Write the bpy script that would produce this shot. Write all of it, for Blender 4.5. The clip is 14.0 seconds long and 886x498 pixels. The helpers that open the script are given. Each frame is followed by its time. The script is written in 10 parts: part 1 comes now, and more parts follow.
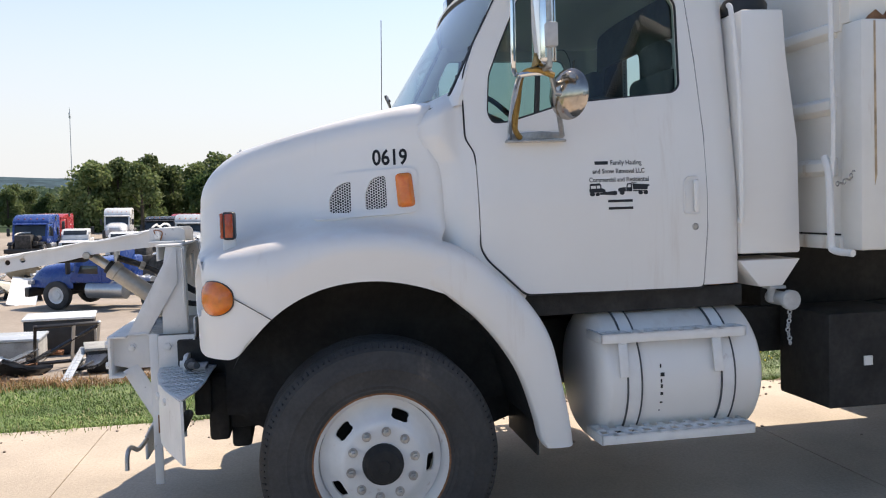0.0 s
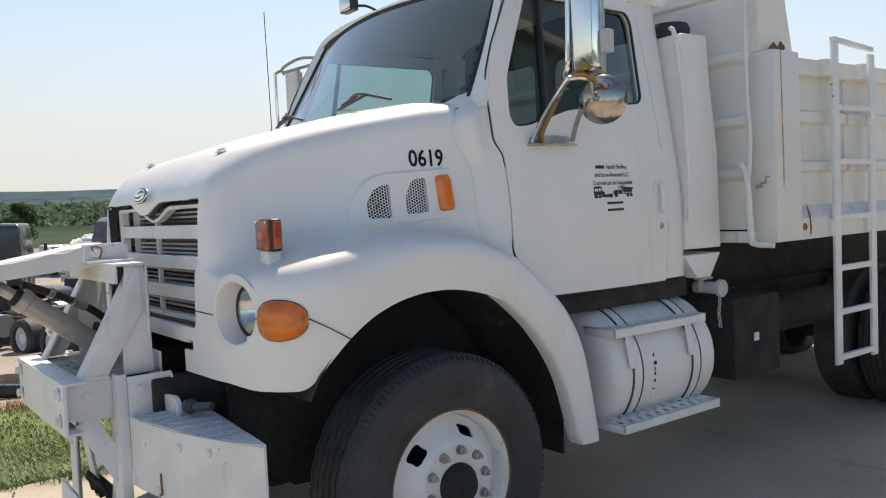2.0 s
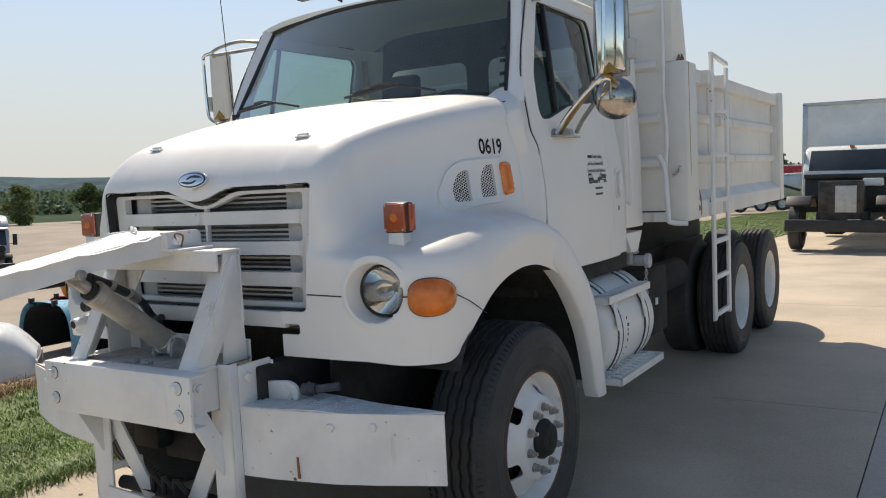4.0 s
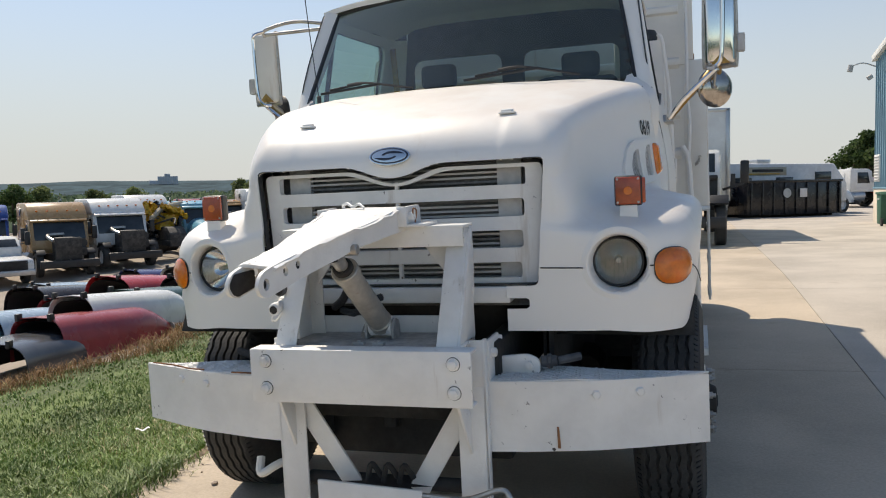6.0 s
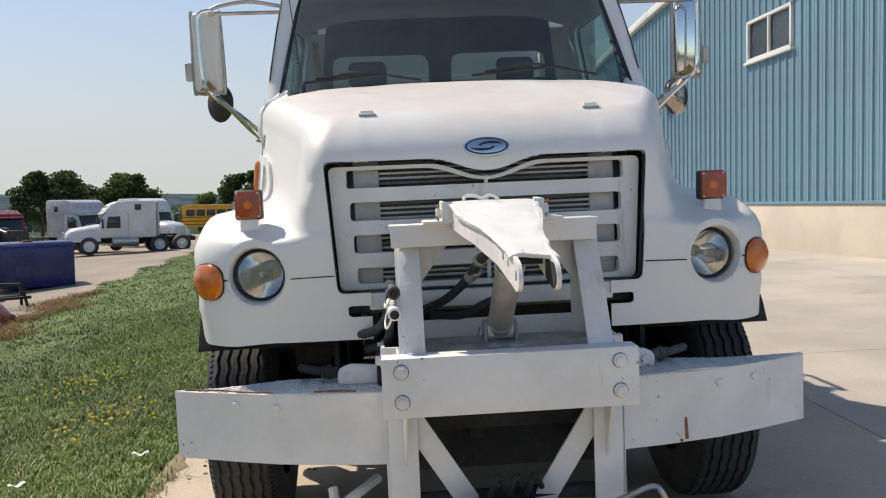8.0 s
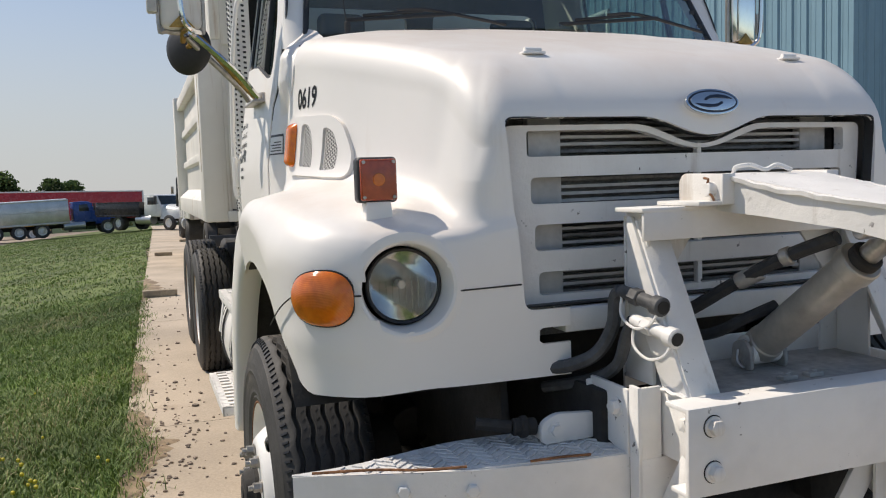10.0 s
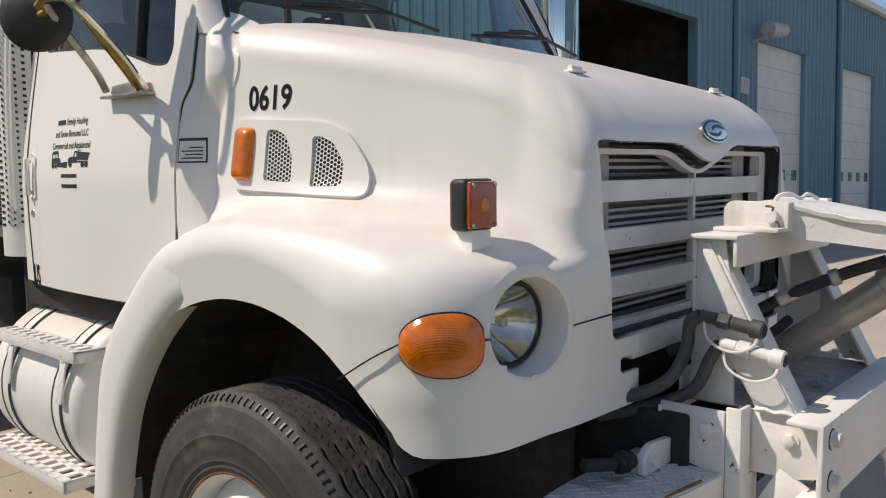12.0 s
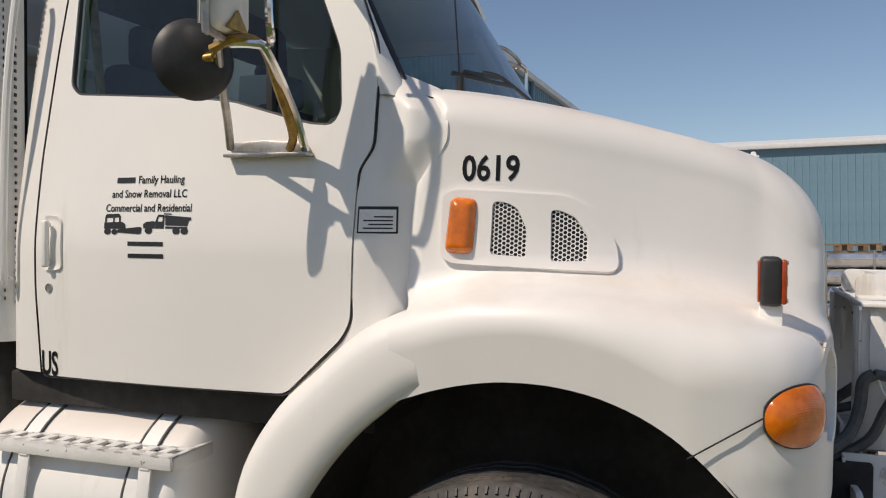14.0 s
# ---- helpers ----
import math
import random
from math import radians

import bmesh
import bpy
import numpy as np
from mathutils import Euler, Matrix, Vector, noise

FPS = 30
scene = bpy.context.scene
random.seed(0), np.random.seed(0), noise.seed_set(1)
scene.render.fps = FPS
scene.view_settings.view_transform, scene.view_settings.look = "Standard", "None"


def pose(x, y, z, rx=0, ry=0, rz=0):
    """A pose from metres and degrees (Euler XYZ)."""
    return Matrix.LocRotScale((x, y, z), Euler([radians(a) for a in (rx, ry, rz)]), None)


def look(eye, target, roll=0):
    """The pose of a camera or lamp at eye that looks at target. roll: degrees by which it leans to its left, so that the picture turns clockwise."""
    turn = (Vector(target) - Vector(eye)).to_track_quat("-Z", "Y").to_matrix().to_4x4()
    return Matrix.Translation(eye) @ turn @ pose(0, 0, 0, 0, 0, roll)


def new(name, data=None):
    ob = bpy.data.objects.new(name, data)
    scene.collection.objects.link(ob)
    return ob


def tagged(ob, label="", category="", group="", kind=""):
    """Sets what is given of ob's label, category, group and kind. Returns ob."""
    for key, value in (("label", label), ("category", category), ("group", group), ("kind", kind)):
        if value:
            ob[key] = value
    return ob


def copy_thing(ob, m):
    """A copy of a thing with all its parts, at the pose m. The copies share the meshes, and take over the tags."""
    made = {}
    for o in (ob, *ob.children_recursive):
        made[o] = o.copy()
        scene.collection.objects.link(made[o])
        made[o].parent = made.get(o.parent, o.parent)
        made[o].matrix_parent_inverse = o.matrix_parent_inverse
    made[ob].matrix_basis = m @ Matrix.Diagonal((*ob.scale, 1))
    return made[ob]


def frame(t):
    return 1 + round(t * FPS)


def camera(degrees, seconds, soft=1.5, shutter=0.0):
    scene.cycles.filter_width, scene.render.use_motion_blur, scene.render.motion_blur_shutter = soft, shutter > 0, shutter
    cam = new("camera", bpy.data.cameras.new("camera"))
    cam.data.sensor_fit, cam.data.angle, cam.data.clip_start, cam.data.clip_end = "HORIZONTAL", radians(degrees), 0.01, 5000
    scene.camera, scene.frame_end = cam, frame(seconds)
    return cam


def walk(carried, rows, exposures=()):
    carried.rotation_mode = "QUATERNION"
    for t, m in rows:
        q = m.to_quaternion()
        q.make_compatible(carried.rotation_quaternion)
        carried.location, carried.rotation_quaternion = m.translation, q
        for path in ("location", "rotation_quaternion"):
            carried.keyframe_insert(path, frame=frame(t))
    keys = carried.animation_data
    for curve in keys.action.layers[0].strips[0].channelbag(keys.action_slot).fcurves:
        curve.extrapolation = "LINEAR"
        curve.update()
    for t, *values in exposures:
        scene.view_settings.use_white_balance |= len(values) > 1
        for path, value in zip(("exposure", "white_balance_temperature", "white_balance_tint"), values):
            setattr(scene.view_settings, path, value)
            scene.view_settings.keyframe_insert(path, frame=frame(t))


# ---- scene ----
cam = camera(56.49, 14.0, 1.1)
PATH = [
    (0.0, pose(4.770, -0.373, 1.726, 85.868, 0.283, 79.784)),
    (0.5, pose(4.530, -0.761, 1.712, 86.922, 0.464, 70.294)),
    (1.0, pose(4.241, -1.154, 1.755, 86.630, 0.591, 60.873)),
    (1.5, pose(4.106, -1.634, 1.724, 86.826, 0.758, 56.607)),
    (2.0, pose(3.870, -2.030, 1.686, 86.720, 0.828, 53.020)),
    (2.5, pose(3.597, -2.426, 1.692, 86.823, 0.951, 49.612)),
    (3.0, pose(3.488, -2.847, 1.694, 86.698, 0.986, 45.107)),
    (3.2, pose(3.400, -2.974, 1.696, 86.430, 0.975, 42.361)),
    (5.3, pose(1.767, -3.882, 1.609, 85.866, 1.235, 20.752)),
    (5.5, pose(1.620, -3.969, 1.595, 85.924, 1.247, 19.783)),
    (6.0, pose(1.224, -4.179, 1.578, 86.041, 1.199, 17.131)),
    (6.5, pose(0.757, -4.185, 1.558, 85.966, 1.162, 12.769)),
    (7.0, pose(0.354, -4.228, 1.561, 86.285, 1.167, 6.632)),
    (7.2, pose(0.196, -4.270, 1.554, 86.499, 1.204, 4.721)),
    (9.3, pose(-1.279, -3.447, 1.454, 87.339, 1.264, -15.734)),
    (9.5, pose(-1.377, -3.279, 1.461, 87.052, 1.291, -16.849)),
    (10.0, pose(-1.633, -2.864, 1.451, 86.887, 1.141, -20.162)),
    (10.5, pose(-1.837, -2.465, 1.475, 86.659, 0.860, -27.624)),
    (11.0, pose(-1.881, -2.084, 1.495, 86.562, 0.734, -38.644)),
    (11.5, pose(-2.217, -2.000, 1.497, 86.674, 0.771, -43.808)),
    (12.0, pose(-2.563, -1.927, 1.542, 86.342, 0.654, -48.584)),
    (12.5, pose(-2.830, -1.671, 1.463, 87.098, 0.384, -56.034)),
    (13.0, pose(-3.101, -1.339, 1.462, 88.185, 0.272, -65.820)),
    (13.5, pose(-3.318, -0.967, 1.509, 88.610, 0.256, -69.510)),
    (14.0, pose(-3.302, -0.564, 1.598, 90.300, 0.400, -70.800)),
]
walk(cam, PATH, [(0.0, 0.92, 7000, 14), (1.5, 0.80, 7350, 10), (3.0, 0.52, 7330, 10), (6.5, 0.42, 7150, 10), (9.5, 0.28, 7000, 12), (11.5, 0.05, 7180, 13), (13.0, -0.02, 7220, 14), (14.0, -0.10, 7220, 14)])

# ---- world, sun, exposure ----
SUN_AZ, SUN_EL = 140.0, 51.5
world = bpy.data.worlds.new("sky_world")
scene.world = world
world.use_nodes = True
wn = world.node_tree
sky = wn.nodes.new("ShaderNodeTexSky")
sky.sky_type = "NISHITA"
sky.sun_disc = False
sky.sun_elevation = radians(SUN_EL)
sky.sun_rotation = radians(90.0 - SUN_AZ)
sky.altitude = 250.0
sky.air_density = 1.0
sky.dust_density = 0.35
sky.ozone_density = 3.6
# pale summer haze thickening towards the horizon all round
wtc = wn.nodes.new("ShaderNodeTexCoord")
wsep = wn.nodes.new("ShaderNodeSeparateXYZ")
wn.links.new(wtc.outputs["Generated"], wsep.inputs[0])
wr = wn.nodes.new("ShaderNodeMapRange")
wr.interpolation_type = "SMOOTHERSTEP"
wr.inputs[1].default_value, wr.inputs[2].default_value, wr.inputs[3].default_value, wr.inputs[4].default_value = -0.05, 0.42, 0.96, 0.12
wn.links.new(wsep.outputs[2], wr.inputs[0])
wmix = wn.nodes.new("ShaderNodeMix")
wmix.data_type = "RGBA"
wmix.inputs[7].default_value = (4.0, 4.28, 4.55, 1)
wdot = wn.nodes.new("ShaderNodeVectorMath")
wdot.operation = "DOT_PRODUCT"
wdot.inputs[1].default_value = (math.cos(radians(SUN_AZ)), math.sin(radians(SUN_AZ)), 0)
wn.links.new(wtc.outputs["Generated"], wdot.inputs[0])
wa = wn.nodes.new("ShaderNodeMapRange")
wa.interpolation_type = "SMOOTHSTEP"
wa.inputs[1].default_value, wa.inputs[2].default_value, wa.inputs[3].default_value, wa.inputs[4].default_value = -0.45, 0.45, 0.0, 1.0
wn.links.new(wdot.outputs["Value"], wa.inputs[0])
wm = wn.nodes.new("ShaderNodeMath")
wm.operation = "MULTIPLY"
wn.links.new(wr.outputs[0], wm.inputs[0])
wn.links.new(wa.outputs[0], wm.inputs[1])
wn.links.new(wm.outputs[0], wmix.inputs["Factor"])
wn.links.new(sky.outputs[0], wmix.inputs[6])
wn.links.new(wmix.outputs[2], wn.nodes["Background"].inputs[0])
wn.nodes["Background"].inputs[1].default_value = 0.11
sun = new("sun", bpy.data.lights.new("sun", "SUN"))
sun.data.energy = 3.6
sun.data.angle = radians(0.6)
sun.data.color = (1.0, 0.94, 0.85)
sd = Vector((math.cos(radians(SUN_AZ)) * math.cos(radians(SUN_EL)), math.sin(radians(SUN_AZ)) * math.cos(radians(SUN_EL)), math.sin(radians(SUN_EL))))
sun.matrix_world = look(sd * 60, (0, 0, 0))


# ---- materials ----
def mat(name, base, rough=0.5, metal=0.0, var=0.08, scale=3.0, fine=40.0, bump=0.0, bump_scale=60.0, stain=None, stain_amt=0.0, stain_scale=2.0, streak=False, spec=0.5, coat=0.0, dust=None, dust_amt=0.0, chip=None, chip_scale=26.0):
    """Principled surface with large and small variation, optional stains, upward-facing dust and fine relief."""
    m = bpy.data.materials.new(name)
    m.use_nodes = True
    nt = m.node_tree
    N, Lk = nt.nodes, nt.links
    b = N["Principled BSDF"]
    tc = N.new("ShaderNodeTexCoord")

    def noise_tex(sc, det=4.0, rgh=0.55, run=False):
        n = N.new("ShaderNodeTexNoise")
        n.inputs["Scale"].default_value, n.inputs["Detail"].default_value, n.inputs["Roughness"].default_value = sc, det, rgh
        if run:
            mp = N.new("ShaderNodeMapping")
            mp.inputs["Scale"].default_value = (1, 1, 0.1)
            Lk.new(tc.outputs["Object"], mp.inputs[0])
            Lk.new(mp.outputs[0], n.inputs["Vector"])
        else:
            Lk.new(tc.outputs["Object"], n.inputs["Vector"])
        return n.outputs["Fac"]

    def mixc(fac, a, c):
        x = N.new("ShaderNodeMix")
        x.data_type = "RGBA"
        if isinstance(fac, float):
            x.inputs["Factor"].default_value = fac
        else:
            Lk.new(fac, x.inputs["Factor"])
        for sock, v in ((x.inputs[6], a), (x.inputs[7], c)):
            if isinstance(v, tuple):
                sock.default_value = (*v, 1)
            else:
                Lk.new(v, sock)
        return x.outputs[2]

    def ramp(fac, lo, hi):
        r = N.new("ShaderNodeMapRange")
        r.interpolation_type = "SMOOTHSTEP"
        r.inputs[1].default_value, r.inputs[2].default_value = lo, hi
        Lk.new(fac, r.inputs[0])
        return r.outputs[0]

    dark = tuple(c * (1 - var) for c in base)
    lite = tuple(min(1, c * (1 + var)) for c in base)
    col = mixc(ramp(noise_tex(scale), 0.3, 0.7), dark, lite)
    f = noise_tex(fine, 3.0)
    col2 = N.new("ShaderNodeMix")
    col2.data_type, col2.blend_type = "RGBA", "OVERLAY"
    col2.inputs["Factor"].default_value = min(1.0, var * 1.5)
    Lk.new(col, col2.inputs[6])
    g = N.new("ShaderNodeCombineColor")
    for i in range(3):
        Lk.new(f, g.inputs[i])
    Lk.new(g.outputs[0], col2.inputs[7])
    col = col2.outputs[2]
    if stain:
        col = mixc_amt(N, Lk, mixc, ramp(noise_tex(stain_scale, 7.0, 0.65, streak), 0.60, 0.72), stain_amt, col, stain)
    if dust:
        geo = N.new("ShaderNodeNewGeometry")
        sep = N.new("ShaderNodeSeparateXYZ")
        Lk.new(geo.outputs["Normal"], sep.inputs[0])
        up = ramp(sep.outputs[2], 0.25, 0.95)
        blot = N.new("ShaderNodeMath")
        blot.operation = "MULTIPLY"
        Lk.new(up, blot.inputs[0])
        Lk.new(ramp(noise_tex(2.2, 6.0, 0.6), 0.28, 0.62), blot.inputs[1])
        up = blot.outputs[0]
        col = mixc_amt(N, Lk, mixc, up, dust_amt, col, dust)
    if chip:
        both = N.new("ShaderNodeMath")
        both.operation = "MULTIPLY"
        Lk.new(ramp(noise_tex(chip_scale, 5.0, 0.6), 0.655, 0.685), both.inputs[0])
        Lk.new(ramp(noise_tex(chip_scale * 0.16, 3.0), 0.50, 0.62), both.inputs[1])
        col = mixc(both.outputs[0], col, chip)
    Lk.new(col, b.inputs["Base Color"])
    rr = N.new("ShaderNodeMapRange")
    rr.inputs[3].default_value, rr.inputs[4].default_value = max(0.02, rough - 0.08), min(1.0, rough + 0.08)
    Lk.new(noise_tex(scale * 2.3), rr.inputs[0])
    Lk.new(rr.outputs[0], b.inputs["Roughness"])
    b.inputs["Metallic"].default_value = metal
    b.inputs["Specular IOR Level"].default_value = spec
    b.inputs["Coat Weight"].default_value = coat
    b.inputs["Coat Roughness"].default_value = 0.15
    if bump:
        bp = N.new("ShaderNodeBump")
        bp.inputs["Strength"].default_value = bump
        bp.inputs["Distance"].default_value = 0.01
        Lk.new(noise_tex(bump_scale, 6.0, 0.6), bp.inputs["Height"])
        Lk.new(bp.outputs[0], b.inputs["Normal"])
    return m


def mixc_amt(N, Lk, mixc, fac, amt, a, c):
    k = N.new("ShaderNodeMath")
    k.operation = "MULTIPLY"
    k.inputs[1].default_value = amt
    Lk.new(fac, k.inputs[0])
    return mixc(k.outputs[0], a, c)


def glass(name, tint, rough=0.0, ior=1.45, sheen=4.0, film=0.0):
    m = bpy.data.materials.new(name)
    m.use_nodes = True
    N, Lk = m.node_tree.nodes, m.node_tree.links
    out = N["Material Output"]
    N.remove(N["Principled BSDF"])
    t = N.new("ShaderNodeBsdfTransparent")
    t.inputs[0].default_value = (*tint, 1)
    gl = N.new("ShaderNodeBsdfGlossy")
    gl.inputs["Roughness"].default_value = rough
    lw = N.new("ShaderNodeLayerWeight")
    lw.inputs[0].default_value = 0.5
    p5 = N.new("ShaderNodeMath")
    p5.operation, p5.inputs[1].default_value = "POWER", sheen
    Lk.new(lw.outputs["Facing"], p5.inputs[0])
    fr = N.new("ShaderNodeMapRange")
    fr.inputs[3].default_value, fr.inputs[4].default_value = 0.035 * ior, 0.95
    Lk.new(p5.outputs[0], fr.inputs[0])
    mx = N.new("ShaderNodeMixShader")
    Lk.new(fr.outputs[0], mx.inputs[0])
    Lk.new(t.outputs[0], mx.inputs[1])
    Lk.new(gl.outputs[0], mx.inputs[2])
    if film:
        # thin pale teal diffuse layer standing in for sky reflected on the glass
        df, m2 = N.new("ShaderNodeBsdfDiffuse"), N.new("ShaderNodeMixShader")
        df.inputs[0].default_value = (0.55, 0.60, 0.58, 1)
        m2.inputs[0].default_value = film
        Lk.new(mx.outputs[0], m2.inputs[1])
        Lk.new(df.outputs[0], m2.inputs[2])
        mx = m2
    Lk.new(mx.outputs[0], out.inputs[0])
    return m


WHITE = mat("truck_white_paint", (0.83, 0.808, 0.77), 0.44, var=0.02, scale=1.4, fine=9.0, bump=0.02, bump_scale=14.0, dust=(0.60, 0.47, 0.37), dust_amt=0.38, coat=0.12, stain=(0.60, 0.52, 0.44), stain_amt=0.28, stain_scale=5.0, streak=True)
BODYW = mat("dump_body_worn_white", (0.78, 0.755, 0.70), 0.55, var=0.06, scale=2.0, fine=14.0, bump=0.12, bump_scale=20.0, stain=(0.40, 0.25, 0.13), stain_amt=0.6, stain_scale=6.0, streak=True)
FRAMEW = mat("hitch_brushed_white", (0.79, 0.775, 0.745), 0.5, var=0.06, scale=5.0, fine=30.0, bump=0.25, bump_scale=35.0, stain=(0.45, 0.38, 0.30), stain_amt=0.45, stain_scale=9.0, streak=True, chip=(0.06, 0.05, 0.045), chip_scale=34.0)
TREAD = mat("tread_plate_white", (0.68, 0.68, 0.67), 0.5, var=0.08, scale=8.0, fine=50.0, bump=0.8, bump_scale=45.0, stain=(0.40, 0.26, 0.14), stain_amt=0.55, stain_scale=4.0)
# grimy white, with the shadow over the hitch shelf put into its base colour
SHADEGRIMEW = mat("shade_darkened_grimy_white", (0.40, 0.39, 0.37), 0.7, var=0.25, scale=7.0, fine=40.0, bump=0.3, bump_scale=30.0, stain=(0.10, 0.08, 0.06), stain_amt=0.7, stain_scale=6.0)
RUST = mat("rusty_edge", (0.24, 0.11, 0.05), 0.9, var=0.35, scale=14.0, fine=80.0, bump=0.6)
RUBBER = mat("tyre_rubber", (0.048, 0.046, 0.044), 0.7, var=0.25, scale=5.0, fine=60.0, bump=0.15, bump_scale=120.0, stain=(0.19, 0.16, 0.13), stain_amt=0.5, stain_scale=3.0)
RIMW = mat("rim_white_paint", (0.80, 0.785, 0.755), 0.45, var=0.06, scale=6.0, fine=40.0, stain=(0.36, 0.22, 0.12), stain_amt=0.5, stain_scale=9.0, bump=0.1)
STEEL = mat("bare_steel", (0.45, 0.43, 0.40), 0.42, 0.85, var=0.2, scale=10.0, fine=70.0, bump=0.15)
CHROME = mat("chrome", (0.75, 0.74, 0.72), 0.1, 1.0, var=0.05, scale=9.0)
# chrome with the yard's bronze reflection put into its colour
BRONZE_REFLECT = mat("yard_reflection_chrome", (0.42, 0.37, 0.32), 0.16, 1.0, var=0.2, scale=12.0, fine=50.0)
MIRROR = mat("mirror_face", (0.85, 0.86, 0.86), 0.03, 1.0, var=0.01)
BRASS = mat("worn_yellow_brass", (0.36, 0.22, 0.06), 0.4, 0.6, var=0.25, scale=20.0, fine=80.0)
BLACK = mat("black_plastic", (0.022, 0.022, 0.023), 0.5, var=0.25, scale=6.0, fine=60.0)
CHASSIS = mat("chassis_grime", (0.03, 0.028, 0.026), 0.85, var=0.35, scale=4.0, fine=30.0, bump=0.3)
RADIATOR = mat("radiator_fins", (0.16, 0.16, 0.16), 0.6, 0.3, var=0.2, scale=30.0, fine=120.0)
SHROUD = mat("grille_backing_grey", (0.47, 0.47, 0.46), 0.6, var=0.12, scale=8.0)
HOSE = mat("hydraulic_hose", (0.03, 0.03, 0.032), 0.6, var=0.2, scale=30.0, bump=0.3, bump_scale=200.0)
HOSEW = mat("overpainted_hose", (0.075, 0.077, 0.08), 0.6, var=0.25, scale=18.0, bump=0.3)
CYLINDER = mat("ram_worn_paint", (0.42, 0.39, 0.34), 0.36, 0.35, var=0.15, scale=6.0, fine=40.0, stain=(0.25, 0.17, 0.10), stain_amt=0.6, stain_scale=6.0)
LETTER = mat("black_vinyl", (0.018, 0.018, 0.02), 0.45, var=0.1)
INTERIOR = mat("cab_interior", (0.095, 0.095, 0.09), 0.8, var=0.2)
SEATM = mat("grey_seat_cloth", (0.10, 0.10, 0.11), 0.9, var=0.15, bump=0.3, bump_scale=200.0)
GLASS = glass("green_tinted_glass", (0.68, 0.84, 0.78), 0.01, 1.5, 2.3, 0.04)
DOORGLASS = glass("dark_green_door_glass", (0.40, 0.52, 0.49), 0.01, 1.5)
CLEAR = glass("clear_glass", (0.94, 0.95, 0.95), 0.02, 1.5)


def lens_mat(name, col):
    """Moulded plastic lens: fluted inside, glossy outside, deeper in tone where the bulb chamber lies."""
    m = mat(name, col, 0.16, var=0.22, scale=9.0, fine=60.0, bump=0.1, bump_scale=160.0, coat=0.7)
    N, Lk = m.node_tree.nodes, m.node_tree.links
    b = N["Principled BSDF"]
    tc = N.new("ShaderNodeTexCoord")
    wv = N.new("ShaderNodeTexWave")
    wv.bands_direction = "DIAGONAL"
    wv.inputs["Scale"].default_value = 85.0
    Lk.new(tc.outputs["Object"], wv.inputs["Vector"])
    bp = N.new("ShaderNodeBump")
    bp.inputs["Strength"].default_value, bp.inputs["Distance"].default_value = 0.14, 0.003
    Lk.new(wv.outputs["Fac"], bp.inputs["Height"])
    Lk.new(bp.outputs[0], b.inputs["Normal"])
    b.inputs["Subsurface Weight"].default_value = 0.25
    b.inputs["Subsurface Radius"].default_value = (0.02, 0.006, 0.001)
    return m


AMBER = lens_mat("amber_lens", (0.70, 0.165, 0.005))
REDLENS = lens_mat("red_amber_lens", (0.36, 0.052, 0.009))
from mathutils import geometry


# ---- mesh tools ----
def finish(bm, smooth=35):
    bmesh.ops.remove_doubles(bm, verts=bm.verts, dist=1e-5)
    return bm


def link(name, bm, material, parent=None, label="", smooth=35):
    me = bpy.data.meshes.new(name)
    bm.normal_update()
    bm.to_mesh(me)
    bm.free()
    for mm in material if isinstance(material, (list, tuple)) else (material,):
        me.materials.append(mm)
    me.shade_smooth()
    me.set_sharp_from_angle(angle=radians(smooth))
    ob = new(name, me)
    if parent:
        ob.parent = parent
    if label:
        ob["label"] = label
    return ob


def part(name, bm, material, parent, label="", smooth=35):
    return link(name, bm, material, parent, label, smooth)


def thing(name, label, category, m=None, group="", kind=""):
    e = new(name)
    e.empty_display_size = 0.2
    if m is not None:
        e.matrix_world = m
    return tagged(e, label, category, group, kind)


def join(*bms):
    out = bms[0]
    for b in bms[1:]:
        me = bpy.data.meshes.new("tmp")
        b.to_mesh(me)
        b.free()
        out.from_mesh(me)
        bpy.data.meshes.remove(me)
    return out


def bevel(bm, w, seg=2, ang=30):
    es = [e for e in bm.edges if len(e.link_faces) == 2 and e.calc_face_angle(0) > radians(ang)]
    if w > 0 and es:
        bmesh.ops.bevel(bm, geom=es, offset=w, segments=seg, profile=0.5, affect="EDGES", clamp_overlap=True)
    return bm


def box(a, b, bev=0.004, seg=2):
    bm = bmesh.new()
    bmesh.ops.create_cube(bm, size=1)
    for v in bm.verts:
        v.co = [min(a[i], b[i]) if v.co[i] < 0 else max(a[i], b[i]) for i in range(3)]
    return bevel(bm, bev, seg)


def beam(p, q, w, h, up=(0, 0, 1), bev=0.003):
    """A bar from p to q, w wide and h high."""
    p, q = Vector(p), Vector(q)
    d = (q - p)
    n = d.normalized()
    s = n.cross(Vector(up))
    if s.length < 1e-4:
        s = n.cross(Vector((1, 0, 0)))
    s.normalize()
    u = s.cross(n)
    bm = box((-w / 2, 0, -h / 2), (w / 2, d.length, h / 2), bev)
    m = Matrix(((s.x, n.x, u.x, p.x), (s.y, n.y, u.y, p.y), (s.z, n.z, u.z, p.z), (0, 0, 0, 1)))
    bm.transform(m)
    return bm


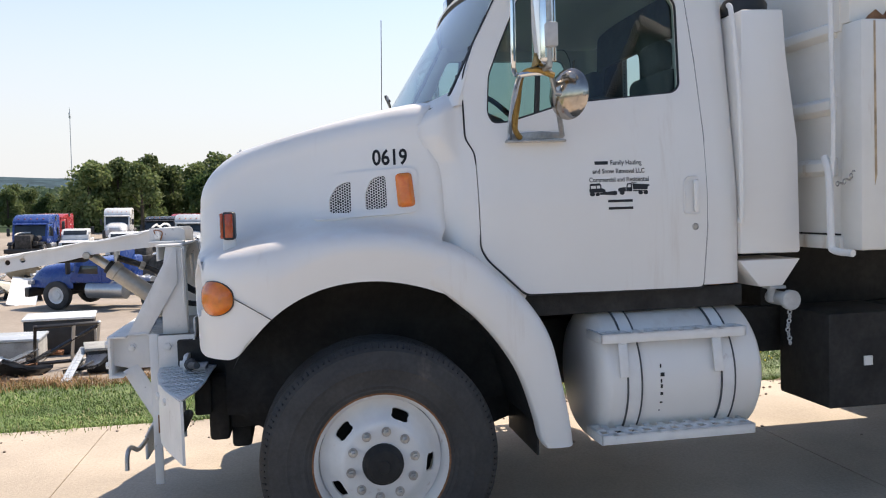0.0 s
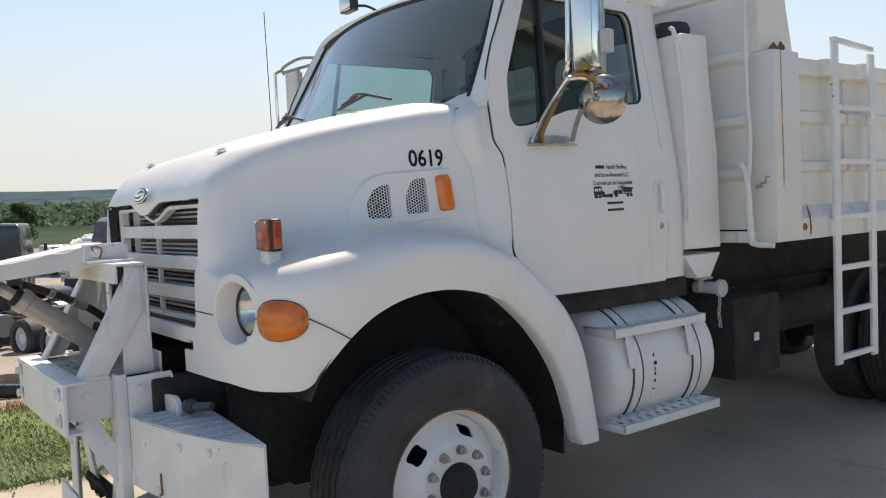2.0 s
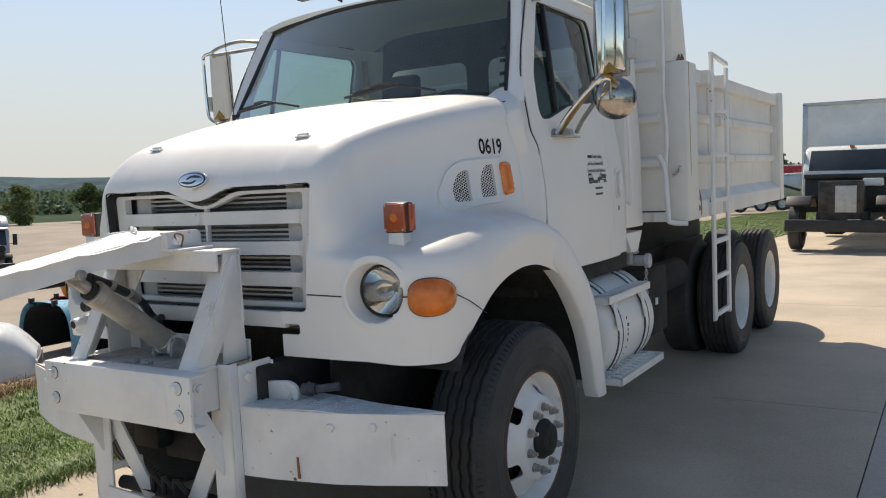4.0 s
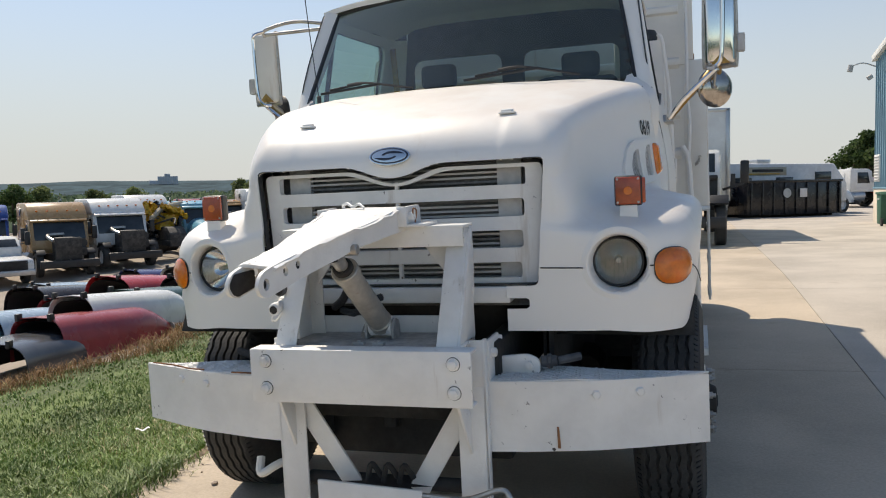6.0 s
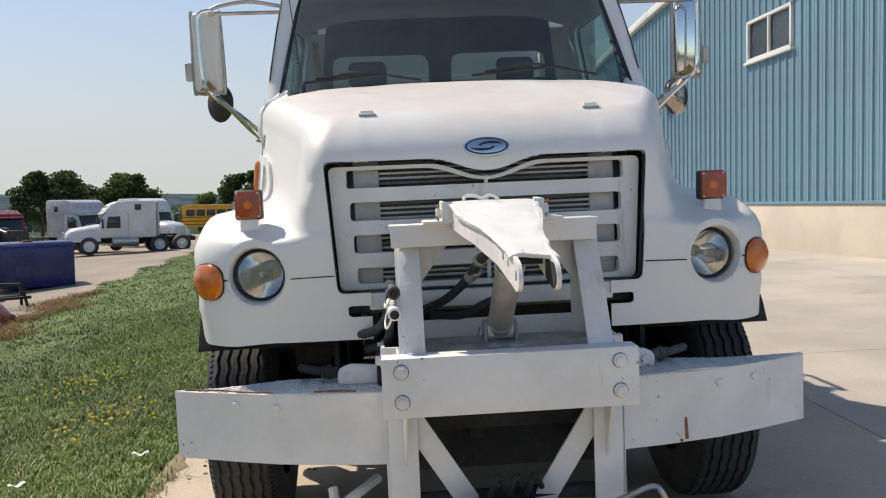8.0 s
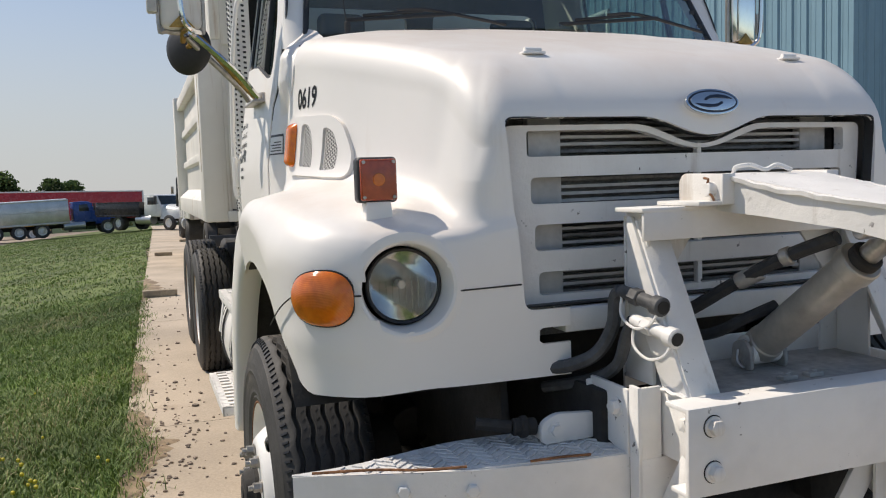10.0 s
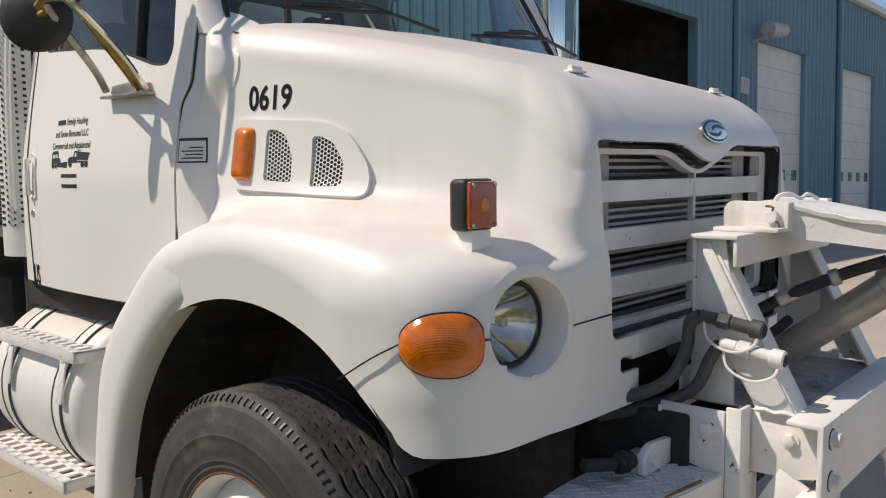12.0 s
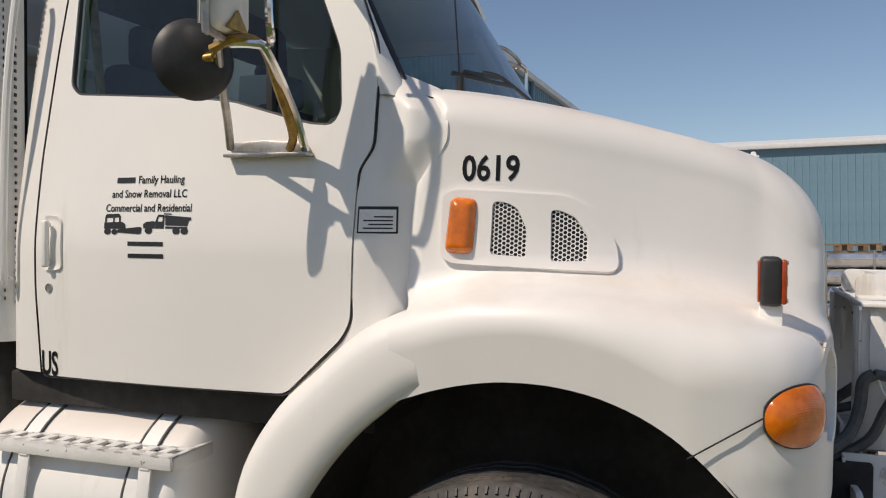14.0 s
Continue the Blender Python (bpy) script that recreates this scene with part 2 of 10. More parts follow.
def prism(pts, axis, a, b, bev=0.003):
    """A flat outline (pairs in the two other axes, in xyz order) drawn from a to b along axis."""
    bm = bmesh.new()
    i = "xyz".index(axis)
    o = [k for k in range(3) if k != i]
    rows = []
    for t in (a, b):
        r = []
        for u, v in pts:
            c = [0, 0, 0]
            c[i], c[o[0]], c[o[1]] = t, u, v
            r.append(bm.verts.new(c))
        rows.append(r)
    bm.faces.new(rows[0])
    bm.faces.new(list(reversed(rows[1])))
    n = len(pts)
    for k in range(n):
        bm.faces.new((rows[0][k], rows[1][k], rows[1][(k + 1) % n], rows[0][(k + 1) % n]))
    bmesh.ops.recalc_face_normals(bm, faces=bm.faces)
    return bevel(bm, bev)


def frame_of(d):
    d = Vector(d).normalized()
    a = Vector((0, 0, 1)) if abs(d.z) < 0.9 else Vector((1, 0, 0))
    s = d.cross(a).normalized()
    return d, s, s.cross(d)


def revolve(profile, p, d, seg=24, closed=False):
    """profile: pairs (distance along d, radius), turned round the axis through p."""
    d, s, u = frame_of(d)
    p = Vector(p)
    bm = bmesh.new()
    rings = []
    for h, r in profile:
        if r < 1e-5:
            rings.append([bm.verts.new(p + d * h)] * seg)
        else:
            rings.append([bm.verts.new(p + d * h + (s * math.cos(2 * math.pi * k / seg) + u * math.sin(2 * math.pi * k / seg)) * r) for k in range(seg)])
    pairs = list(zip(rings, rings[1:])) + ([(rings[-1], rings[0])] if closed else [])
    for A, B in pairs:
        for k in range(seg):
            f = []
            for v in (A[k], A[(k + 1) % seg], B[(k + 1) % seg], B[k]):
                if v not in f:
                    f.append(v)
            if len(f) > 2:
                bm.faces.new(f)
    bmesh.ops.recalc_face_normals(bm, faces=bm.faces)
    return bm


def rod(p, q, r, seg=12, bev=0.0):
    L = (Vector(q) - Vector(p)).length
    b = bev or min(r * 0.15, 0.004)
    return revolve([(0, 0), (0, r - b), (b, r), (L - b, r), (L, r - b), (L, 0)], p, Vector(q) - Vector(p), seg)


def smooth_path(pts, n=6):
    pts = [Vector(p) for p in pts]
    out = []
    P = [pts[0] * 2 - pts[1], *pts, pts[-1] * 2 - pts[-2]]
    for i in range(1, len(P) - 2):
        for k in range(n):
            t = k / n
            a, b, c, d = P[i - 1], P[i], P[i + 1], P[i + 2]
            out.append(0.5 * (2 * b + (c - a) * t + (2 * a - 5 * b + 4 * c - d) * t * t + (3 * b - a - 3 * c + d) * t ** 3))
    out.append(pts[-1])
    return out


def tube(pts, r, seg=8, n=6, squash=1.0):
    path = smooth_path(pts, n) if n else [Vector(p) for p in pts]
    bm = bmesh.new()
    rings = []
    s = None
    for i, p in enumerate(path):
        d = (path[min(i + 1, len(path) - 1)] - path[max(i - 1, 0)]).normalized()
        if s is None:
            _, s, u = frame_of(d)
        s = (s - d * s.dot(d)).normalized()
        u = d.cross(s)
        rings.append([bm.verts.new(p + (s * math.cos(2 * math.pi * k / seg) * squash + u * math.sin(2 * math.pi * k / seg)) * r) for k in range(seg)])
    for A, B in zip(rings, rings[1:]):
        for k in range(seg):
            bm.faces.new((A[k], A[(k + 1) % seg], B[(k + 1) % seg], B[k]))
    bm.faces.new(list(reversed(rings[0])))
    bm.faces.new(rings[-1])
    bmesh.ops.recalc_face_normals(bm, faces=bm.faces)
    return bm


def shell(bm, t):
    """Gives an open sheet a thickness, inwards, with walls along its rims."""
    bm.normal_update()
    outer, faces = list(bm.verts), list(bm.faces)
    rims = [(e.verts[0], e.verts[1], e.link_faces[0]) for e in bm.edges if len(e.link_faces) == 1]
    inner = {v: bm.verts.new(v.co - v.normal * t) for v in outer}
    for f in faces:
        bm.faces.new([inner[v] for v in reversed(f.verts)])
    for a, b, f in rims:
        vs = list(f.verts)
        i = vs.index(a)
        if vs[(i + 1) % len(vs)] is not b:
            a, b = b, a
        bm.faces.new((b, a, inner[a], inner[b]))
    return bm


def in_poly(pts):
    """Signed distance to a closed outline: below zero inside."""
    P = np.array(pts, float)
    Q = np.roll(P, -1, 0)
    E = Q - P
    L2 = (E ** 2).sum(1) + 1e-12

    def f(u, v):
        w = np.array((u, v)) - P
        t = np.clip((w * E).sum(1) / L2, 0, 1)
        dd = np.sqrt(((w - E * t[:, None]) ** 2).sum(1).min())
        c = ((P[:, 1] > v) != (Q[:, 1] > v)) & (u < E[:, 0] * (v - P[:, 1]) / np.where(E[:, 1] == 0, 1e-12, E[:, 1]) + P[:, 0])
        return -dd if c.sum() % 2 else dd
    return f


def rounded(pts, r=0.03, n=4):
    """Rounds the corners of a closed outline."""
    out = []
    m = len(pts)
    for i in range(m):
        a, b, c = Vector(pts[i - 1]), Vector(pts[i]), Vector(pts[(i + 1) % m])
        e1, e2 = (a - b), (c - b)
        k = min(r, e1.length * 0.45, e2.length * 0.45)
        p, q = b + e1.normalized() * k, b + e2.normalized() * k
        for j in range(n + 1):
            t = j / n
            out.append(tuple(p.lerp(b, t).lerp(b.lerp(q, t), t)))
    return out


def trim(bm, sdf, h, ij=(0, 2), keep_inside=False, where=None):
    """Cuts a fine surface along sdf = 0, in the plane of the two axes ij: what lies below zero goes (or stays)."""
    i, j = ij
    val = {}
    for v in bm.verts:
        if where and not where(v.co):
            val[v] = 9.0
            continue
        d = sdf(v.co[i], v.co[j])
        if abs(d) < h * 0.5:
            e = 1e-3
            gx = (sdf(v.co[i] + e, v.co[j]) - sdf(v.co[i] - e, v.co[j])) / (2 * e)
            gy = (sdf(v.co[i], v.co[j] + e) - sdf(v.co[i], v.co[j] - e)) / (2 * e)
            v.co[i] -= d * gx
            v.co[j] -= d * gy
            d = 0.0
        val[v] = d
    kill = []
    for f in bm.faces:
        s = sum(val[v] for v in f.verts) / len(f.verts)
        if where and not where(f.calc_center_median()):
            continue
        if all(val[v] == 0.0 for v in f.verts):
            p = [(v.co[i], v.co[j]) for v in f.verts]
            if abs(sum(a[0] * b[1] - a[1] * b[0] for a, b in zip(p, p[1:] + p[:1]))) < 2e-5:
                kill.append(f)
                continue
        if s == 0.0:
            c = f.calc_center_median()
            s = sdf(c[i], c[j])
        if (s < 0) != keep_inside:
            kill.append(f)
    bmesh.ops.delete(bm, geom=kill, context="FACES")
    loose = [v for v in bm.verts if not v.link_faces]
    bmesh.ops.delete(bm, geom=loose, context="VERTS")
    return bm


def panel(outline, fn, step, thick=0.0, holes=(), out=(0, 0, 0)):
    """A sheet over a flat outline (u, v), bent by fn(u, v) -> place, with holes and a thickness."""
    pts, edges = [], []
    for loop in (outline, *holes):
        first = len(pts)
        for (a, b), (c, d) in zip(loop, [*loop[1:], loop[0]]):
            n = max(1, int(math.dist((a, b), (c, d)) / step))
            pts += [Vector((a + (c - a) * k / n, b + (d - b) * k / n)) for k in range(n)]
        edges += [(k, k + 1 if k + 1 < len(pts) else first) for k in range(first, len(pts))]
    inside = in_poly(outline)
    cut = [in_poly(h) for h in holes]
    L = np.array(outline)
    (u0, v0), (u1, v1) = L.min(0), L.max(0)
    for a in range(int((u1 - u0) / step) + 1):
        for b in range(int((v1 - v0) / step) + 1):
            u, v = u0 + (a + 0.5 * (b % 2)) * step, v0 + b * step
            if inside(u, v) < -0.5 * step and all(c(u, v) > 0.5 * step for c in cut):
                pts.append(Vector((u, v)))
    V, _, F, _, _, _ = geometry.delaunay_2d_cdt(pts, edges, [], 0, 1e-7)
    bm = bmesh.new()
    vs = [bm.verts.new((p.x, p.y, 0)) for p in V]
    for f in F:
        u, v = sum(V[k].x for k in f) / len(f), sum(V[k].y for k in f) / len(f)
        if inside(u, v) < 0 and all(c(u, v) > 0 for c in cut):
            bm.faces.new([vs[k] for k in f])
    bmesh.ops.delete(bm, geom=[v for v in bm.verts if not v.link_faces], context="VERTS")
    for v in bm.verts:
        v.co = fn(v.co.x, v.co.y)
    bm.normal_update()
    if Vector(out).length and bm.faces:
        if sum(f.normal.dot(Vector(out)) for f in bm.faces) < 0:
            bmesh.ops.reverse_faces(bm, faces=bm.faces)
            bm.normal_update()
    if thick:
        shell(bm, thick)
    return bm


def writing(name, text, size, m, material, parent, width=1.0, depth=0.001, bold=0.0):
    """Lettering with the built-in font, as a thin mesh; m places its centre, facing +z of m."""
    cu = bpy.data.curves.new(name, "FONT")
    cu.body, cu.size, cu.align_x, cu.align_y = text, size, "CENTER", "CENTER"
    cu.extrude, cu.offset = depth, bold
    cu.resolution_u = 3
    tmp = bpy.data.objects.new(name, cu)
    scene.collection.objects.link(tmp)
    bpy.context.view_layer.update()
    me = bpy.data.meshes.new_from_object(tmp)
    bpy.data.objects.remove(tmp)
    me.transform(m @ Matrix.Diagonal((width, 1, 1, 1)))
    me.materials.clear()
    me.materials.append(material)
    ob = new(name, me)
    ob.parent = parent
    return ob


def lerp_table(table, x):
    return float(np.interp(x, [a for a, _ in table], [b for _, b in table]))


def mirror_x(bm):
    bm.transform(Matrix.Diagonal((-1, 1, 1, 1)))
    bmesh.ops.reverse_faces(bm, faces=bm.faces)
    return bm


# ---- ground ----
def smooth01(t):
    t = max(0.0, min(1.0, t))
    return t * t * (3 - 2 * t)


def edge_x(y):
    return -1.82 + 0.0165 * max(-30.0, min(60.0, y))


def ground_z(x, y):
    """One height for the whole lot: apron falling towards the grass, lower yard beyond."""
    z = 0.0227 * max(-8.0, min(9.0, y)) + 0.0236 * max(-2.2, min(9.0, x))
    z = z * (1 - smooth01((y - 6) / 30)) + 0.10 * smooth01((y - 6) / 30)
    z = z * (1 - smooth01((-3 - y) / 20)) + 0.0 * smooth01((-3 - y) / 20)
    d = edge_x(y) - x
    if d > 0:
        z -= 2.9 * (1 - math.exp(-d / 17)) * (1 - 0.45 * smooth01((y - 12) / 25))
    far = smooth01((math.hypot(x, y) - 70) / 80)
    return z * (1 - far) + (-1.6) * far


CONCRETE = mat("concrete_apron", (0.45, 0.397, 0.336), 0.85, var=0.14, scale=0.7, fine=60.0, bump=0.35, bump_scale=90.0, stain=(0.24, 0.19, 0.15), stain_amt=0.40, stain_scale=0.9)
DUSTY = mat("dusty_concrete_apron", (0.47, 0.39, 0.30), 0.88, var=0.16, scale=0.7, fine=60.0, bump=0.35, bump_scale=90.0, stain=(0.30, 0.22, 0.15), stain_amt=0.5, stain_scale=1.1)
DIRT = mat("yard_gravel", (0.31, 0.258, 0.205), 0.95, var=0.14, scale=0.25, fine=6.0, bump=0.4, bump_scale=40.0, stain=(0.26, 0.21, 0.17), stain_amt=0.5, stain_scale=0.35)
SOIL = mat("grass_soil", (0.105, 0.14, 0.038), 0.95, var=0.35, scale=0.6, fine=10.0, bump=0.5, bump_scale=30.0, stain=(0.16, 0.12, 0.06), stain_amt=0.5, stain_scale=1.2)
PEBBLE = mat("pebble", (0.24, 0.19, 0.15), 0.9, var=0.4, scale=20.0)


def sheet(name, xs, ys, z, material, label, cat, keep=None, dz=0.0):
    bm = bmesh.new()
    g = {}
    for i, x in enumerate(xs):
        for j, y in enumerate(ys):
            g[i, j] = bm.verts.new((x, y, z(x, y) + dz))
    for i in range(len(xs) - 1):
        for j in range(len(ys) - 1):
            if keep is None or keep((xs[i] + xs[i + 1]) / 2, (ys[j] + ys[j + 1]) / 2):
                bm.faces.new((g[i, j], g[i + 1, j], g[i + 1, j + 1], g[i, j + 1]))
    bmesh.ops.delete(bm, geom=[v for v in bm.verts if not v.link_faces], context="VERTS")
    return tagged(link(name, bm, material), label, cat, kind="structure")


def steps(*spans):
    out = []
    for a, b, s in spans:
        n = max(1, round((b - a) / s))
        out += [a + (b - a) * k / n for k in range(n)]
    return out + [spans[-1][1]]


GX = steps((-1500, -300, 150), (-300, -60, 30), (-60, -24, 4), (-24, 12, 1.0), (12, 80, 8), (80, 1500, 150))
GY = steps((-1500, -300, 150), (-300, -40, 30), (-40, -14, 4), (-14, 40, 1.0), (40, 100, 5), (100, 1500, 150))
FIELD = mat("distant_meadow", (0.040, 0.062, 0.034), 0.95, var=0.3, scale=0.02, fine=0.4, stain=(0.12, 0.12, 0.06), stain_amt=0.35, stain_scale=0.01, spec=0.05)
ground = sheet("ground", GX, GY, ground_z, DIRT, "pale trodden gravel of a truck yard", "ground", dz=-0.06)

ground.data.materials.append(FIELD)
for f in ground.data.polygons:
    if math.hypot(f.center.x, f.center.y) > 95:
        f.material_index = 1

# concrete apron in slabs
apron = tagged(new("concrete_apron"), "pale concrete apron in sawn slabs with dust and stains", "pavement", kind="structure")
ny = [-34 + 4.6 * k for k in range(24)]
nx = [None, 2.45, 6.6, 11.0, 15.6, 20.2, 24.8, 29.4, 34.0, 38.6, 43.2]
for j in range(len(ny) - 1):
    y0, y1 = ny[j] + 0.004, ny[j + 1] - 0.004
    for i in range(len(nx) - 1):
        if i > 3 and (y0 > 8 or y0 < -30):
            continue
        bm = bmesh.new()
        g = []
        n = 5
        for a in range(n + 1):
            row = []
            for b in range(n + 1):
                y = y0 + (y1 - y0) * b / n
                xa = edge_x(y) if nx[i] is None else nx[i] + 0.004
                xb = nx[i + 1] - 0.004
                x = xa + (xb - xa) * a / n
                row.append(bm.verts.new((x, y, ground_z(max(x, edge_x(y)), y))))
            g.append(row)
        for a in range(n):
            for b in range(n):
                bm.faces.new((g[a][b], g[a + 1][b], g[a + 1][b + 1], g[a][b + 1]))
        ext = bmesh.ops.extrude_edge_only(bm, edges=[e for e in bm.edges if len(e.link_faces) == 1])
        for v in ext["geom"]:
            if isinstance(v, bmesh.types.BMVert):
                v.co.z -= 0.055
        part("slab", bm, DUSTY if i == 0 else CONCRETE, apron)

# grass verge between apron and yard
GRASS_FAR = [(-40, -9.0), (-4.5, -7.4), (-2.4, -7.3), (0.8, -8.6), (3.6, -6.9), (6.0, -6.8), (8.0, -7.1), (13.4, -8.5), (20, -9.3), (41, -10.4), (55, -9.8), (67, -7.6), (78, -2.5)]


def grass_w(y):
    return lerp_table(GRASS_FAR, y) + 0.35 * math.sin(y * 1.3) + 0.2 * math.sin(y * 3.7)


VX = steps((-12, -0.5, 0.25))
VY = steps((-30, -8, 1.0), (-8, 20, 0.25), (20, 78, 1.0))
verge = sheet("grass_verge", VX, VY, ground_z, SOIL, "green grass verge sloping down to the yard", "grass", lambda x, y: grass_w(y) < x < edge_x(y) - 0.02 + 0.06 * math.sin(y * 5) + 0.05 * math.sin(y * 13.7), -0.02)

GRASSM = []
for nm, c in (("grass_blade_a", (0.095, 0.165, 0.026)), ("grass_blade_b", (0.175, 0.255, 0.046)), ("grass_blade_dry", (0.38, 0.33, 0.15))):
    m = mat(nm, c, 0.6, var=0.25, scale=0.5, fine=3.0)
    GRASSM.append(m)
rng = random.Random(4)


def blades(name, n, area, hgt, width, mats, label, near=True):
    """Many single blades in one mesh; area(rng) gives the place of a tuft."""
    vs, fs, mi = [], [], []
    for _ in range(n):
        x, y, k = area()
        for _ in range(3):
            px, py = x + rng.gauss(0, 0.03), y + rng.gauss(0, 0.03)
            z = ground_z(px, py) - 0.02
            h = hgt * rng.uniform(0.45, 1.25) * k
            a = rng.uniform(0, 6.283)
            lean = rng.uniform(0.2, 1.7) * h
            dx, dy = math.cos(a) * lean, math.sin(a) * lean
            wx, wy = -math.sin(a) * width, math.cos(a) * width
            b = len(vs)
            vs += [(px - wx, py - wy, z), (px + wx, py + wy, z), (px + dx * 0.4 + wx * 0.7, py + dy * 0.4 + wy * 0.7, z + h * 0.7), (px + dx * 0.4 - wx * 0.7, py + dy * 0.4 - wy * 0.7, z + h * 0.7), (px + dx, py + dy, z + h)]
            fs += [(b, b + 1, b + 2, b + 3), (b + 3, b + 2, b + 4)]
            r = rng.random()
            dry = 0.025 + 0.20 * smooth01((noise.noise((x * 0.55, y * 0.55, 7)) - 0.05) / 0.5)
            lush = 0.5 + 0.55 * noise.noise((x * 1.3, y * 1.3, 2)) + 0.3 * noise.noise((x * 4.5, y * 4.5, 5))
            m = 2 if r < dry else 0 if rng.random() < lush else 1
            mi += [m, m]
    me = bpy.data.meshes.new(name)
    me.from_pydata(vs, [], fs)
    for m in mats:
        me.materials.append(m)
    me.polygons.foreach_set("material_index", mi)
    return tagged(new(name, me), label, "grass", kind="stuff")


def near_spot():
    while True:
        y = rng.uniform(-7, 12)
        e, f = edge_x(y), grass_w(y)
        x = e + 0.06 * math.sin(y * 5) + 0.05 * math.sin(y * 13.7) - abs(rng.gauss(0, 1.6))
        if x > f:
            return x, y, (0.8 + 0.5 * noise.noise((x * 0.8, y * 0.8, 0)))


def far_spot():
    while True:
        y = rng.uniform(-10, 60)
        e, f = edge_x(y), grass_w(y)
        x = rng.uniform(f, e)
        return x, y, (0.9 + 0.5 * noise.noise((x * 0.6, y * 0.6, 3)))


blades("grass", 66000, near_spot, 0.055, 0.0032, GRASSM, "short green lawn grass with dry blades")
blades("grass", 30000, far_spot, 0.05, 0.008, GRASSM, "short green lawn grass with dry blades")
# weeds at the apron's edge and yellow flowers
YELLOW = mat("yellow_flower", (0.62, 0.50, 0.03), 0.6)


def edge_spot():
    y = rng.choice((rng.uniform(-4, 12), rng.gauss(-0.3, 0.3), rng.gauss(2.2, 0.3)))
    return edge_x(y) + rng.gauss(0.0, 0.07), y, 1.2


blades("weeds", 1300, edge_spot, 0.075, 0.0035, GRASSM, "rough grass tufts along the concrete edge")
bm = bmesh.new()
for _ in range(150):
    x, y = (rng.gauss(-2.55, 0.22), rng.gauss(2.1, 0.35)) if rng.random() < 0.4 else (rng.gauss(-3.4, 0.28), rng.gauss(4.1, 0.4))
    bmesh.ops.create_icosphere(bm, subdivisions=1, radius=rng.uniform(0.008, 0.016), matrix=Matrix.Translation((x, y, ground_z(x, y) + rng.uniform(0.05, 0.16))))
tagged(link("wild_flowers", bm, YELLOW), "small yellow wild flowers in the grass", "flower", kind="stuff")
# dry strip where the loose hoods lie
def dry_spot():
    y = rng.uniform(-6, 20)
    return grass_w(y) + rng.gauss(0.1, 0.3), y, 1.0


STALK = mat("dry_stalk", (0.33, 0.19, 0.085), 0.9, var=0.3, scale=3.0)
blades("dry_weeds", 7000, dry_spot, 0.12, 0.004, [STALK, STALK, GRASSM[1]], "dry brown weeds along the yard's edge")
# grit on the concrete by the grass
bm = bmesh.new()
for _ in range(520):
    y = rng.uniform(-4, 12) if rng.random() < 0.5 else rng.gauss(2.3, 0.9)
    x = edge_x(y) + abs(rng.gauss(0, 0.20 if rng.random() < 0.6 else 0.5)) + 0.02
    r = rng.uniform(0.003, 0.013) * (1.6 if rng.random() < 0.08 else 1)
    b = bmesh.ops.create_icosphere(bm, subdivisions=1, radius=r, matrix=Matrix.Translation((x, y, ground_z(x, y) + r * 0.4)) @ Matrix.Diagonal((rng.uniform(0.7, 1.6), rng.uniform(0.7, 1.4), 0.7, 1)))
tagged(link("grit", bm, PEBBLE), "loose grit and pebbles on the concrete", "gravel", kind="stuff")
# soil washed from the grass onto the concrete
DRIFT = mat("washed_soil", (0.27, 0.20, 0.13), 0.95, var=0.3, scale=4.0, fine=40.0, bump=0.5, bump_scale=60.0, stain=(0.36, 0.28, 0.16), stain_amt=0.5, stain_scale=5.0)
for cy, half, reach in ((2.4, 1.0, 0.34), (4.4, 0.7, 0.16), (0.6, 0.6, 0.14), (11.6, 2.2, 0.3)):
    bm = bmesh.new()
    rows = []
    for k in range(61):
        u = k / 30 - 1
        y = cy + half * u
        wide = reach * (1 - u * u) * (0.75 + 0.5 * noise.noise((y * 3, cy, 0)) + 0.35 * noise.noise((y * 11, cy, 2))) + 0.004
        row = []
        for q, h in ((-0.1, 0.006), (0.25, 0.012), (0.6, 0.008), (0.88, 0.004), (1.0, -0.004)):
            x = edge_x(y) + 0.01 + wide * q
            row.append(bm.verts.new((x, y, ground_z(max(x, edge_x(y)), y) + h * (1 - u ** 8) + (0.003 * noise.noise((x * 20, y * 20, 0)) if q < 0.9 else 0))))
        rows.append(row)
    for A, B in zip(rows, rows[1:]):
        for k in range(4):
            bm.faces.new((A[k], B[k], B[k + 1], A[k + 1]))
    bmesh.ops.recalc_face_normals(bm, faces=bm.faces)
    tagged(link("soil_drift", bm, DRIFT), "brown soil washed over the edge of the concrete", "soil", kind="stuff")
BOARD = mat("weathered_board", (0.36, 0.29, 0.20), 0.85, var=0.2, scale=8.0, bump=0.3)
for x, y, r in ((-1.40, 10.0, 3), (-1.05, 22.0, 0), (0.1, 33.0, 5), (0.75, 32.6, 0)):
    z = ground_z(x, y)
    tagged(link("wheel_chock", box((-0.24, -0.07, 0), (0.24, 0.07, 0.10), 0.008), BOARD), "weathered timber wheel chock on the concrete", "chock", "wheel chocks").matrix_world = pose(x, y, z, 0, 0, r)
PAPER = mat("white_litter", (0.75, 0.75, 0.72), 0.7)
for x, y, r in ((-2.75, 0.95, 40), (-2.05, 1.1, 10)):
    tagged(link("litter_scrap", panel([(-0.05, -0.02), (0.05, -0.02), (0.05, 0.02), (-0.05, 0.02)], lambda u, v: (u, v, 0.02 * math.sin(u * 40) ** 2), 0.01, 0.002, (), (0, 0, 1)), PAPER), "crumpled white paper scrap on the grass", "litter").matrix_world = pose(x, y, ground_z(x, y) + 0.03, 0, 0, r)


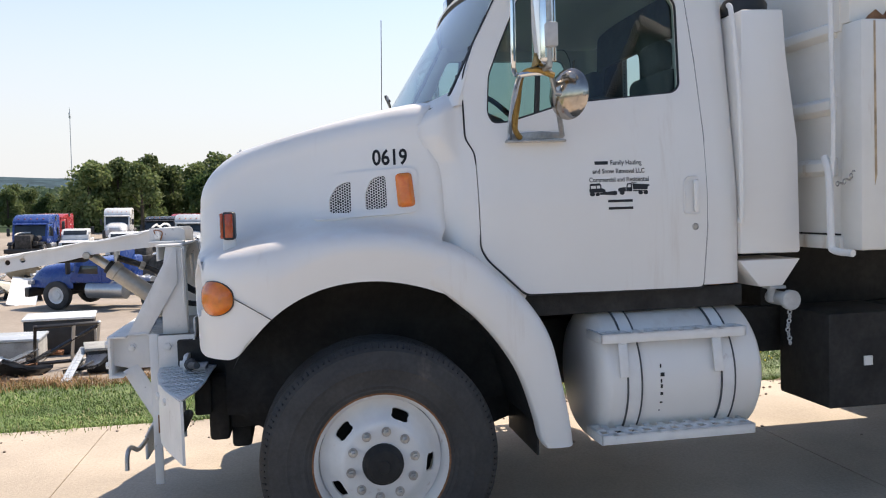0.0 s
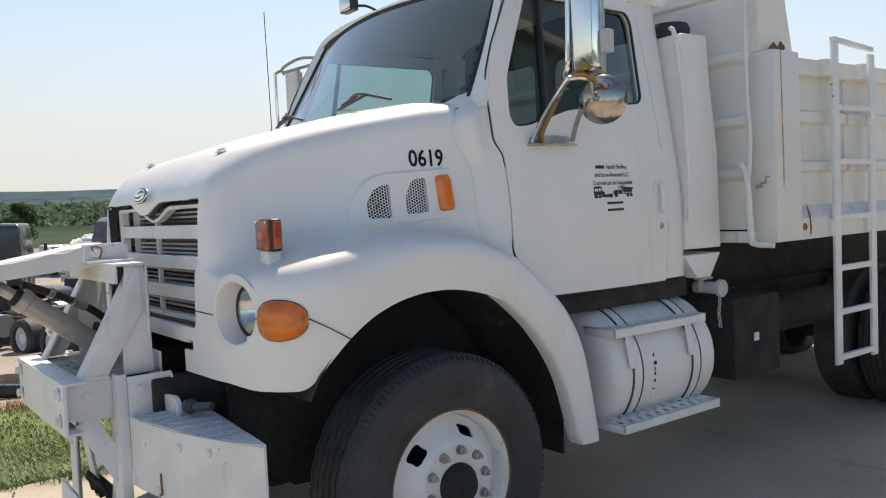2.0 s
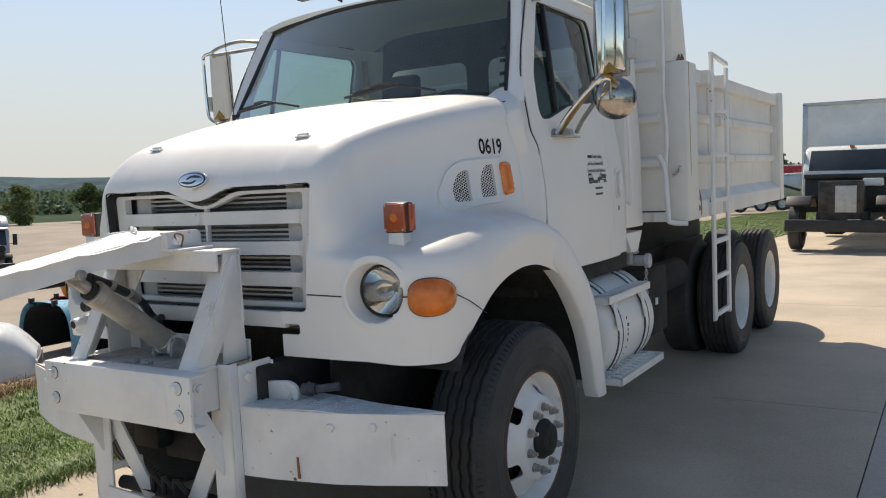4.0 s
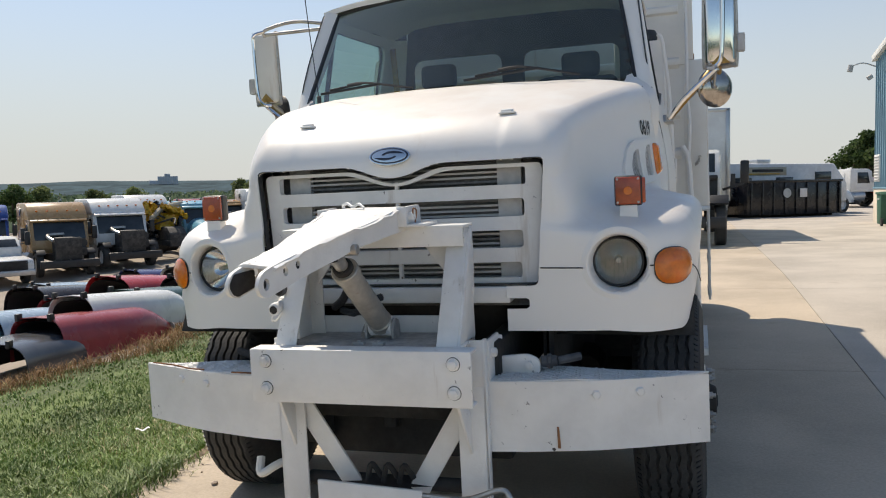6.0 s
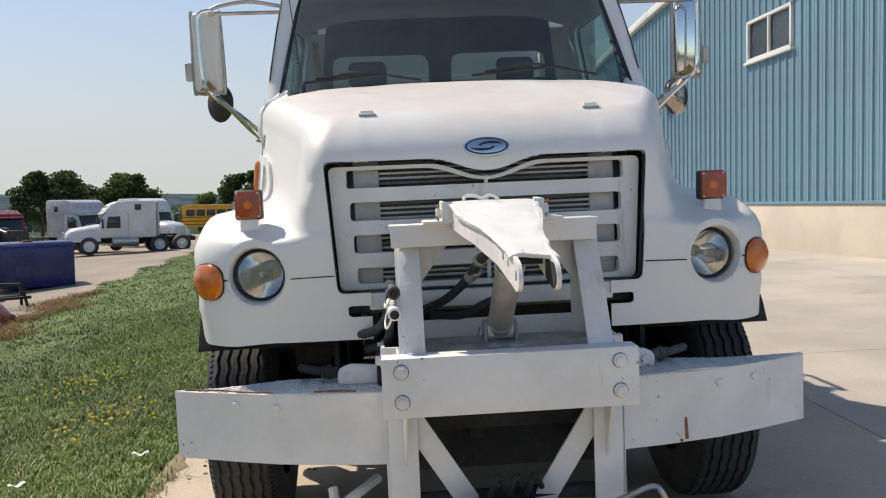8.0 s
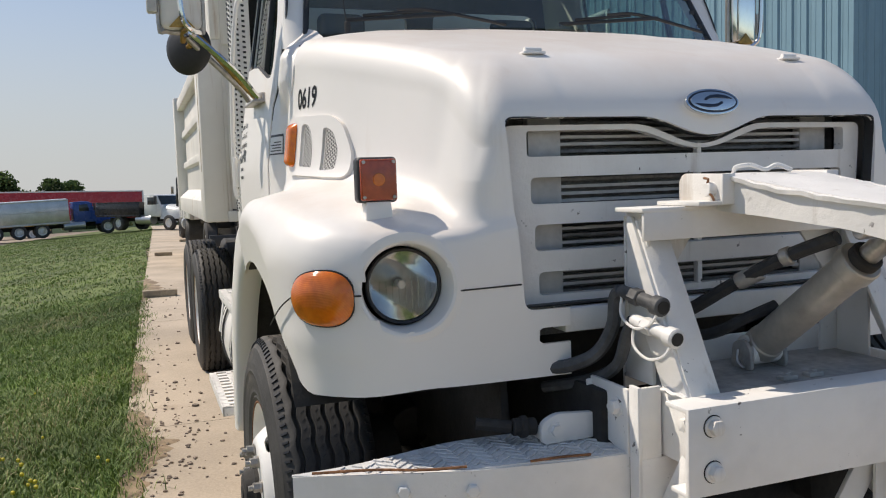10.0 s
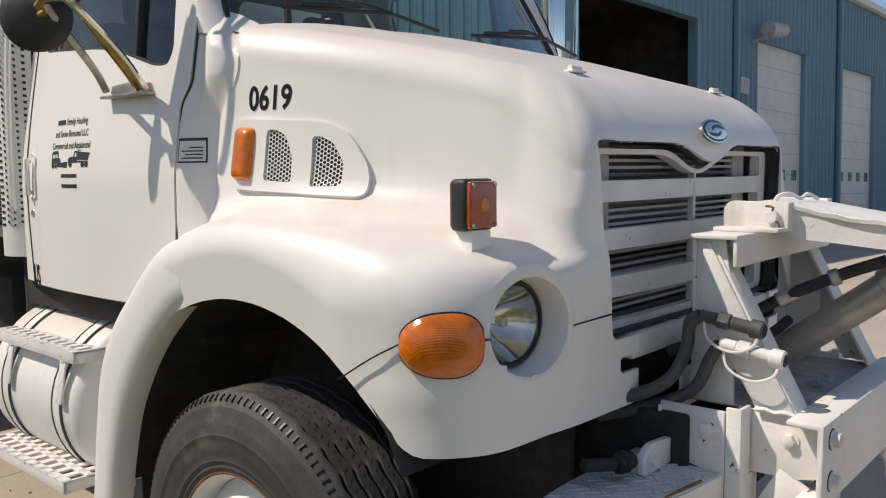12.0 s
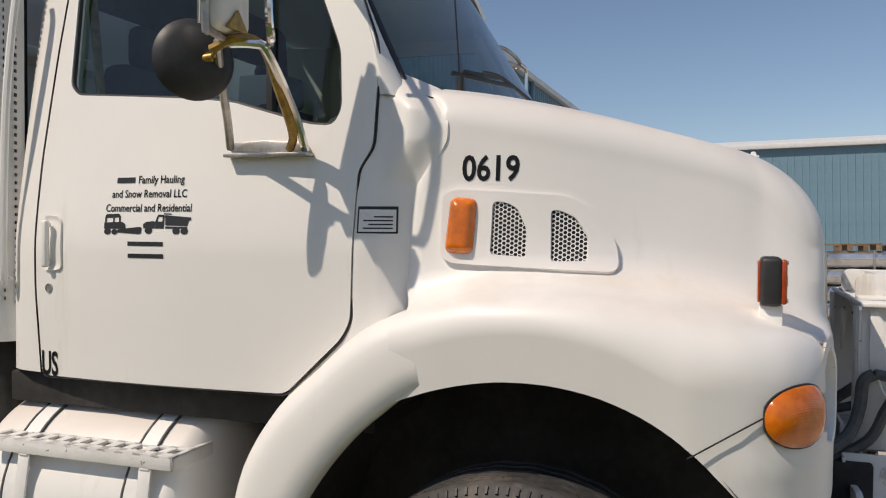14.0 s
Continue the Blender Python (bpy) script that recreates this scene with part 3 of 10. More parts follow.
# ---- the dump truck; its own axes: x to the driver's side, y to the rear, z up, origin on the ground under the front axle ----
TILT = pose(0, 0, 0, 1.3, -1.35, -0.015)
truck = thing("dump_truck", "white dump truck with a bare plow hitch on concrete", "truck", TILT)

CREASE = [(-0.76, 1.39), (-0.7, 1.425), (-0.63, 1.455), (-0.51, 1.485), (-0.39, 1.508), (-0.146, 1.530), (0.105, 1.517), (0.28, 1.472), (0.34, 1.43)]
ARCH = [(-0.9, 0.986), (-0.64, 0.986), (-0.615, 0.992), (-0.59, 1.010), (-0.568, 1.036), (-0.524, 1.085), (-0.455, 1.156), (-0.402, 1.198), (-0.281, 1.262), (-0.161, 1.294), (-0.028, 1.303), (0.082, 1.293), (0.205, 1.263), (0.31, 1.228)]
CROWN = [(-0.82, 1.855), (-0.66, 1.897), (-0.52, 1.934), (-0.38, 1.977), (-0.24, 2.018), (-0.1, 2.056), (0.05, 2.093), (0.19, 2.122), (0.31, 2.14), (0.4, 2.15)]
FLANK = [(-0.62, 0.79), (-0.5, 0.832), (-0.4, 0.869), (-0.2, 0.946), (-0.1, 0.982), (0.0, 1.014), (0.1, 1.040), (0.2, 1.060), (0.31, 1.078)]


GROOVE = [(1.40, 0.335), (1.52, 0.352), (1.72, 0.352), (1.82, 0.345), (1.90, 0.30), (1.94, 0.28), (2.03, 0.282), (2.10, 0.31)]


def hood_side_x(y, z):
    return lerp_table(FLANK, y) - 0.08 * max(0.0, z - 1.55)


def crown_z(x, y):
    a = abs(x)
    raised = 0.007 * smooth01((0.46 - a) / 0.16) * smooth01((y + 0.62) / 0.3)
    return (lerp_table(CROWN, y - 0.05) + lerp_table(CROWN, y) + lerp_table(CROWN, y + 0.05)) / 3 + 0.008 - 0.008 * (a / 0.7) ** 2 - 0.28 * max(0.0, a - 0.6) ** 2 + raised


def hood_stations():
    fr = [((x, -0.818 + 0.012 * (x / 0.66) ** 2), (x, -0.80 + 0.014 * (x / 0.66) ** 2), 1.43) for x in [0.66 * k / 10 for k in range(11)]]
    co = [((0.74, -0.804), (0.703, -0.782), 1.42), ((0.82, -0.80), (0.735, -0.767), 1.415), ((0.90, -0.79), (0.757, -0.744), 1.415), ((0.98, -0.776), (0.771, -0.716), 1.417), ((1.06, -0.752), (0.779, -0.687), 1.424), ((1.13, -0.715), (0.785, -0.658), 1.436), ((1.19, -0.66), (0.790, -0.63), 1.45)]
    ys = [-0.60, -0.55, -0.5, -0.44, -0.38, -0.3, -0.2, -0.1, 0.0, 0.1, 0.2, 0.26, 0.31]
    fx = [(-0.60, 1.225), (-0.53, 1.25), (-0.44, 1.266), (-0.2, 1.277), (0.0, 1.277), (0.2, 1.27), (0.31, 1.26)]
    si = [((lerp_table(fx, y), y), (lerp_table(FLANK, y), y), lerp_table(CREASE, y)) for y in ys]
    pts = [Vector((*f, *h)) for f, h, _ in fr + co + si]
    zs = [z for *_, z in fr + co + si]
    out = []
    P = [pts[0], *pts, pts[-1]]
    for i in range(len(pts) - 1):
        for k in range(3):
            t = k / 3
            a, b, c, d = (Vector(P[i + j]) for j in range(4))
            v = 0.5 * (2 * b + (c - a) * t + (2 * a - 5 * b + 4 * c - d) * t * t + (3 * b - a - 3 * c + d) * t ** 3)
            out.append((v, zs[i] + (zs[i + 1] - zs[i]) * t))
    out.append((pts[-1], zs[-1]))
    return out


def hood_profile(v, zf):
    fx, fy, hx, hy = v
    F, H = Vector((fx, fy)), Vector((hx, hy))
    front = max(0.0, min(1.0, (0.72 - fx) / 0.1))
    zb = sum(lerp_table(ARCH, fy + d) for d in (-0.06, -0.03, 0, 0.03, 0.06)) / 5 + 0.003 if fy > -0.5 else lerp_table(ARCH, fy) if fy > -0.66 else 1.0 - 0.014 * smooth01((fx - 0.9) / 0.2)
    pts = []
    w = smooth01((fy + 0.56) / 0.22) if fx > 1.2 else 0.0
    z1 = (zf - 0.13) * (1 - w) + (zb + 0.135) * w
    for k in range(9):
        z = zb + (z1 - zb) * k / 9
        lean = 0.018 * (1 - (z - zb) / (z1 - zb + 1e-6))
        pts.append((F.x - lean * (1 - front), F.y, z))
    for k in range(5):
        a = k / 5 * math.pi / 2
        p = F.lerp(H, 0.27 * (1 - math.cos(a)))
        pts.append((p.x, p.y, z1 + (zf - 0.008 - z1) * math.sin(a)))
    for q, dz in ((0.3, -0.006), (0.45, 0.004), (0.6, 0.012), (0.74, 0.022), (0.85, 0.037), (0.93, 0.06), (0.975, 0.09), (1.0, 0.13)):
        p = F.lerp(H, q)
        pts.append((p.x, p.y, zf + dz))
    T = Vector((0, -0.25)) if hy < -0.62 or hx < 0.7 else Vector((0, -0.25 + (hy + 0.62) / 0.93 * 0.56))
    if hx <= 0.5:
        edge = H + Vector((0, 0.245))
    elif hy >= -0.42:
        edge = H - Vector((0.115, 0))
    else:
        # rounded corner of the top, seen from a point inside it
        C = Vector((0.5, -0.42))
        ray = (H - C).normalized()
        side, ahead = max(ray.x, 1e-4) / (0.247 - 0.34 * min(0.2, -0.42 - hy)), max(-ray.y, 1e-4) / 0.135
        edge = C + ray / (side ** 5 + ahead ** 5) ** 0.2
    R = 0.12 + 0.17 * max(0.0, min(1.0, ((H - edge).length - 0.115) / 0.13))
    ztop = crown_z(edge.x, edge.y)
    zs0 = ztop - R
    z0 = zf + 0.13
    n = 12
    S = Vector((hx - 0.034 * min(1.0, hx / 0.79), hy))
    for k in range(1, n + 1):
        z = z0 + (zs0 - z0) * k / n
        p = H.lerp(S, k / n)
        pts.append((p.x, p.y, z))
    for k in range(1, 15):
        a = k / 14 * math.pi / 2
        p = S.lerp(edge, 1 - math.cos(a))
        pts.append((p.x, p.y, zs0 + (crown_z(p.x, p.y) - zs0) * math.sin(a) ** 0.86 if k < 14 else ztop))
    for k in range(1, 9):
        p = edge.lerp(T, k / 8)
        pts.append((p.x, p.y, crown_z(p.x, p.y)))
    return pts


def dip(z, d, w=0.235):
    """A level line with a soft dip in its middle, from -w to w."""
    return [(w * k / 8, z - d * (0.5 + 0.5 * math.cos(math.pi * k / 8))) for k in range(-8, 9)]


def build_hood():
    st = hood_stations()
    bm = bmesh.new()
    rows = [[bm.verts.new(c) for c in hood_profile(v, zf)] for v, zf in st]
    for A, B in zip(rows, rows[1:]):
        for k in range(len(A) - 1):
            bm.faces.new((A[k], B[k], B[k + 1], A[k + 1]))
    bmesh.ops.remove_doubles(bm, verts=bm.verts, dist=1e-4)
    # the rear edge follows the cowl's groove and rolls in; the nose swells under the turn signals
    for v in bm.verts:
        c = v.co
        if c.x > 0.7 and c.y > 0.1 and c.z > 1.44:
            g = lerp_table(GROOVE, c.z)
            fade = smooth01((c.z - 1.44) / 0.1) * smooth01((c.x - 0.7) / 0.12)
            c.y = c.y * (1 - fade) + (0.1 + (c.y - 0.1) * (g - 0.1) / 0.21) * fade
            c.x -= 0.035 * fade * smooth01((2.10 - c.z) / 0.06) * max(0.0, 1 - (g - c.y) / 0.035) ** 2
        elif c.x > 1.0 and c.y > 0.2 and c.z <= 1.44:
            k = ((c.y - 0.2) / 0.11) ** 2
            low = smooth01((1.46 - c.z) / 0.2)
            c.y += k * (0.025 + 0.021 * low)
            c.z -= k * 0.026 * low
        elif c.x > 1.0 and c.y < -0.45 and c.z < 1.2:
            k = math.exp(-((c.z - 1.128) / 0.022) ** 2) * smooth01((c.x - 1.02) / 0.1) * smooth01((-0.5 - c.y) / 0.08)
            c.x += 0.006 * k
            c.y -= 0.006 * k
    other = bm.copy()
    mirror_x(other)
    bm = join(bm, other)
    bmesh.ops.remove_doubles(bm, verts=bm.verts, dist=1e-3)
    bmesh.ops.recalc_face_normals(bm, faces=bm.faces)
    front = lambda c: c.y < -0.66
    grille = rounded([(-0.66, 1.716), *dip(1.716, 0.056), (0.66, 1.716), (0.625, 1.188), (-0.625, 1.188)], 0.03)
    near = [e for e in bm.edges if all(v.co.y < -0.7 and 1.15 < v.co.z < 1.77 and abs(v.co.x) < 0.74 for v in e.verts)]
    bmesh.ops.subdivide_edges(bm, edges=near, cuts=2, use_grid_fill=True)
    trim(bm, in_poly(grille), 0.019, where=front)
    trim(bm, in_poly([(-0.49, 0.9), (0.49, 0.9), (0.49, 1.19), (-0.49, 1.19)]), 0.03, where=front)
    for s in (-1, 1):
        trim(bm, in_poly(rounded([(s * 0.47, 1.137), (s * 0.585, 1.137), (s * 0.585, 1.092), (s * 0.47, 1.092)], 0.01)), 0.022, where=front)
        cx, cz = s * 0.948, 1.272
        trim(bm, lambda x, z: math.hypot(x - cx, z - cz) - 0.130, 0.03, where=lambda c: c.y < -0.6)
    bm.normal_update()
    if sum(f.normal.z for f in bm.faces) < 0:
        bmesh.ops.reverse_faces(bm, faces=bm.faces)
    shell(bm, 0.012)
    return bm


hood = part("hood", build_hood(), WHITE, truck, "sloping white hood with wide round fenders", smooth=45)
bpy.context.view_layer.update()


def hood_skin(s, y, z):
    """How far out the hood's side stands at (y, z)."""
    ok, c, _, _ = hood.ray_cast((s * 2, y, z), (-s, 0, 0))
    return abs(c.x) if ok and abs(c.x) > 0.7 else hood_side_x(y, z)


def front_y(x, z):
    """The place of the nose's skin."""
    return lerp_table([(0, -0.818), (0.66, -0.806), (0.82, -0.80), (0.95, -0.78), (1.06, -0.752), (1.13, -0.715), (1.19, -0.66), (1.225, -0.6), (1.266, -0.44)], abs(x))


# grille: frame with four rows of openings, backing and fins
def build_grille():
    holes = []
    ztop = 1.712
    for a, b in ((0.03, 0.103), (0.161, 0.237), (0.295, 0.370), (0.430, 0.497)):
        w = 0.575 - 0.035 * a / 0.5
        if a < 0.1:
            holes.append(rounded([(-w, ztop - a), *dip(ztop - a, 0.058, 0.26), (w, ztop - a), (w, ztop - b), (-w, ztop - b)], 0.012))
        else:
            holes.append(rounded([(-w, ztop - a), (w, ztop - a), (w, ztop - b), (-w, ztop - b)], 0.018))
    outl = rounded([(-0.645, 1.697), *dip(1.697, 0.060), (0.645, 1.697), (0.617, 1.192), (-0.617, 1.192)], 0.03)
    return panel(outl, lambda u, v: (u, -0.750 + 0.02 * (u / 0.6) ** 2, v), 0.014, 0.035, holes, (0, -1, 0))


grille = part("grille", build_grille(), FRAMEW, hood, "white plastic grille with four open rows")
for a, b in ((0.03, 0.103), (0.161, 0.237), (0.295, 0.370), (0.430, 0.497)):
    part("grille_post", box((-0.008, -0.742, 1.712 - b), (0.008, -0.72, 1.712 - a - (0.04 if a < 0.1 else 0)), 0.002), FRAMEW, grille)
radiator = part("radiator", box((-0.62, -0.64, 1.08), (0.62, -0.59, 1.74), 0.003), RADIATOR, truck, "dark radiator behind the grille")
for k in range(26):
    z = 1.21 + k * 0.0205
    part("fin", box((-0.44, -0.68, z), (0.44, -0.64, z + 0.009), 0), SHROUD if k % 4 else RADIATOR, radiator)
for s in (-1, 1):
    part("side_shroud", box((s * 0.44, -0.684, 1.15), (s * 0.545, -0.65, 1.72), 0.003), SHROUD, radiator)
    part("dark_gap", box((s * 0.545, -0.63, 1.15), (s * 0.66, -0.61, 1.72), 0), BLACK, radiator)
part("lower_crossbar", box((-0.50, -0.80, 1.115), (0.50, -0.72, 1.183), 0.006), FRAMEW, truck, "white steel crossbar under the grille")

# emblem: an oval with a plain S-like stroke
def oval(rx, rz, y0, y1, seg=32):
    return prism([(1.14 * rx * math.cos(2 * math.pi * k / seg), 1.752 + 1.14 * rz * math.sin(2 * math.pi * k / seg)) for k in range(seg)], "y", y0, y1, 0.002)


EMBLEM = mat("emblem_field", (0.02, 0.03, 0.055), 0.3)
emblem = part("emblem", oval(0.082, 0.036, -0.815, -0.80), CHROME, hood, "chrome oval emblem")
part("emblem_line", oval(0.076, 0.031, -0.817, -0.815), EMBLEM, emblem)
part("emblem_field", oval(0.070, 0.0262, -0.819, -0.817), CHROME, emblem)
wedge = [(-0.34, 0.34), (-0.12, 0.60), (0.22, 0.70), (0.56, 0.58), (0.86, 0.24), (0.40, 0.30), (0.05, 0.34), (-0.18, 0.26), (-0.30, 0.06), (-0.42, 0.12)]
for k in (-1, 1):
    part("emblem_wedge", prism([(k * u * 0.080, 1.752 + k * v * 0.030) for u, v in wedge], "y", -0.8205, -0.819, 0.0003), EMBLEM, emblem)
lean = Matrix.Translation((0, -0.795, 1.752)) @ Matrix.Rotation(math.radians(-19), 4, "X") @ Matrix.Translation((0, 0.803, -1.752))
for ob in (emblem, *emblem.children):
    ob.data.transform(lean)

# dark gasket round the grille opening
lip = rounded([(-0.662, 1.718), *dip(1.718, 0.056), (0.662, 1.718), (0.627, 1.19), (-0.627, 1.19)], 0.03)
bm = bmesh.new()
rows = [[bm.verts.new((x, front_y(x, z) + o, z)) for x, z in lip] for o in (0.030, 0.048, 0.066)]
for A, B in zip(rows, rows[1:]):
    for k in range(len(A)):
        bm.faces.new((A[k], A[(k + 1) % len(A)], B[(k + 1) % len(A)], B[k]))
shell(bm, 0.004)
part("opening_seal", bm, BLACK, hood)

for s in (-1, 1):
    # hood latch
    lz = hood.ray_cast((0.475, -0.592, 3), (0, 0, -1))[1].z
    latch = part("hood_latch", join(box((s * 0.44, -0.61, lz), (s * 0.515, -0.575, lz + 0.008)), rod((s * 0.45, -0.592, lz + 0.012), (s * 0.505, -0.592, lz + 0.012), 0.009)), FRAMEW, hood)
    # seams across the nose and to the wheel arch
    for a, b in (((0.635, 1.262), (0.826, 1.258)), ((1.07, 1.258), (1.09, 1.258))):
        n = 8
        P = [(s * (a[0] + (b[0] - a[0]) * k / n), front_y(a[0] + (b[0] - a[0]) * k / n, 1.26) - 0.001, a[1] + (b[1] - a[1]) * k / n) for k in range(n + 1)]
        part("nose_seam", tube(P, 0.0028, 5, 0), LETTER, hood)
    part("arch_seam", tube([(s * 1.222, -0.612, 1.257), (s * 1.249, -0.54, 1.216), (s * 1.2645, -0.44, 1.153)], 0.0022, 5), LETTER, hood)
    # headlamp: bowl, ring, reflector and lens
    c = Vector((s * 0.948, -0.768, 1.272))
    ax = Vector((s * 0.10, -1, 0.0))
    bm = bmesh.new()
    rings = []
    for r, dy in ((0.149, 0.001), (0.140, -0.0015), (0.126, -0.003), (0.119, 0.001), (0.116, 0.010), (0.112, 0.03), (0.108, 0.06), (0.106, 0.115)):
        row = []
        for k in range(48):
            u, v = math.cos(k * math.pi / 24), math.sin(k * math.pi / 24)
            ok, hit, _, _ = hood.ray_cast((c.x + u * 0.151, -2, c.z + v * 0.151), (0, 1, 0))
            y = max(front_y(c.x + u * r, c.z) - 0.006, min(front_y(c.x + u * r, c.z) + 0.006, hit.y if ok else 0.0))
            if dy > 0.02:
                y = y * max(0.0, 1 - (dy - 0.02) / 0.05) + c.y * min(1.0, (dy - 0.02) / 0.05)
            row.append(bm.verts.new((c.x + u * r, y + dy, c.z + v * r)))
        rings.append(row)
    for A, B in zip(rings, rings[1:]):
        for k in range(48):
            bm.faces.new((A[k], A[(k + 1) % 48], B[(k + 1) % 48], B[k]))
    bmesh.ops.recalc_face_normals(bm, faces=bm.faces)
    bowl = part("headlamp_bowl", bm, WHITE, hood)
    c = c - ax * (0.068 if s > 0 else 0.058)
    lamp = part("headlamp", revolve([(-0.005, 0.104), (0.008, 0.104), (0.012, 0.101), (0.010, 0.096), (-0.01, 0.094)], c, ax, 40), BLACK, hood, "round sealed-beam headlamp in a black ring")
    part("reflector", revolve([(-0.085, 0.0), (-0.075, 0.03), (-0.045, 0.068), (0.0, 0.094)], c, ax, 32), CHROME, lamp)
    part("bulb", rod(c + ax * -0.07, c + ax * -0.02, 0.012), STEEL, lamp)
    ln = part("lens", revolve([(0.028, 0.0), (0.026, 0.04), (0.020, 0.068), (0.008, 0.095)], c, ax, 32), CLEAR, lamp)
    for k in range(-4, 5):
        fl = part("lens_flute", beam(c + ax * 0.027 + Vector((k * 0.018, 0, -0.075 + abs(k) * 0.006)), c + ax * 0.027 + Vector((k * 0.018, 0, 0.02)), 0.004, 0.004), CLEAR, lamp)
        fl.visible_shadow = False
    ln.visible_shadow = False

    # turn signal lens, wrapped round the corner of the fender
    arc = [(1.088, -0.741), (1.13, -0.715), (1.165, -0.687), (1.19, -0.66), (1.21, -0.632), (1.222, -0.606)]
    cum = [0.0]
    for p, q in zip(arc, arc[1:]):
        cum.append(cum[-1] + math.dist(p, q))
    half = cum[-1] / 2

    def on_corner(u, v, off):
        w = u + half
        x, y = float(np.interp(w, cum, [p[0] for p in arc])), float(np.interp(w, cum, [p[1] for p in arc]))
        nx = float(np.interp(w, [0, half, 2 * half], [0.25, 0.68, 0.95]))
        ny = -math.sqrt(1 - nx * nx)
        return (s * (x + nx * off), y + ny * off, 1.252 + v)

    egg = []
    for k in range(36):
        a = 2 * math.pi * k / 36
        cx, sz = math.cos(a), math.sin(a)
        egg.append((half * math.copysign(abs(cx) ** 0.85, cx), (0.073 - 0.008 * cx) * math.copysign(abs(sz) ** 0.85, sz)))
    sd_egg = in_poly(egg)
    part("turn_signal_rim", panel([(u * 1.035, v * 1.045) for u, v in egg], lambda u, v: on_corner(u, v, 0.004), 0.012, 0.006, (), (s, -1, 0)), BLACK, hood)
    part("turn_signal", panel(egg, lambda u, v: on_corner(u, v, 0.006 + 0.026 * min(1.0, max(0.0, -sd_egg(u, v)) / 0.05) ** 0.6), 0.010, 0.004, (), (s, -1, 0)), AMBER, hood, "amber oval turn signal lens")

    # square marker lamp on a stub
    mk = part("marker_lamp", box((s * 0.928, -0.652, 1.497), (s * 1.042, -0.600, 1.622), 0.012, 3), BLACK, hood, "square amber marker lamp on a stub")
    part("marker_lens", box((s * 0.934, -0.664, 1.503), (s * 1.036, -0.648, 1.616), 0.006, 3), REDLENS, mk)
    part("rear_lens" if s < 0 else "side_lens", box((s * 0.938, -0.602, 1.507), (s * 1.032, -0.594, 1.612), 0.003) if s < 0 else box((s * 1.036, -0.642, 1.507), (s * 1.054, -0.608, 1.612), 0.004), REDLENS if s > 0 else REDLENS, mk)
    part("marker_boss", revolve([(0.664, 0.018), (0.667, 0.016), (0.668, 0.0)], (s * 0.985, 0, 1.56), (0, -1, 0), 20), AMBER, mk)
    for dx in (-0.042, 0.042):
        for dz in (-0.048, 0.048):
            part("screw", rod((s * 0.985 + dx, -0.662, 1.56 + dz), (s * 0.985 + dx, -0.667, 1.56 + dz), 0.005, 8), STEEL, mk)
    part("stub", prism([(s * 0.945, 1.42), (s * 1.025, 1.42), (s * 1.02, 1.50), (s * 0.95, 1.50)], "y", -0.655, -0.60), WHITE, mk)

    # vent panel with two screens and an amber side lamp
    ys = 0.0 if s > 0 else 0.02
    vx = lambda y, z, o: (s * (hood_skin(s, y + ys, z) + o), y + ys, z)
    frame_out = rounded([(-0.262, 1.572), (-0.250, 1.655), (-0.19, 1.745), (-0.12, 1.782), (0.18, 1.800), (0.222, 1.785), (0.222, 1.61), (0.19, 1.592)], 0.03)
    v1 = rounded([(-0.177, 1.601), (-0.176, 1.668), (-0.142, 1.722), (-0.10, 1.742), (-0.076, 1.742), (-0.080, 1.600)], 0.014)
    v2 = rounded([(-0.016, 1.611), (-0.013, 1.690), (0.012, 1.746), (0.045, 1.764), (0.080, 1.766), (0.083, 1.618)], 0.014)
    vent = part("vent_panel", panel(frame_out, lambda u, v: vx(u, v, 0.016), 0.010, 0.02, (v1, v2), (s, 0, 0)), WHITE, hood)
    for poly in (v1, v2):
        part("vent_recess", panel(poly, lambda u, v: vx(u, v, 0.003), 0.02, 0.0, (), (s, 0, 0)), LETTER, vent)
        sdp = in_poly(poly)
        bm = bmesh.new()
        r = 0.0072
        for i in range(-20, 20):
            for j in range(-20, 20):
                y = -0.05 + i * r * 1.5
                z = 1.68 + (j + 0.5 * (i % 2)) * r * 1.732
                if sdp(y, z) > 0.004:
                    continue
                ring = [[bm.verts.new(vx(y + math.cos(math.pi / 3 * k) * q, z + math.sin(math.pi / 3 * k) * q, 0.010)) for k in range(6)] for q in (r * 1.0, r * 0.74)]
                for k in range(6):
                    bm.faces.new((ring[0][k], ring[0][(k + 1) % 6], ring[1][(k + 1) % 6], ring[1][k]))
        part("mesh_screen", bm, FRAMEW, vent, "pale grey honeycomb screen")
    lampo = rounded([(0.122, 1.772), (0.197, 1.778), (0.210, 1.622), (0.130, 1.616)], 0.022)
    sdl = in_poly(lampo)
    part("side_lamp", panel(lampo, lambda u, v: vx(u, v, 0.018 + 0.022 * min(1.0, max(0, -sdl(u, v)) / 0.02) ** 0.5), 0.008, 0.004, (), (s, 0, 0)), AMBER, vent, "amber side repeater lamp")
    # number
    n = writing("lettering", "0619", 0.100, Matrix(((0, s * 0.11, s, s * 1.030), (s, 0.0, 0, 0.105 + ys * 0.4), (0, 1, 0, 1.846 + ys * 0.5), (0, 0, 0, 1))) @ pose(0, 0, 0) , LETTER, hood, 0.80, 0.001, 0.0022)
    for v in n.data.vertices:
        v.co.x = s * (hood_skin(s, v.co.y, v.co.z) + 0.0016)

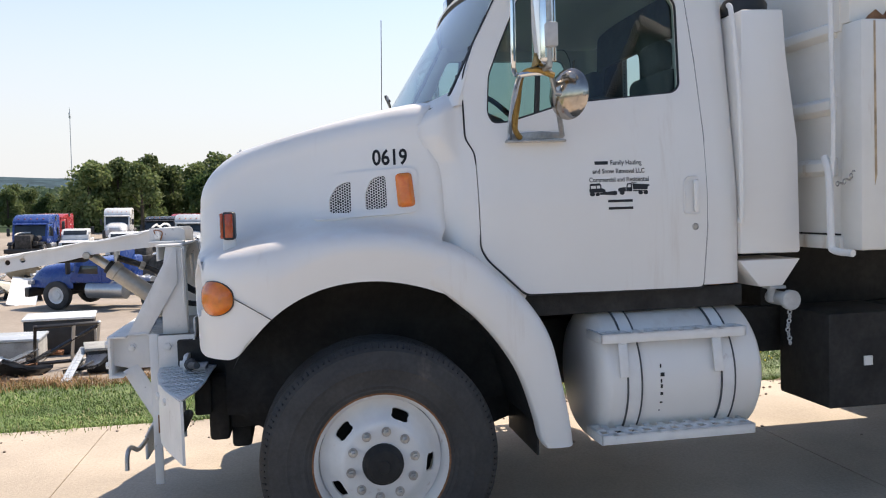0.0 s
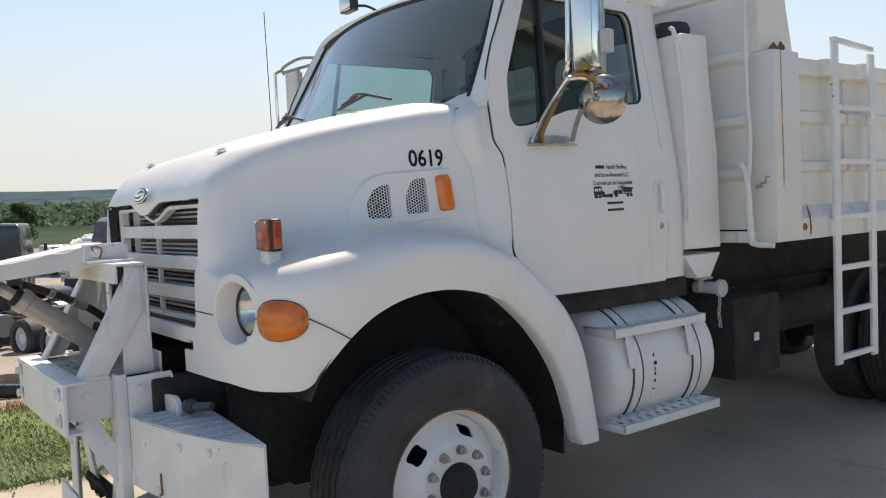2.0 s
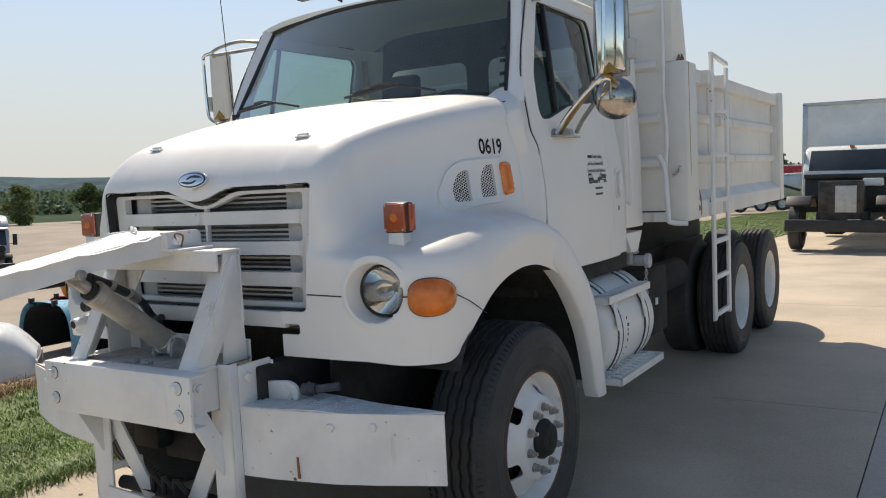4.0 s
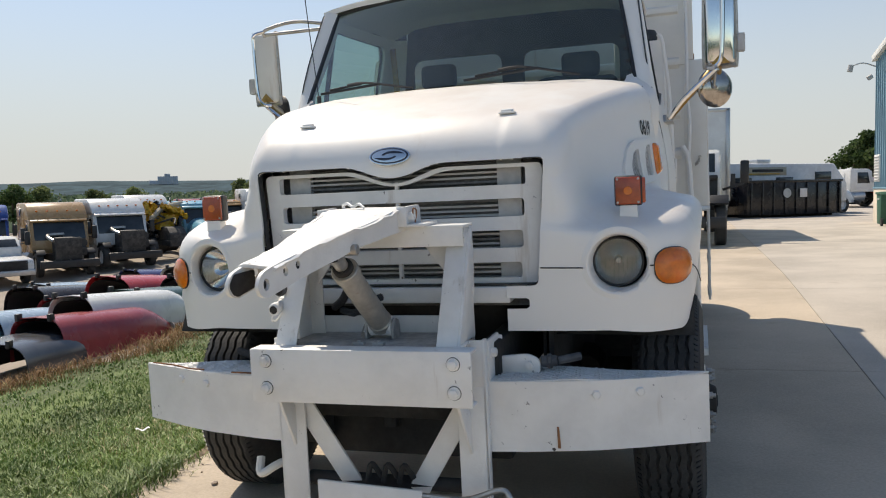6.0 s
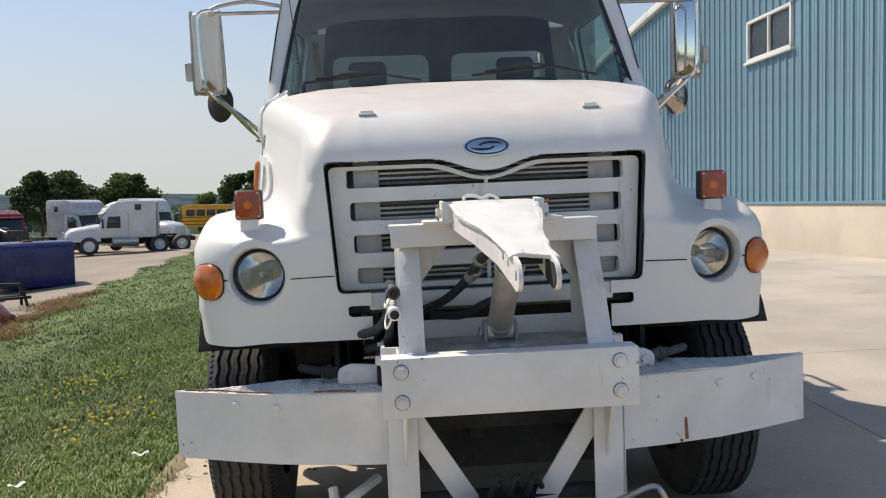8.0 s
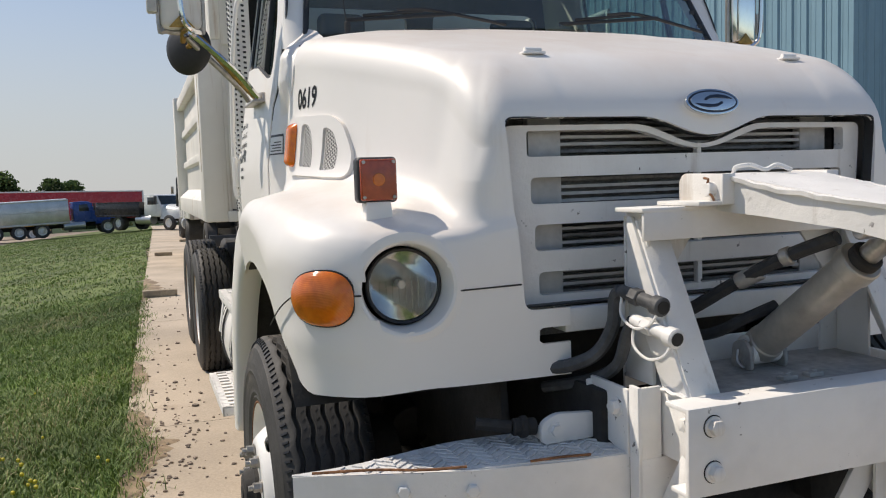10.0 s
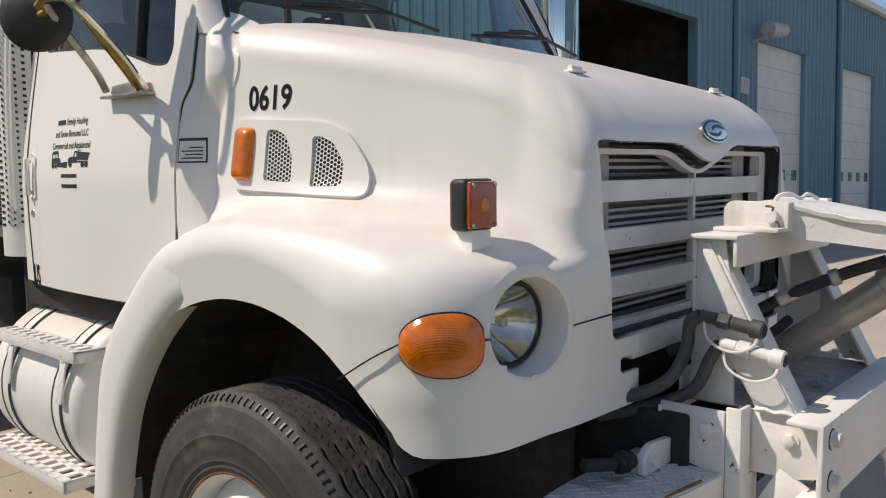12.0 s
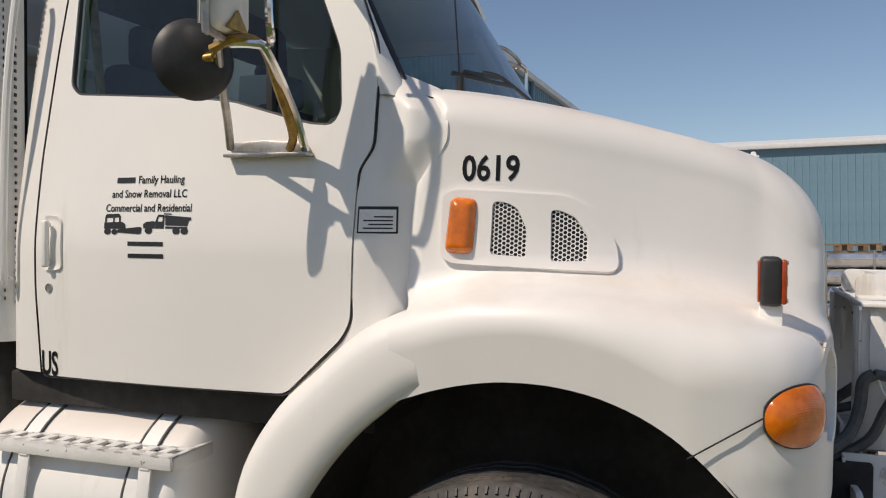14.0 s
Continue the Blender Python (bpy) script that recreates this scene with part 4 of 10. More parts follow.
    # fender tail behind the wheel
    I = [(0.235, 1.268), (0.300, 1.232), (0.375, 1.172), (0.453, 1.102), (0.552, 0.983), (0.639, 0.837), (0.70, 0.653), (0.724, 0.548), (0.748, 0.505)]
    O = [(0.27, 1.475), (0.37, 1.445), (0.47, 1.385), (0.57, 1.295), (0.70, 1.175), (0.80, 1.01), (0.85, 0.80), (0.885, 0.60), (0.893, 0.505)]
    I2, O2 = smooth_path([(0, *p) for p in I], 4), smooth_path([(0, *p) for p in O], 4)
    bm = bmesh.new()
    rows = []
    for i, (p, q) in enumerate(zip(I2, O2)):
        row = [bm.verts.new((s * 1.18, p.y, p.z))]
        tuck = 0.005 * max(0.0, 1 - i / 6)
        for t, x in ((0, 1.244), (0.05, 1.258), (0.3, 1.265), (0.55, 1.264), (0.70, 1.262), (0.82, 1.252), (0.91, 1.230), (0.97, 1.188), (1.0, 1.09)):
            c = p.lerp(q, t)
            row.append(bm.verts.new((s * (x - tuck), c.y, c.z)))
        rows.append(row)
    for A, B in zip(rows, rows[1:]):
        for k in range(len(A) - 1):
            bm.faces.new((A[k], B[k], B[k + 1], A[k + 1]))
    bmesh.ops.recalc_face_normals(bm, faces=bm.faces)
    shell(bm, 0.01)
    part("fender_tail", bm, WHITE, truck, "white fender tail behind the front wheel", smooth=50)
    # dark wheel well
    well = [(-0.62, 0.95), (-0.573, 1.04), (-0.46, 1.17), (-0.281, 1.275), (-0.028, 1.317), (0.205, 1.277), (0.36, 1.21), (0.53, 1.05), (0.64, 0.88), (0.72, 0.6)]
    bm = bmesh.new()
    A = [[bm.verts.new((s * x, y, z)) for y, z in well] for x in (0.66, 1.235)]
    for k in range(len(well) - 1):
        bm.faces.new((A[0][k], A[0][k + 1], A[1][k + 1], A[1][k]))
    part("wheel_well", join(bm, box((s * 0.64, -0.7, 0.62), (s * 0.66, 0.8, 1.5), 0)), CHASSIS, truck)


# ---- cab ----
def door_x(y, z):
    return 1.135 - 0.11 * (abs(y - 0.98) / 0.7) ** 2.2 * 0.45 - 0.17 * max(0.0, z - 1.60) ** 2 / (max(0.0, z - 1.60) + 0.12) - 0.015 * max(0, 1.45 - z)


DOOR = [(0.455, 2.164), (0.455, 1.925), (0.495, 1.858), (0.505, 1.42), (0.535, 1.365), (0.71, 1.197), (1.63, 1.187), (1.655, 1.48), (1.66, 1.92), (1.645, 2.29), (1.62, 2.62), (1.58, 2.70), (0.70, 2.70), (0.615, 2.55), (0.52, 2.37), (0.468, 2.24)]
PANE = rounded([(0.558, 2.04), (0.582, 1.99), (0.66, 1.995), (0.925, 2.073), (1.064, 2.09), (1.525, 2.13), (1.565, 2.165), (1.585, 2.58), (1.55, 2.63), (0.76, 2.63), (0.63, 2.35), (0.575, 2.22)], 0.03)
for s in (-1, 1):
    pane_out = [(u + ((0.035 if s < 0 else -0.028) if u > 1.4 else 0.0), v) for u, v in PANE]
    EDGE = [(u + ((0.032 if s < 0 else -0.02) if u > 1.5 else 0.0), v) for u, v in DOOR]
    door = part("door", panel(rounded(EDGE, 0.025), lambda u, v: (s * door_x(u, v), u, v), 0.012, 0.045, (pane_out,), (s, 0, 0)), WHITE, truck, "white cab door with black hauling-company lettering")
    pane = part("door_window", panel(pane_out, lambda u, v: (s * (door_x(u, v) - 0.03), u, v), 0.05, 0.0, (), (s, 0, 0)), DOORGLASS, door)
    pane.visible_shadow = False
    part("window_divider", beam((s * (door_x(0.8, 2.05) - 0.02), 0.80, 2.03), (s * (door_x(0.87, 2.6) - 0.02), 0.86, 2.63), 0.022, 0.025, (1, 0, 0)), BLACK, door)
    path = [(s * (door_x(u, v) - 0.012), u, v) for u, v in pane_out]
    part("window_seal", tube([*path, path[0]], 0.009, 6, 0), BLACK, door)
    # door gap as a dark line round the door
    path = [(s * (door_x(u, v) - 0.006), u, v) for u, v in rounded([(0.98 + (u - 0.98) * 1.008, 1.9 + (v - 1.9) * 1.008) for u, v in EDGE], 0.025)]
    part("door_gap", tube([*path, path[0]], 0.0038, 5, 0), LETTER, door)
    # handle and lock, the handle standing in a dished plate
    ho = 0.054 if s < 0 else 0.0
    hx = door_x(1.565 + ho, 1.62)
    dish = rounded([(1.505 + ho, 1.545), (1.592 + ho, 1.54), (1.594 + ho, 1.725), (1.53 + ho, 1.722), (1.51 + ho, 1.70)], 0.02)
    sdd = in_poly(dish)
    plate = part("handle_plate", panel(dish, lambda u, v: (s * (door_x(u, v) + 0.007 - 0.006 * min(1.0, max(0.0, -sdd(u, v)) / 0.016)), u, v), 0.006, 0.006, (), (s, 0, 0)), WHITE, door)
    part("door_handle", join(box((s * (hx + 0.010), 1.553 + ho, 1.552), (s * (hx + 0.030), 1.578 + ho, 1.708), 0.008, 3), box((s * hx, 1.558 + ho, 1.56), (s * (hx + 0.014), 1.573 + ho, 1.575)), box((s * hx, 1.558 + ho, 1.685), (s * (hx + 0.014), 1.573 + ho, 1.70))), WHITE, door)
    part("door_lock", revolve([(0, 0.0), (0.004, 0.0), (0.004, 0.010), (0.001, 0.011), (0.001, 0.014), (0.004, 0.015), (0, 0.018)], (s * door_x(1.567 + ho, 1.48), 1.567 + ho, 1.481), (s, 0, 0), 16), STEEL, door)
    # lettering: one word of the name and both numbers as plain bars
    def on_door(y, z):
        return Matrix(((0, 0, s, s * (door_x(y, z) + 0.004)), (s, 0, 0, y), (0, 1, 0, z), (0, 0, 0, 1)))
    yc, zo, kk = (1.175, 0.02, 1.0) if s > 0 else (1.205, 0.046, 1.12)
    zk = lambda z: 1.66 + (z - 1.66) * kk
    dirn = s
    def bar(y0, y1, z0, z1, nm="name_bar"):
        part(nm, panel([(min(y0, y1), z0 + zo), (max(y0, y1), z0 + zo), (max(y0, y1), z1 + zo), (min(y0, y1), z1 + zo)], lambda u, v: (s * (door_x(u, v) + 0.0014), u, v), 0.02, 0.0, (), (s, 0, 0)), LETTER, door)
    bar(yc - dirn * 0.118 * kk, yc - dirn * 0.052 * kk, zk(1.768), zk(1.784))
    for txt, dy, z, wid in (("Family Hauling", 0.040, 1.776, 0.158), ("and Snow Removal LLC", 0.0, 1.736, 0.262), ("Commercial and Residential", 0.0, 1.696, 0.300)):
        mid = yc + dirn * dy * kk
        w = writing("lettering", txt, 0.031 * kk, on_door(mid, zk(z) + zo), LETTER, door, 1.0, 0.001, 0.0004)
        ys_ = [v.co.y for v in w.data.vertices]
        fit = wid * kk / (max(ys_) - min(ys_))
        for v in w.data.vertices:
            v.co.y = mid + (v.co.y - (max(ys_) + min(ys_)) / 2) * fit
            v.co.x = s * (door_x(v.co.y, v.co.z) + 0.0016)
    bar(yc - dirn * 0.062 * kk, yc + dirn * 0.062 * kk, zk(1.590), zk(1.602), "number_bar")
    bar(yc - dirn * 0.060 * kk, yc + dirn * 0.064 * kk, zk(1.556), zk(1.568), "number_bar")

    def decal(polys, name):
        bm = None
        for poly in polys:
            b = panel([(yc + dirn * u * kk, zk(1.629 + v * 0.74) + zo) for u, v in poly], lambda u, v: (s * (door_x(u, v) + 0.0016), u, v), 0.012, 0.0, (), (s, 0, 0))
            bm = join(bm, b) if bm else b
        part(name, bm, LETTER, door)
    wheel = lambda cx, cy, r: [(cx + r * math.cos(k * math.pi / 6), cy + r * math.sin(k * math.pi / 6)) for k in range(12)]
    # a plow truck seen half from the front: roof, cab posts, hood, blade and wheels
    decal([[(-0.150, 0.058), (-0.146, 0.068), (-0.100, 0.070), (-0.092, 0.060), (-0.092, 0.056), (-0.150, 0.054)], [(-0.150, 0.036), (-0.150, 0.055), (-0.144, 0.055), (-0.144, 0.036)], [(-0.120, 0.036), (-0.120, 0.055), (-0.115, 0.055), (-0.115, 0.036)], [(-0.098, 0.036), (-0.098, 0.056), (-0.092, 0.056), (-0.092, 0.036)], [(-0.152, 0.012), (-0.152, 0.036), (-0.086, 0.038), (-0.074, 0.030), (-0.072, 0.012)], [(-0.104, -0.002), (-0.100, 0.010), (-0.020, 0.020), (-0.014, 0.016), (-0.016, -0.004), (-0.024, -0.008)], wheel(-0.138, 0.002, 0.013), wheel(-0.112, 0.000, 0.011)], "plow_picture")
    # a tipper: hood, cab with an open window, body with a sloping top rail, wheels
    decal([[(-0.008, 0.014), (-0.010, 0.030), (0.000, 0.038), (0.026, 0.042), (0.030, 0.040), (0.030, 0.014)], [(0.032, 0.014), (0.032, 0.040), (0.062, 0.040), (0.062, 0.014)], [(0.032, 0.040), (0.037, 0.060), (0.042, 0.060), (0.038, 0.040)], [(0.056, 0.040), (0.056, 0.060), (0.062, 0.060), (0.062, 0.040)], [(0.037, 0.058), (0.040, 0.066), (0.062, 0.066), (0.062, 0.058)], [(0.067, 0.026), (0.064, 0.064), (0.150, 0.056), (0.152, 0.046), (0.144, 0.044), (0.140, 0.024)], [(0.060, 0.068), (0.060, 0.072), (0.086, 0.070), (0.086, 0.066)], [(0.067, 0.014), (0.067, 0.022), (0.140, 0.020), (0.140, 0.014)], wheel(0.010, 0.006, 0.013), wheel(0.104, 0.005, 0.0125), wheel(0.131, 0.005, 0.0125)], "tipper_picture")
    if s < 0:
        w = writing("lettering", "US", 0.112, on_door(1.624, 1.224), LETTER, door, 0.62, 0.001, 0.003)
        for v in w.data.vertices:
            v.co.x = s * (door_x(v.co.y, v.co.z) + 0.0016)
    # cowl panel between hood and door
    cowl_out = rounded([(0.26, 1.42), (0.29, 1.84), (0.235, 1.94), (0.235, 2.045), (0.30, 2.108), (0.38, 2.143), (0.45, 2.170), (0.452, 1.925), (0.492, 1.858), (0.502, 1.42), (0.532, 1.362), (0.70, 1.20), (0.55, 1.23), (0.40, 1.33)], 0.02)

    SHOULDER = [(0.22, 2.07), (0.30, 2.11), (0.38, 2.145), (0.46, 2.175)]

    def cowl_x(u, v):
        g = lerp_table(GROOVE, v)
        h, d, w = max(0, v - 1.9), max(0.0, v - 1.60), smooth01((u - 0.31) / 0.13)
        lean = 0.15 * h * h / (h + 0.08) * (1 - w) + 0.17 * d * d / (d + 0.12) * w
        return 1.046 + 0.046 * smooth01((u - g + 0.035) / 0.12) + 0.016 * smooth01((u - 0.40) / 0.1) - lean - 0.13 * smooth01((0.47 - u) / 0.10) * max(0.0, 1 - (lerp_table(SHOULDER, u) - v) / 0.10) ** 2
    cowl = part("cowl_panel", panel(cowl_out, lambda u, v: (s * cowl_x(u, v), u, v), 0.009, 0.04, (), (s, 0, 0)), WHITE, truck, smooth=50)
    part("sill_wedge", prism([(0.50, 1.30), (0.72, 1.19), (0.70, 1.14), (0.56, 1.22)], "x", s * 0.98, s * 1.09), WHITE, truck)
    # windscreen pillar
    lo_in, lo_out = [Vector((s * 0.965, 0.36, 2.06)), Vector((s * 0.955, 0.405, 2.13)), Vector((s * 0.90, 0.56, 2.40)), Vector((s * 0.845, 0.70, 2.70))], [Vector((s * 1.046, 0.425, 2.08)), Vector((s * 1.036, 0.45, 2.155)), Vector((s * 0.995, 0.535, 2.40)), Vector((s * 0.93, 0.69, 2.72))]
    bm = bmesh.new()
    Ai, Ao = smooth_path(lo_in, 6), smooth_path(lo_out, 6)
    rows = [[bm.verts.new(p + Vector((0, 0.05, 0))), bm.verts.new(p), bm.verts.new(p.lerp(q, 0.35) + Vector((s * 0.004, -0.012, 0))), bm.verts.new(p.lerp(q, 0.75) + Vector((s * 0.012, -0.006, 0))), bm.verts.new(q), bm.verts.new(q + Vector((-s * 0.02, 0.05, 0)))] for p, q in zip(Ai, Ao)]
    for A, B in zip(rows, rows[1:]):
        for k in range(5):
            bm.faces.new((A[k], B[k], B[k + 1], A[k + 1]))
    bmesh.ops.recalc_face_normals(bm, faces=bm.faces)
    part("windscreen_pillar", bm, WHITE, truck)
    # rear corner of the cab
    bm = bmesh.new()
    back_by = 0.032 if s < 0 else -0.02
    prof = [(1.655 + back_by, 0), (1.70, -0.004), (1.76, -0.012), (1.81, -0.035), (1.84, -0.08), (1.845, -0.16)]
    rear = [(1.187, 1.634), (1.48, 1.659), (1.92, 1.664), (2.29, 1.649), (2.62, 1.624), (2.70, 1.585)]
    rows = [[bm.verts.new((s * (door_x(lerp_table(rear, z), z) + o), max(y, lerp_table(rear, z) + back_by) if k else lerp_table(rear, z) + back_by, z)) for k, (y, o) in enumerate(prof)] for z in [1.195 + 0.0502 * k for k in range(31)]]
    for A, B in zip(rows, rows[1:]):
        for k in range(len(prof) - 1):
            bm.faces.new((A[k], B[k], B[k + 1], A[k + 1]))
    bmesh.ops.recalc_face_normals(bm, faces=bm.faces)
    part("cab_corner", bm, WHITE, truck)
    part("grab_rail", tube([(s * 1.02, 1.80, 2.56), (s * 1.05, 1.80, 2.50), (s * 1.09, 1.81, 2.1), (s * 1.10, 1.815, 1.55), (s * 1.07, 1.815, 1.50)], 0.013, 8, 5), WHITE, truck)


def screen(u, v):
    """Windscreen: u across, v from 0 at the bottom to 1 at the top."""
    x = u * (0.955 - 0.10 * v)
    k = 1 - u * u
    return (x, 0.405 + 0.30 * v - (0.19 - 0.07 * v) * k, 2.13 + (0.57 + 0.04 * k) * v + 0.02 * k * (1 - v))


ws = part("windscreen", panel([(-1, 0), (1, 0), (1, 1), (-1, 1)], screen, 0.06, 0.0, (), (0, -1, 0)), GLASS, truck, "green-tinted curved windscreen")
ws.visible_shadow = False
rim_path = [screen(-1 + k / 10, 1) for k in range(21)]
part("roof_seal", tube(rim_path, 0.013, 6, 0), BLACK, truck)
for s in (-1, 1):
    part("side_seal", tube([screen(s, k / 8) for k in range(9)], 0.012, 6, 0), BLACK, truck)
part("cowl_top", panel([(-1, 0), (1, 0), (1, 1), (-1, 1)], lambda u, v: (u * 1.0, (0.10 + 0.20 * u * u) * (1 - v) + (0.43 - 0.19 * (1 - u * u)) * v, 2.10 + 0.02 * v - 0.03 * u * u * (1 - v)), 0.08, 0.02, (), (0, 0, 1)), BLACK, truck)


def roof(u, v):
    x = u * 0.955
    yf = 0.70 - 0.125 * (1 - u * u)
    y = yf + (1.845 - yf) * v
    e = abs(u) ** 5
    return (x * (1 - 0.0 * v), y, 2.72 + 0.15 * (1 - e) * min(1.0, 0.25 + 1.5 * v) * (1 if v < 0.9 else 1 - (v - 0.9) * 4))


part("roof", panel([(-1, 0), (1, 0), (1, 1), (-1, 1)], roof, 0.04, 0.03, (), (0, 0, 1)), WHITE, truck)
back = [(-0.955, 1.15), (0.955, 1.15), (0.79, 2.74), (0.72, 2.78), (0.55, 2.812), (-0.55, 2.812), (-0.72, 2.78), (-0.79, 2.74)]
part("cab_back", panel(back, lambda u, v: (u, 1.845, v), 0.04, 0.03, (rounded([(-0.76, 2.13), (-0.08, 2.13), (-0.08, 2.54), (-0.76, 2.54)], 0.08), rounded([(0.08, 2.13), (0.76, 2.13), (0.76, 2.54), (0.08, 2.54)], 0.08)), (0, 1, 0)), INTERIOR, truck)
part("cab_floor", box((-1.05, 0.45, 1.08), (1.05, 1.84, 1.185), 0.01), CHASSIS, truck)
part("firewall", box((-0.98, 0.33, 1.36), (0.98, 0.36, 2.08), 0.0), INTERIOR, truck)
part("dashboard", prism([(0.36, 1.75), (0.36, 2.06), (0.50, 2.10), (0.68, 2.02), (0.70, 1.75)], "x", -0.95, 0.95, 0.02), INTERIOR, truck)
sw = part("steering_wheel", revolve([(0.0, 0.215), (0.014, 0.23), (0.0, 0.245), (-0.014, 0.23)], (0.50, 0.80, 2.02), (0, 0.75, 0.66), 28, True), BLACK, truck, "black steering wheel")
part("steering_column", join(rod((0.50, 0.80, 2.02), (0.50, 0.62, 1.86), 0.03), beam((0.28, 0.80, 2.02), (0.72, 0.80, 2.02), 0.03, 0.02), beam((0.50, 0.80, 2.02), (0.50, 0.94, 1.86), 0.03, 0.02)), BLACK, sw)
for s in (-1, 1):
    seat = part("seat", join(box((s * 0.25, 1.15, 1.55), (s * 0.78, 1.65, 1.68), 0.05, 3), box((s * 0.27, 1.58, 1.65), (s * 0.76, 1.72, 2.30), 0.05, 3), box((s * 0.38, 1.60, 2.30), (s * 0.64, 1.70, 2.47), 0.04, 3)), SEATM, truck, "grey cloth cab seat with a high back")
part("yellow_belt", beam((-0.86, 1.66, 2.62), (-0.80, 1.62, 1.7), 0.045, 0.004, (0, 1, 0)), BRASS, truck)

# wipers
for tip, mid, piv in (((0.06, 0.235, 2.185), (0.40, 0.17, 2.21), (0.70, 0.15, 2.145)), ((-0.82, 0.30, 2.185), (-0.50, 0.22, 2.205), (-0.21, 0.165, 2.15))):
    wp = part("wiper", tube([piv, mid, (tip[0] * 0.4 + mid[0] * 0.6, tip[1] * 0.4 + mid[1] * 0.6, tip[2] * 0.4 + mid[2] * 0.6 + 0.01)], 0.007, 6), BLACK, truck)
    d = Vector(tip) - Vector(mid)
    part("blade", join(beam(Vector(tip) - Vector((0, 0.0, 0.012)), Vector(mid) + d * -0.25 + Vector((0, 0, -0.02)), 0.008, 0.015), beam(Vector(tip).lerp(Vector(mid), 0.2), Vector(tip).lerp(Vector(mid), 0.9), 0.01, 0.012)), BLACK, wp)
part("antenna", join(tube([(-0.82, 0.27, 2.13), (-0.86, 0.285, 2.5), (-0.90, 0.30, 2.90)], 0.0028, 5, 3), rod((-0.82, 0.27, 2.09), (-0.82, 0.27, 2.16), 0.012)), BLACK, truck)
# roof lamp on an arm
wl = part("work_lamp", box((-0.64, 0.69, 2.87), (-0.50, 0.75, 2.965), 0.012, 3), BLACK, truck, "rectangular work lamp on the roof")
part("work_lens", box((-0.632, 0.684, 2.878), (-0.508, 0.692, 2.957), 0.004), CHROME, wl)
part("lamp_arm", tube([(-0.5, 0.75, 2.90), (-0.42, 0.76, 2.88), (-0.36, 0.80, 2.84)], 0.009, 6), BLACK, wl)
for z in (2.16, 2.22, 2.29, 2.36):
    part("weathered_seal_flake", box((0.92 - (z - 2.13) * 0.19, 0.40 + (z - 2.13) * 0.5, z), (0.945 - (z - 2.13) * 0.19, 0.412 + (z - 2.13) * 0.5, z + 0.018), 0.002), BLACK, truck)

